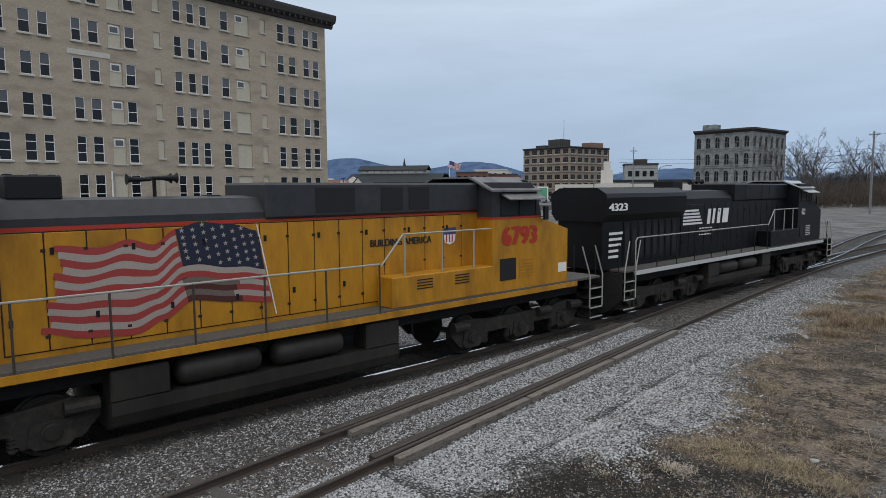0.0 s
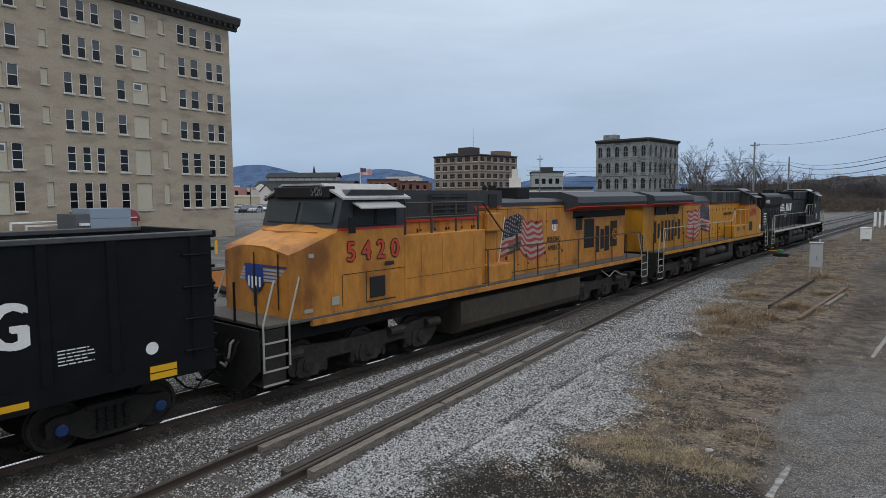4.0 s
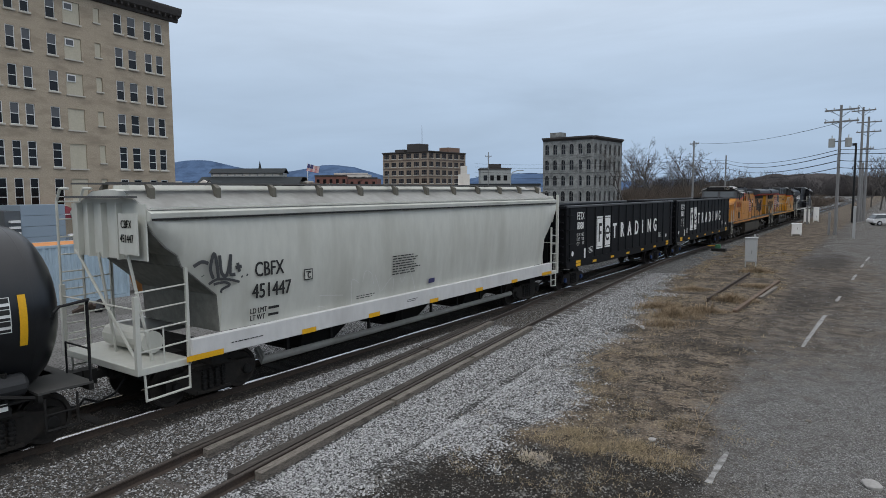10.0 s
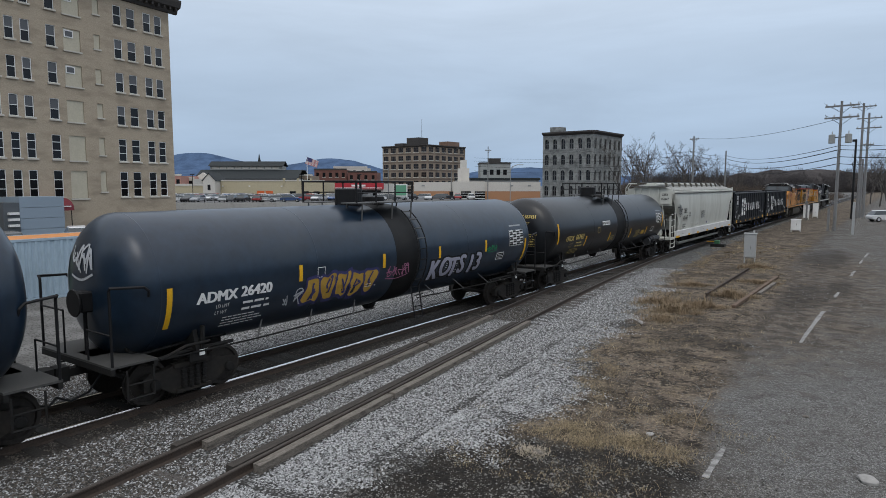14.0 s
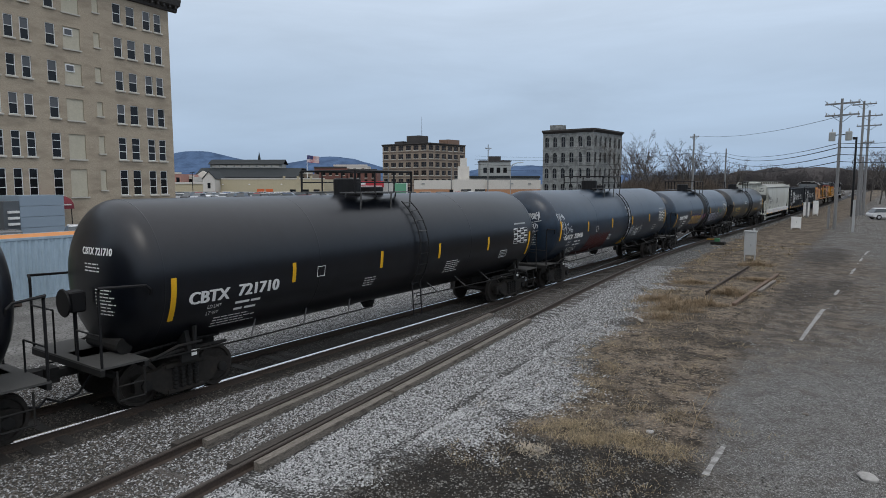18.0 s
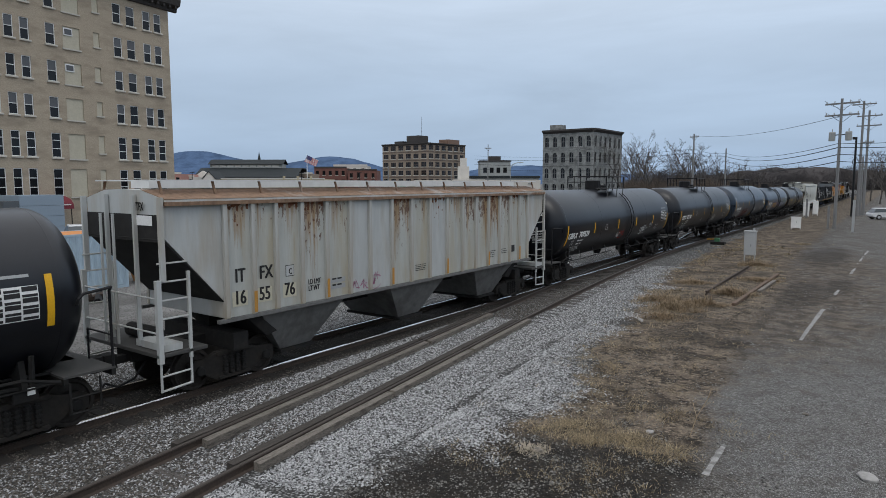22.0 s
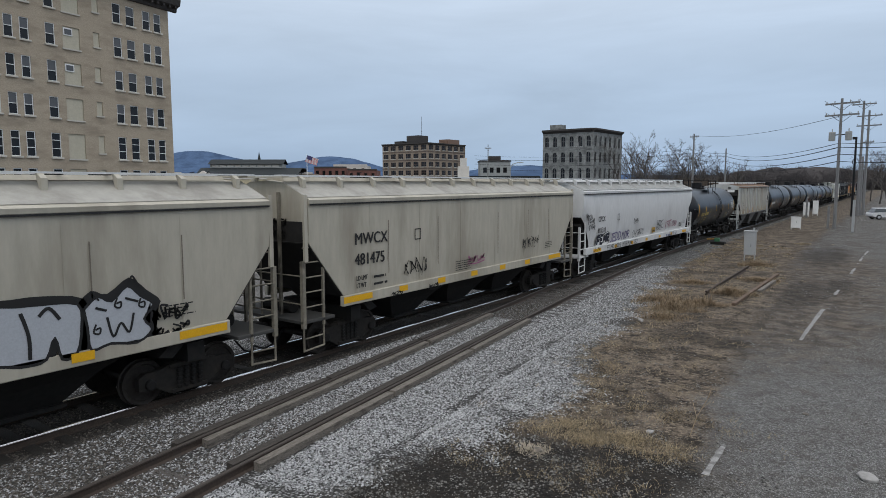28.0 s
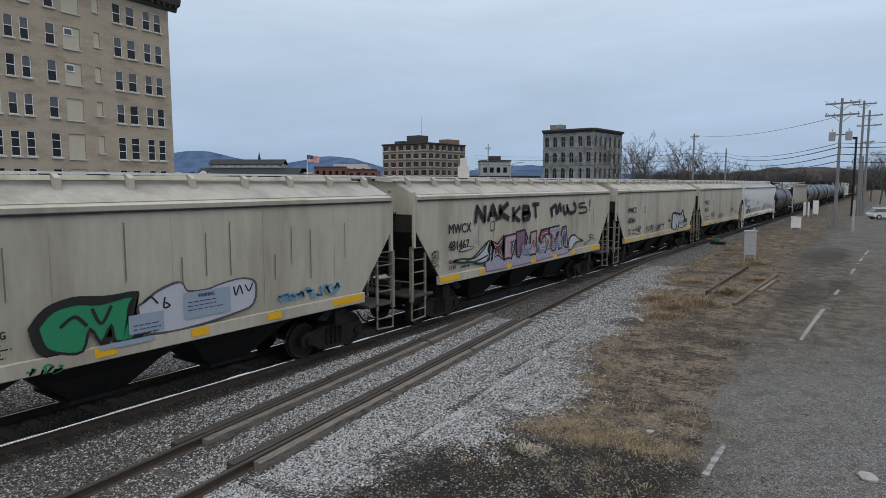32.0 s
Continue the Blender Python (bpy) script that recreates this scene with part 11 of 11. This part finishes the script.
    # worn white parking marks on the asphalt
    paint = material("worn_road_paint", (0.29, 0.285, 0.275), 0.9, 0, 0.25, 30, 0.2, (0.12, 0.115, 0.11), 0.42, 9)
    m = new("road_markings")
    tagged(m, "worn white painted parking marks", "road marking", kind="structure")
    for (x0, y0), (x1, y1) in (((-2.21, 10.35), (-2.2, 11.7)), ((-2.05, 21.3), (-1.9, 26.9)), ((-1.62, 38.5), (-1.57, 41.2)), ((-1.52, 43.5), (-1.42, 47.8)), ((-1.40, 49), (-1.3, 52)), ((-1.8, 30.5), (-1.75, 32.0))):
        bm = mk()
        n = max(2, int((y1 - y0) / 0.3))
        rnd = random.Random(int(y0 * 10))
        last = None
        for k in range(n + 1):
            t = k / n
            x, y = x0 + (x1 - x0) * t, y0 + (y1 - y0) * t
            w = (0.042 if y0 < 15 else 0.06) + rnd.uniform(-0.018, 0.018)
            q = (bm.verts.new((x - w, y, lie(x - w, y) + 0.012)), bm.verts.new((x + w, y, lie(x + w, y) + 0.012)))
            if last:
                bm.faces.new((last[0], last[1], q[1], q[0]))
            last = q
        part("paint_mark", bm, paint, m)
    # green dumpster by the white car
    d = thing("green_skip", pose(4.2, 118, BED, 0, 0, 12), "dark green lidded steel skip", "skip")
    bm = mk()
    prism(bm, [(-3.2, 0.1), (3.2, 0.1), (3.5, 2.1), (-3.5, 2.1)], -1.2, 1.2, "y")
    part("bin", bm, plain("dark_green_steel", (0.02, 0.06, 0.045), 0.6), d)
    bm = mk()
    box(bm, -3.56, 3.56, -1.26, 1.26, 2.1, 2.2)
    part("lid", bm, plain("dark_green_lid", (0.03, 0.09, 0.07), 0.6), d)


yard_things()

# ---------------------------------------------------------------- ballast, gravel, dead grass
BALLASTSTONE = material("ballast_stone", (0.325, 0.327, 0.327), 0.9, 0, 0.15, 30, 0.2, island=0.65)
GRAVEL = material("pale_gravel", (0.175, 0.173, 0.166), 0.9, 0, 0.12, 30, 0.2, island=0.7)
GRIMY = material("grimy_ballast_stone", (0.075, 0.066, 0.056), 0.9, 0, 0.15, 30, 0.2, island=0.7)
CINDERSTONE = material("cinder_stone", (0.125, 0.12, 0.11), 0.9, 0, 0.2, 30, 0.2, island=0.9)
STRAW = material("dead_grass", (0.30, 0.24, 0.155), 0.9, 0, 0.15, 6, 0, (0.13, 0.10, 0.062), 0.46, 0.9, island=0.85, spec=0.1)
WEED = material("dead_weed", (0.25, 0.19, 0.125), 0.9, 0, 0.15, 6, 0, island=0.7, spec=0.1)
BALLAST_EDGE = ((0, -7.2), (9, -6.2), (12, -5.6), (18, -6.8), (22, -7.4), (34, -9.4), (56, -10.6), (100, -11.3))
GRASS_EDGE = ((0, -2.0), (10, -2.3), (14, -2.8), (22, -3.6), (30, -3.7), (41, -4.6), (57, -5.0), (100, -5.2))


def edge_at(points, y):
    for (a, p), (b, q) in zip(points, points[1:]):
        if y <= b:
            return p + (q - p) * max(0.0, (y - a) / (b - a))
    return points[-1][1]


def wander(x, y):
    return 1.5 * noise.noise((x * 0.7, y * 0.7, 4.2)) + 0.7 * noise.noise((x * 1.9, y * 1.9, 8.1))


def zone(x, y):
    """0 ballast, 1 dead grass, 2 asphalt, with the distance past the border."""
    w = wander(x, y)
    if x + w < edge_at(BALLAST_EDGE, y):
        return 0
    return 1 if x + w < edge_at(GRASS_EDGE, y) else 2


def timbered(x, y):
    """Rails, ties and planks lie here: no stones on top of them."""
    if abs(abs(x - TRACK) - 0.752) < 0.1 or abs(abs(x - siding(y)) - 0.752) < 0.09:
        return True
    return 6.0 < y < 18.9 and min(abs(x - siding(y) - 0.752), abs(x - siding(y) + 0.752)) < 0.34


def stones(name, spots, mat, label):
    """Many small broken stones in one mesh: spots are (x, y, z, radius)."""
    rnd = np.random.default_rng(5)
    p = np.array(spots)
    n = len(p)
    base = np.array(((1, 0, 0), (-0.9, 0.3, 0), (0.1, 1, 0), (0.1, -0.9, 0.1), (0.15, 0.1, 0.8), (-0.3, -0.3, 0.62)))
    tri = np.array(((0, 2, 4), (2, 1, 4), (1, 5, 4), (1, 3, 5), (3, 0, 5), (0, 4, 5)))
    v = base[None] * rnd.uniform(0.65, 1.25, (n, 6, 3)) * p[:, None, 3:4]
    a = rnd.uniform(0, math.tau, n)
    c, s = np.cos(a)[:, None], np.sin(a)[:, None]
    v = np.stack((v[..., 0] * c - v[..., 1] * s, v[..., 0] * s + v[..., 1] * c, v[..., 2] - 0.012), 2) + p[:, None, :3]
    f = (tri[None] + 6 * np.arange(n)[:, None, None]).reshape(-1, 3)
    me = bpy.data.meshes.new(name)
    me.from_pydata(v.reshape(-1, 3).tolist(), [], f.tolist())
    me.materials.append(mat)
    return tagged(new(name, me), label, "stones", kind="stuff")


def build_stones():
    rnd = random.Random(31)
    heap, road, cinder, grimy = [], [], [], []
    for _ in range(520000):
        r = 8.0 + 30.0 * rnd.random() ** 1.45
        a = radians(rnd.uniform(-2, 86))
        x, y = -r * math.sin(a), r * math.cos(a)
        if x < -17.5 or x > 1:
            continue
        z = zone(x + rnd.gauss(0, 0.28), y)
        if y < 10.9 + 1.5 * wander(x * 1.7, y * 1.7) and x > -7.6 and z != 0 and x < -1.2:
            if rnd.random() < 0.62 + noise.noise((x * 1.1, y * 1.1, 3.0)):
                cinder.append((x, y, lie(x, y), 0.009 + 0.028 * rnd.random() ** 2))
        elif z == 0:
            if timbered(x, y):
                continue
            dirty = abs(x - TRACK) < 1.4 or (y > 18.9 and abs(x - siding(y)) < 0.7) or (x < siding(y) + 0.3 and rnd.random() < 0.75 - 0.75 * min(1.0, max(0.0, (y - 5) / 6)))
            if (abs(x - TRACK) < 1.4 and rnd.random() < 0.45) or (y > 18.9 and 0.8 < abs(x - siding(y)) < 1.38 and abs((y - 0.5 + 0.28) % 0.56 - 0.28) < 0.13):
                continue
            (grimy if dirty else heap).append((x, y, lie(x, y), rnd.uniform(0.017, 0.036) * (1 + 0.010 * r)))
        elif z == 1 and rnd.random() < 0.3 + 0.5 * noise.noise((x * 0.9, y * 0.9, 6.0)):
            cinder.append((x, y, lie(x, y), rnd.uniform(0.010, 0.03)))
        elif z == 2:
            k = noise.noise((x * 0.45, y * 0.45, 2.0)) + 0.5 * noise.noise((x * 1.6, y * 1.6, 7.0)) - (0.5 if 20 < y and x < -1 else 0.0)
            if rnd.random() < max(0.22, min(0.95, 0.5 + 1.0 * k)):
                road.append((x, y, lie(x, y), rnd.uniform(0.009, 0.026) * (1 + 0.012 * r)))
    stones("ballast", heap, BALLASTSTONE, "crushed grey stone ballast heaped between the tracks")
    stones("grimy_ballast", grimy, GRIMY, "oily brown-grey stone ballast along the main track")
    stones("gravel", road, GRAVEL, "pale loose gravel strewn over worn asphalt")
    stones("cinders", cinder, CINDERSTONE, "dark cinders and chips on bare soil")


build_stones()


def blades(name, tufts, mat, label, kind="stuff"):
    """Bent blades: tufts are (x, y, z, height, spread, how many, upright, width)."""
    rnd = random.Random(77)
    verts, faces = [], []
    for x, y, z, h, sp, n, up, wide in tufts:
        for _ in range(n):
            a = rnd.uniform(0, math.tau)
            rr = sp * math.sqrt(rnd.random())
            b = rnd.uniform(0, math.tau)
            px, py = x + rr * math.cos(b), y + rr * math.sin(b)
            hh = h * rnd.uniform(0.4, 1.1)
            lean = hh * (1 - up) * rnd.uniform(0.5, 1.5)
            dx, dy = math.cos(a), math.sin(a)
            w = wide * rnd.uniform(0.6, 1.4)
            nx, ny = -dy * w, dx * w
            i = len(verts)
            verts += [(px - nx, py - ny, z - 0.01), (px + nx, py + ny, z - 0.01),
                      (px + 0.4 * lean * dx + nx * 0.8, py + 0.4 * lean * dy + ny * 0.8, z + 0.6 * hh * (0.35 + 0.65 * up)),
                      (px + 0.4 * lean * dx - nx * 0.8, py + 0.4 * lean * dy - ny * 0.8, z + 0.6 * hh * (0.35 + 0.65 * up)),
                      (px + lean * dx, py + lean * dy, z + hh * (0.25 + 0.75 * up) * rnd.uniform(0.75, 1.0))]
            faces += [(i, i + 1, i + 2, i + 3), (i + 3, i + 2, i + 4)]
    ob = raw(name, verts, faces, mat)
    return tagged(ob, label, "grass", kind=kind)


def build_grass():
    rnd = random.Random(12)
    tufts = []
    for _ in range(30000):
        y = 8.5 + 50 * rnd.random() ** 1.7
        x = edge_at(BALLAST_EDGE, y) - 1.2 + rnd.random() * (edge_at(GRASS_EDGE, y) - edge_at(BALLAST_EDGE, y) + 2.6)
        if zone(x, y) != 1 and rnd.random() < 0.93:
            continue
        k = noise.noise((x * 0.8, y * 0.8, 1.0)) + 0.7 * noise.noise((x * 2.3, y * 2.3, 5.0))
        edge = 0.22 if (x - edge_at(BALLAST_EDGE, y)) < 1.4 or y < 13 else 0.0
        if (y < 10.3 and rnd.random() < 0.85) or (y > 15 and rnd.random() < 0.4):
            continue
        if y > 13 and noise.noise((x * 0.42, y * 0.42, 0.0)) > 0.12 and rnd.random() < 0.7:
            continue
        if k + edge < rnd.uniform(0.0, 0.75):
            continue
        r = math.hypot(x, y)
        tufts.append((x, y, lie(x, y), rnd.uniform(0.07, 0.26), rnd.uniform(0.06, 0.25), rnd.randint(6, 12), rnd.uniform(0.0, 0.32), 0.0024 * max(1, r / 13)))
    blades("dead_grass", tufts, STRAW, "flattened straw-coloured dead grass beside the ballast")
    for x, y, w, h in ((-6.5, 24.0, 1.0, 0.8), (-6.3, 22.2, 0.8, 0.5), (-7.4, 25.4, 0.9, 0.85), (-5.7, 25.2, 0.7, 0.7), (-5.4, 28.4, 0.8, 0.8),
                       (-7.5, 30.9, 0.8, 0.45), (-6.2, 39.4, 0.8, 0.7), (-4.9, 11.2, 0.45, 0.16), (-3.6, 11.0, 0.5, 0.22), (-4.2, 10.6, 0.5, 0.2), (-5.0, 33.0, 0.8, 0.5)):
        many = []
        for _ in range(95):
            a, r = rnd.uniform(0, math.tau), w * rnd.random()
            px, py = x + 1.2 * r * math.cos(a), y + 0.9 * r * math.sin(a)
            many.append((px, py, lie(px, py), h * rnd.uniform(0.3, 1.3) * (1.1 - 0.75 * r / w), 0.24, 22, rnd.uniform(0.0, 0.6), 0.0022 * max(1, y / 15)))
        blades("weed_clump", many, WEED if y > 15 else STRAW, "dry brown clump of dead weeds on bare soil", "")["category"] = "weeds"
    many = [(-4.85 + rnd.gauss(0, 0.16), 9.55 + rnd.gauss(0, 0.10), lie(-4.85, 9.55) + 0.02, rnd.uniform(0.1, 0.22), 0.12, 10, rnd.uniform(0.0, 0.35), 0.006) for _ in range(26)]
    blades("dry_root", many, plain("bleached_root", (0.36, 0.31, 0.24), 0.9), "bleached tangle of dry roots lying on cinders", "")["category"] = "roots"
    # a bare twig standing at the asphalt's edge
    bm = mk()
    z = lie(-2.72, 12.0)
    pipe(bm, [(-2.80, 11.75, z - 0.02), (-2.74, 11.95, z + 0.30), (-2.60, 12.1, z + 0.62), (-2.55, 12.2, z + 0.82)], 0.007, 5)
    for p, q in (((-2.74, 11.95, z + 0.3), (-2.86, 12.1, z + 0.55)), ((-2.6, 12.1, z + 0.62), (-2.5, 12.1, z + 0.8)), ((-2.67, 12.02, z + 0.46), (-2.52, 12.0, z + 0.62))):
        rod(bm, p, q, 0.004, 4)
    tagged(part("twig", bm, WEED), "thin bare brown twig standing in gravel", "twig")


build_grass()

# ---------------------------------------------------------------- trees, woods, hills
BARK = material("grey_bark", (0.085, 0.077, 0.071), 0.95, 0, 0.2, 4, 0.2)
TWIGS = material("brown_twigs", (0.105, 0.092, 0.084), 0.95, 0, 0.2, 3, 0, island=0.35, spec=0.1)
BRUSH = material("brown_brush", (0.092, 0.074, 0.060), 0.95, 0, 0.2, 3, 0, island=0.45, spec=0.1)
WOODS = material("far_bare_woods", (0.062, 0.056, 0.055), 0.95, 0, 0.25, 0.2, 0, (0.042, 0.040, 0.040), 0.5, 0.03, island=0.3, spec=0.1)


def stick(verts, faces, p, q, r0, r1):
    """A tapered three-sided stick."""
    d = q - p
    side = d.orthogonal().normalized()
    up = d.normalized().cross(side)
    i = len(verts)
    for c, r in ((p, r0), (q, r1)):
        for k in range(3):
            verts.append(tuple(c + r * (math.cos(2.094 * k) * side + math.sin(2.094 * k) * up)))
    faces += [(i, i + 1, i + 4, i + 3), (i + 1, i + 2, i + 5, i + 4), (i + 2, i, i + 3, i + 5)]


def grow(rnd, h, depth, wood, twig, thin, bushy=4):
    """A bare tree's limbs: wood and twig are (verts, faces)."""
    def branch(p, d, length, r, level):
        steps = 3 if level < 2 else 2
        pts = [p]
        for k in range(steps):
            d = (d + Vector((rnd.gauss(0, 0.16), rnd.gauss(0, 0.16), rnd.gauss(0.05, 0.1)))).normalized()
            pts.append(pts[-1] + d * length / steps)
        for k in range(steps):
            r0, r1 = r * (1 - 0.55 * k / steps), r * (1 - 0.55 * (k + 1) / steps)
            v, f = wood if level < 3 else twig
            stick(v, f, pts[k], pts[k + 1], max(thin, r0), max(thin * 0.7, r1))
        if level >= depth:
            return
        for k in range(bushy if level else bushy + 2):
            t = rnd.uniform(0.3, 1.0) if level else rnd.uniform(0.3, 1.0)
            i = min(steps - 1, int(t * steps))
            q = pts[i].lerp(pts[i + 1], t * steps - i)
            a = rnd.uniform(0, math.tau)
            out = Vector((math.cos(a), math.sin(a), 0))
            nd = (d * rnd.uniform(0.5, 0.9) + out * rnd.uniform(0.5, 0.9) + Vector((0, 0, 0.15))).normalized()
            branch(q, nd, length * rnd.uniform(0.45, 0.68), r * 0.5, level + 1)
    branch(Vector((0, 0, -0.2)), Vector((rnd.gauss(0, 0.06), rnd.gauss(0, 0.06), 1)).normalized(), h * 0.56, h * 0.017, 0)


def build_trees():
    rnd = random.Random(8)
    masters = []
    for i in range(5):
        wood, twig = ([], []), ([], [])
        grow(rnd, 12.0, 5, wood, twig, 0.013, 3)
        high = max(v[2] for v in wood[0] + twig[0])
        wood, twig = [([(a * 12 / high, b * 12 / high, c * 12 / high) for a, b, c in g[0]], g[1]) for g in (wood, twig)]
        masters.append((wood, twig))
    shared = {}
    places = [(0.285, 150, 15.5), (0.292, 205, 21), (0.305, 212, 20), (0.318, 208, 21.5), (0.332, 215, 18), (0.345, 210, 18.5), (0.358, 218, 17), (0.372, 212, 20), (0.385, 216, 19.5),
              (0.397, 212, 18), (0.41, 220, 16), (0.424, 214, 15), (0.44, 222, 14.5), (0.455, 218, 13.5), (0.47, 224, 12), (0.485, 230, 11.5),
              (0.655, 150, 12.5), (0.668, 165, 13), (0.682, 142, 12.5), (0.695, 158, 13.5), (0.70, 140, 11.5), (0.64, 175, 11), (0.298, 195, 14), (0.325, 190, 13)]
    for i, (k, depth, top) in enumerate(places):
        p = spot(k, depth)
        t = thing("bare_tree", pose(p.x, p.y, BED, 0, 0, rnd.uniform(0, 360)) @ Matrix.Scale(1, 4), "leafless grey-brown tree beside the railway", "tree", "bare trees along the railway")
        j = i % 5
        s = top / 12.0
        if (j, round(s, 1)) not in shared:
            wood, twig = masters[j]
            shared[(j, round(s, 1))] = [raw(nm, [(a * s * 0.9, b * s * 0.9, c * s) for a, b, c in vf[0]], vf[1], mt, t) for nm, vf, mt in (("trunk", wood, BARK), ("crown", twig, TWIGS))]
        else:
            for ob in shared[(j, round(s, 1))]:
                again(ob, t)


build_trees()


def brush(name, spots, mat, label, category):
    """Twiggy growth: spots are (x, y, z, height, spread, stems, thickness)."""
    rnd = random.Random(21)
    verts, faces = [], []
    for x, y, z, h, sp, n, thick in spots:
        for _ in range(n):
            a = rnd.uniform(0, math.tau)
            q = Vector((x + sp * 0.35 * rnd.gauss(0, 1), y + sp * 0.35 * rnd.gauss(0, 1), z + h * rnd.uniform(0.0, 0.72)))
            e = q + Vector((math.cos(a) * sp * 0.22, math.sin(a) * sp * 0.22, h * rnd.uniform(0.12, 0.30)))
            stick(verts, faces, q, e, thick, thick * 0.3)
    return tagged(raw(name, verts, faces, mat), label, category, kind="stuff")


def build_woods():
    rnd = random.Random(44)
    # brown thicket under the bare trees
    low = []
    for _ in range(620):
        k = rnd.uniform(0.275, 0.64)
        depth = rnd.uniform(150, 235)
        p = spot(k, depth)
        if p.x > -16.5:
            continue
        h = rnd.uniform(2.2, 6.0) * (1.25 - 0.9 * max(0, k - 0.42) / 0.2) * depth / 200
        low.append((p.x, p.y, BED, h, 3.2, 60, 0.05))
    brush("thicket", low, BRUSH, "dense brown leafless thicket along the railway", "bushes")
    # rise with woods on it, far up the line
    ks = [0.22 + 0.012 * i for i in range(62)]
    verts, faces = [], []
    for i, k in enumerate(ks):
        top = 9.5 + 3.5 * min(1, max(0, k - 0.36) / 0.15) + 3.0 * math.sin(k * 14) + 2.0 * noise.noise((k * 40, 0, 3)) - 5 * max(0, 0.36 - k) / 0.1
        a, b, c = spot(k, 430), spot(k, 470), spot(k, 640)
        verts += [(a.x, a.y, BED - 0.3), (b.x, b.y, max(2, top)), (c.x, c.y, max(2, top) + 2)]
    faces = [(3 * i + j, 3 * i + 3 + j, 3 * i + 4 + j, 3 * i + 1 + j) for i in range(len(ks) - 1) for j in (0, 1)]
    rise = raw("wooded_rise", verts, faces, WOODS)
    tagged(rise, "low dark wooded rise beyond the railway", "hill", kind="structure")
    far = []
    for _ in range(900):
        k = rnd.uniform(0.30, 0.93)
        depth = rnd.uniform(400, 470)
        p = spot(k, depth)
        foot = 9.0 * max(0, (depth - 430) / 40)
        far.append((p.x, p.y, foot, rnd.uniform(4.0, 11.5) * (0.95 + 0.5 * noise.noise((k * 30, 0, 1)) + 0.5 * max(0, k - 0.45)), 6.5, 60, 0.09))
    brush("far_woods", far, WOODS, "distant dark bare woods on a low rise", "woods")
    # hills at the skyline, the haze of distance put into their blue colour
    hill = material("haze_blue_hills", (0.075, 0.118, 0.20), 1.0, 0, 0.3, 0.02, 0, (0.055, 0.082, 0.135), 0.5, 0.005, spec=0.0)
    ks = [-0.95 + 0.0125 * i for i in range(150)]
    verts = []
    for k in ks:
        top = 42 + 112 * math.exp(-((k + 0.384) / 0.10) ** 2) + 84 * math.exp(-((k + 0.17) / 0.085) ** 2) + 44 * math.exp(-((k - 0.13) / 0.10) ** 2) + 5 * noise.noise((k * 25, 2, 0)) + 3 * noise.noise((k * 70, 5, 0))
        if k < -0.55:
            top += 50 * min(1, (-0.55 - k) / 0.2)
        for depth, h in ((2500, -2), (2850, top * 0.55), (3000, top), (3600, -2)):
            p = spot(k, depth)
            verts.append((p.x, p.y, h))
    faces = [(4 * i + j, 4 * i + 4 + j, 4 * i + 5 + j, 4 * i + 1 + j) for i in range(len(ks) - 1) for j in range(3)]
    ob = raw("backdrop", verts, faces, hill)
    tagged(ob, "long wooded hills on the skyline, haze in their blue-grey colour", "hills", kind="structure")


build_woods()


# ---------------------------------------------------------------- motion of the train


def travelled(t):
    k = min(1.0, max(0.0, (t - 3.3) / 2.2))
    return 8.2232 * t + 0.030932 * t * t - 0.00021088 * t ** 3 - 0.45 * (1 - k * k * (3 - 2 * k))


def motions():
    for car, q in TRAIN:
        walk(car, [(0.5 * i, pose(TRACK, q + travelled(0.5 * i), 0, 0, 0, 180 if car in TURNED else 0)) for i in range(65)])
    for k, piece in enumerate(FLAG):
        rows = []
        for i in range(65):
            t = 0.5 * i
            droop = 14 + 10 * math.sin(0.9 * t + 0.5)
            swing = 12 * math.sin(2.3 * t - 1.1 * k)
            rows.append((t, pose(0.08 + 0.8 * k * math.cos(radians(droop)), 0.08 * math.sin(2.3 * t - 1.1 * k), 12.0 - 0.8 * k * math.sin(radians(droop)), 0, droop, swing)))
        walk(piece, rows)
    for wheels, y, r, back in WHEELS:
        sign = 1 if back else -1
        walk(wheels, [(i / 15, pose(0, y, r, sign * math.degrees(travelled(i / 15) / r), 0, 0)) for i in range(481)])



motions()
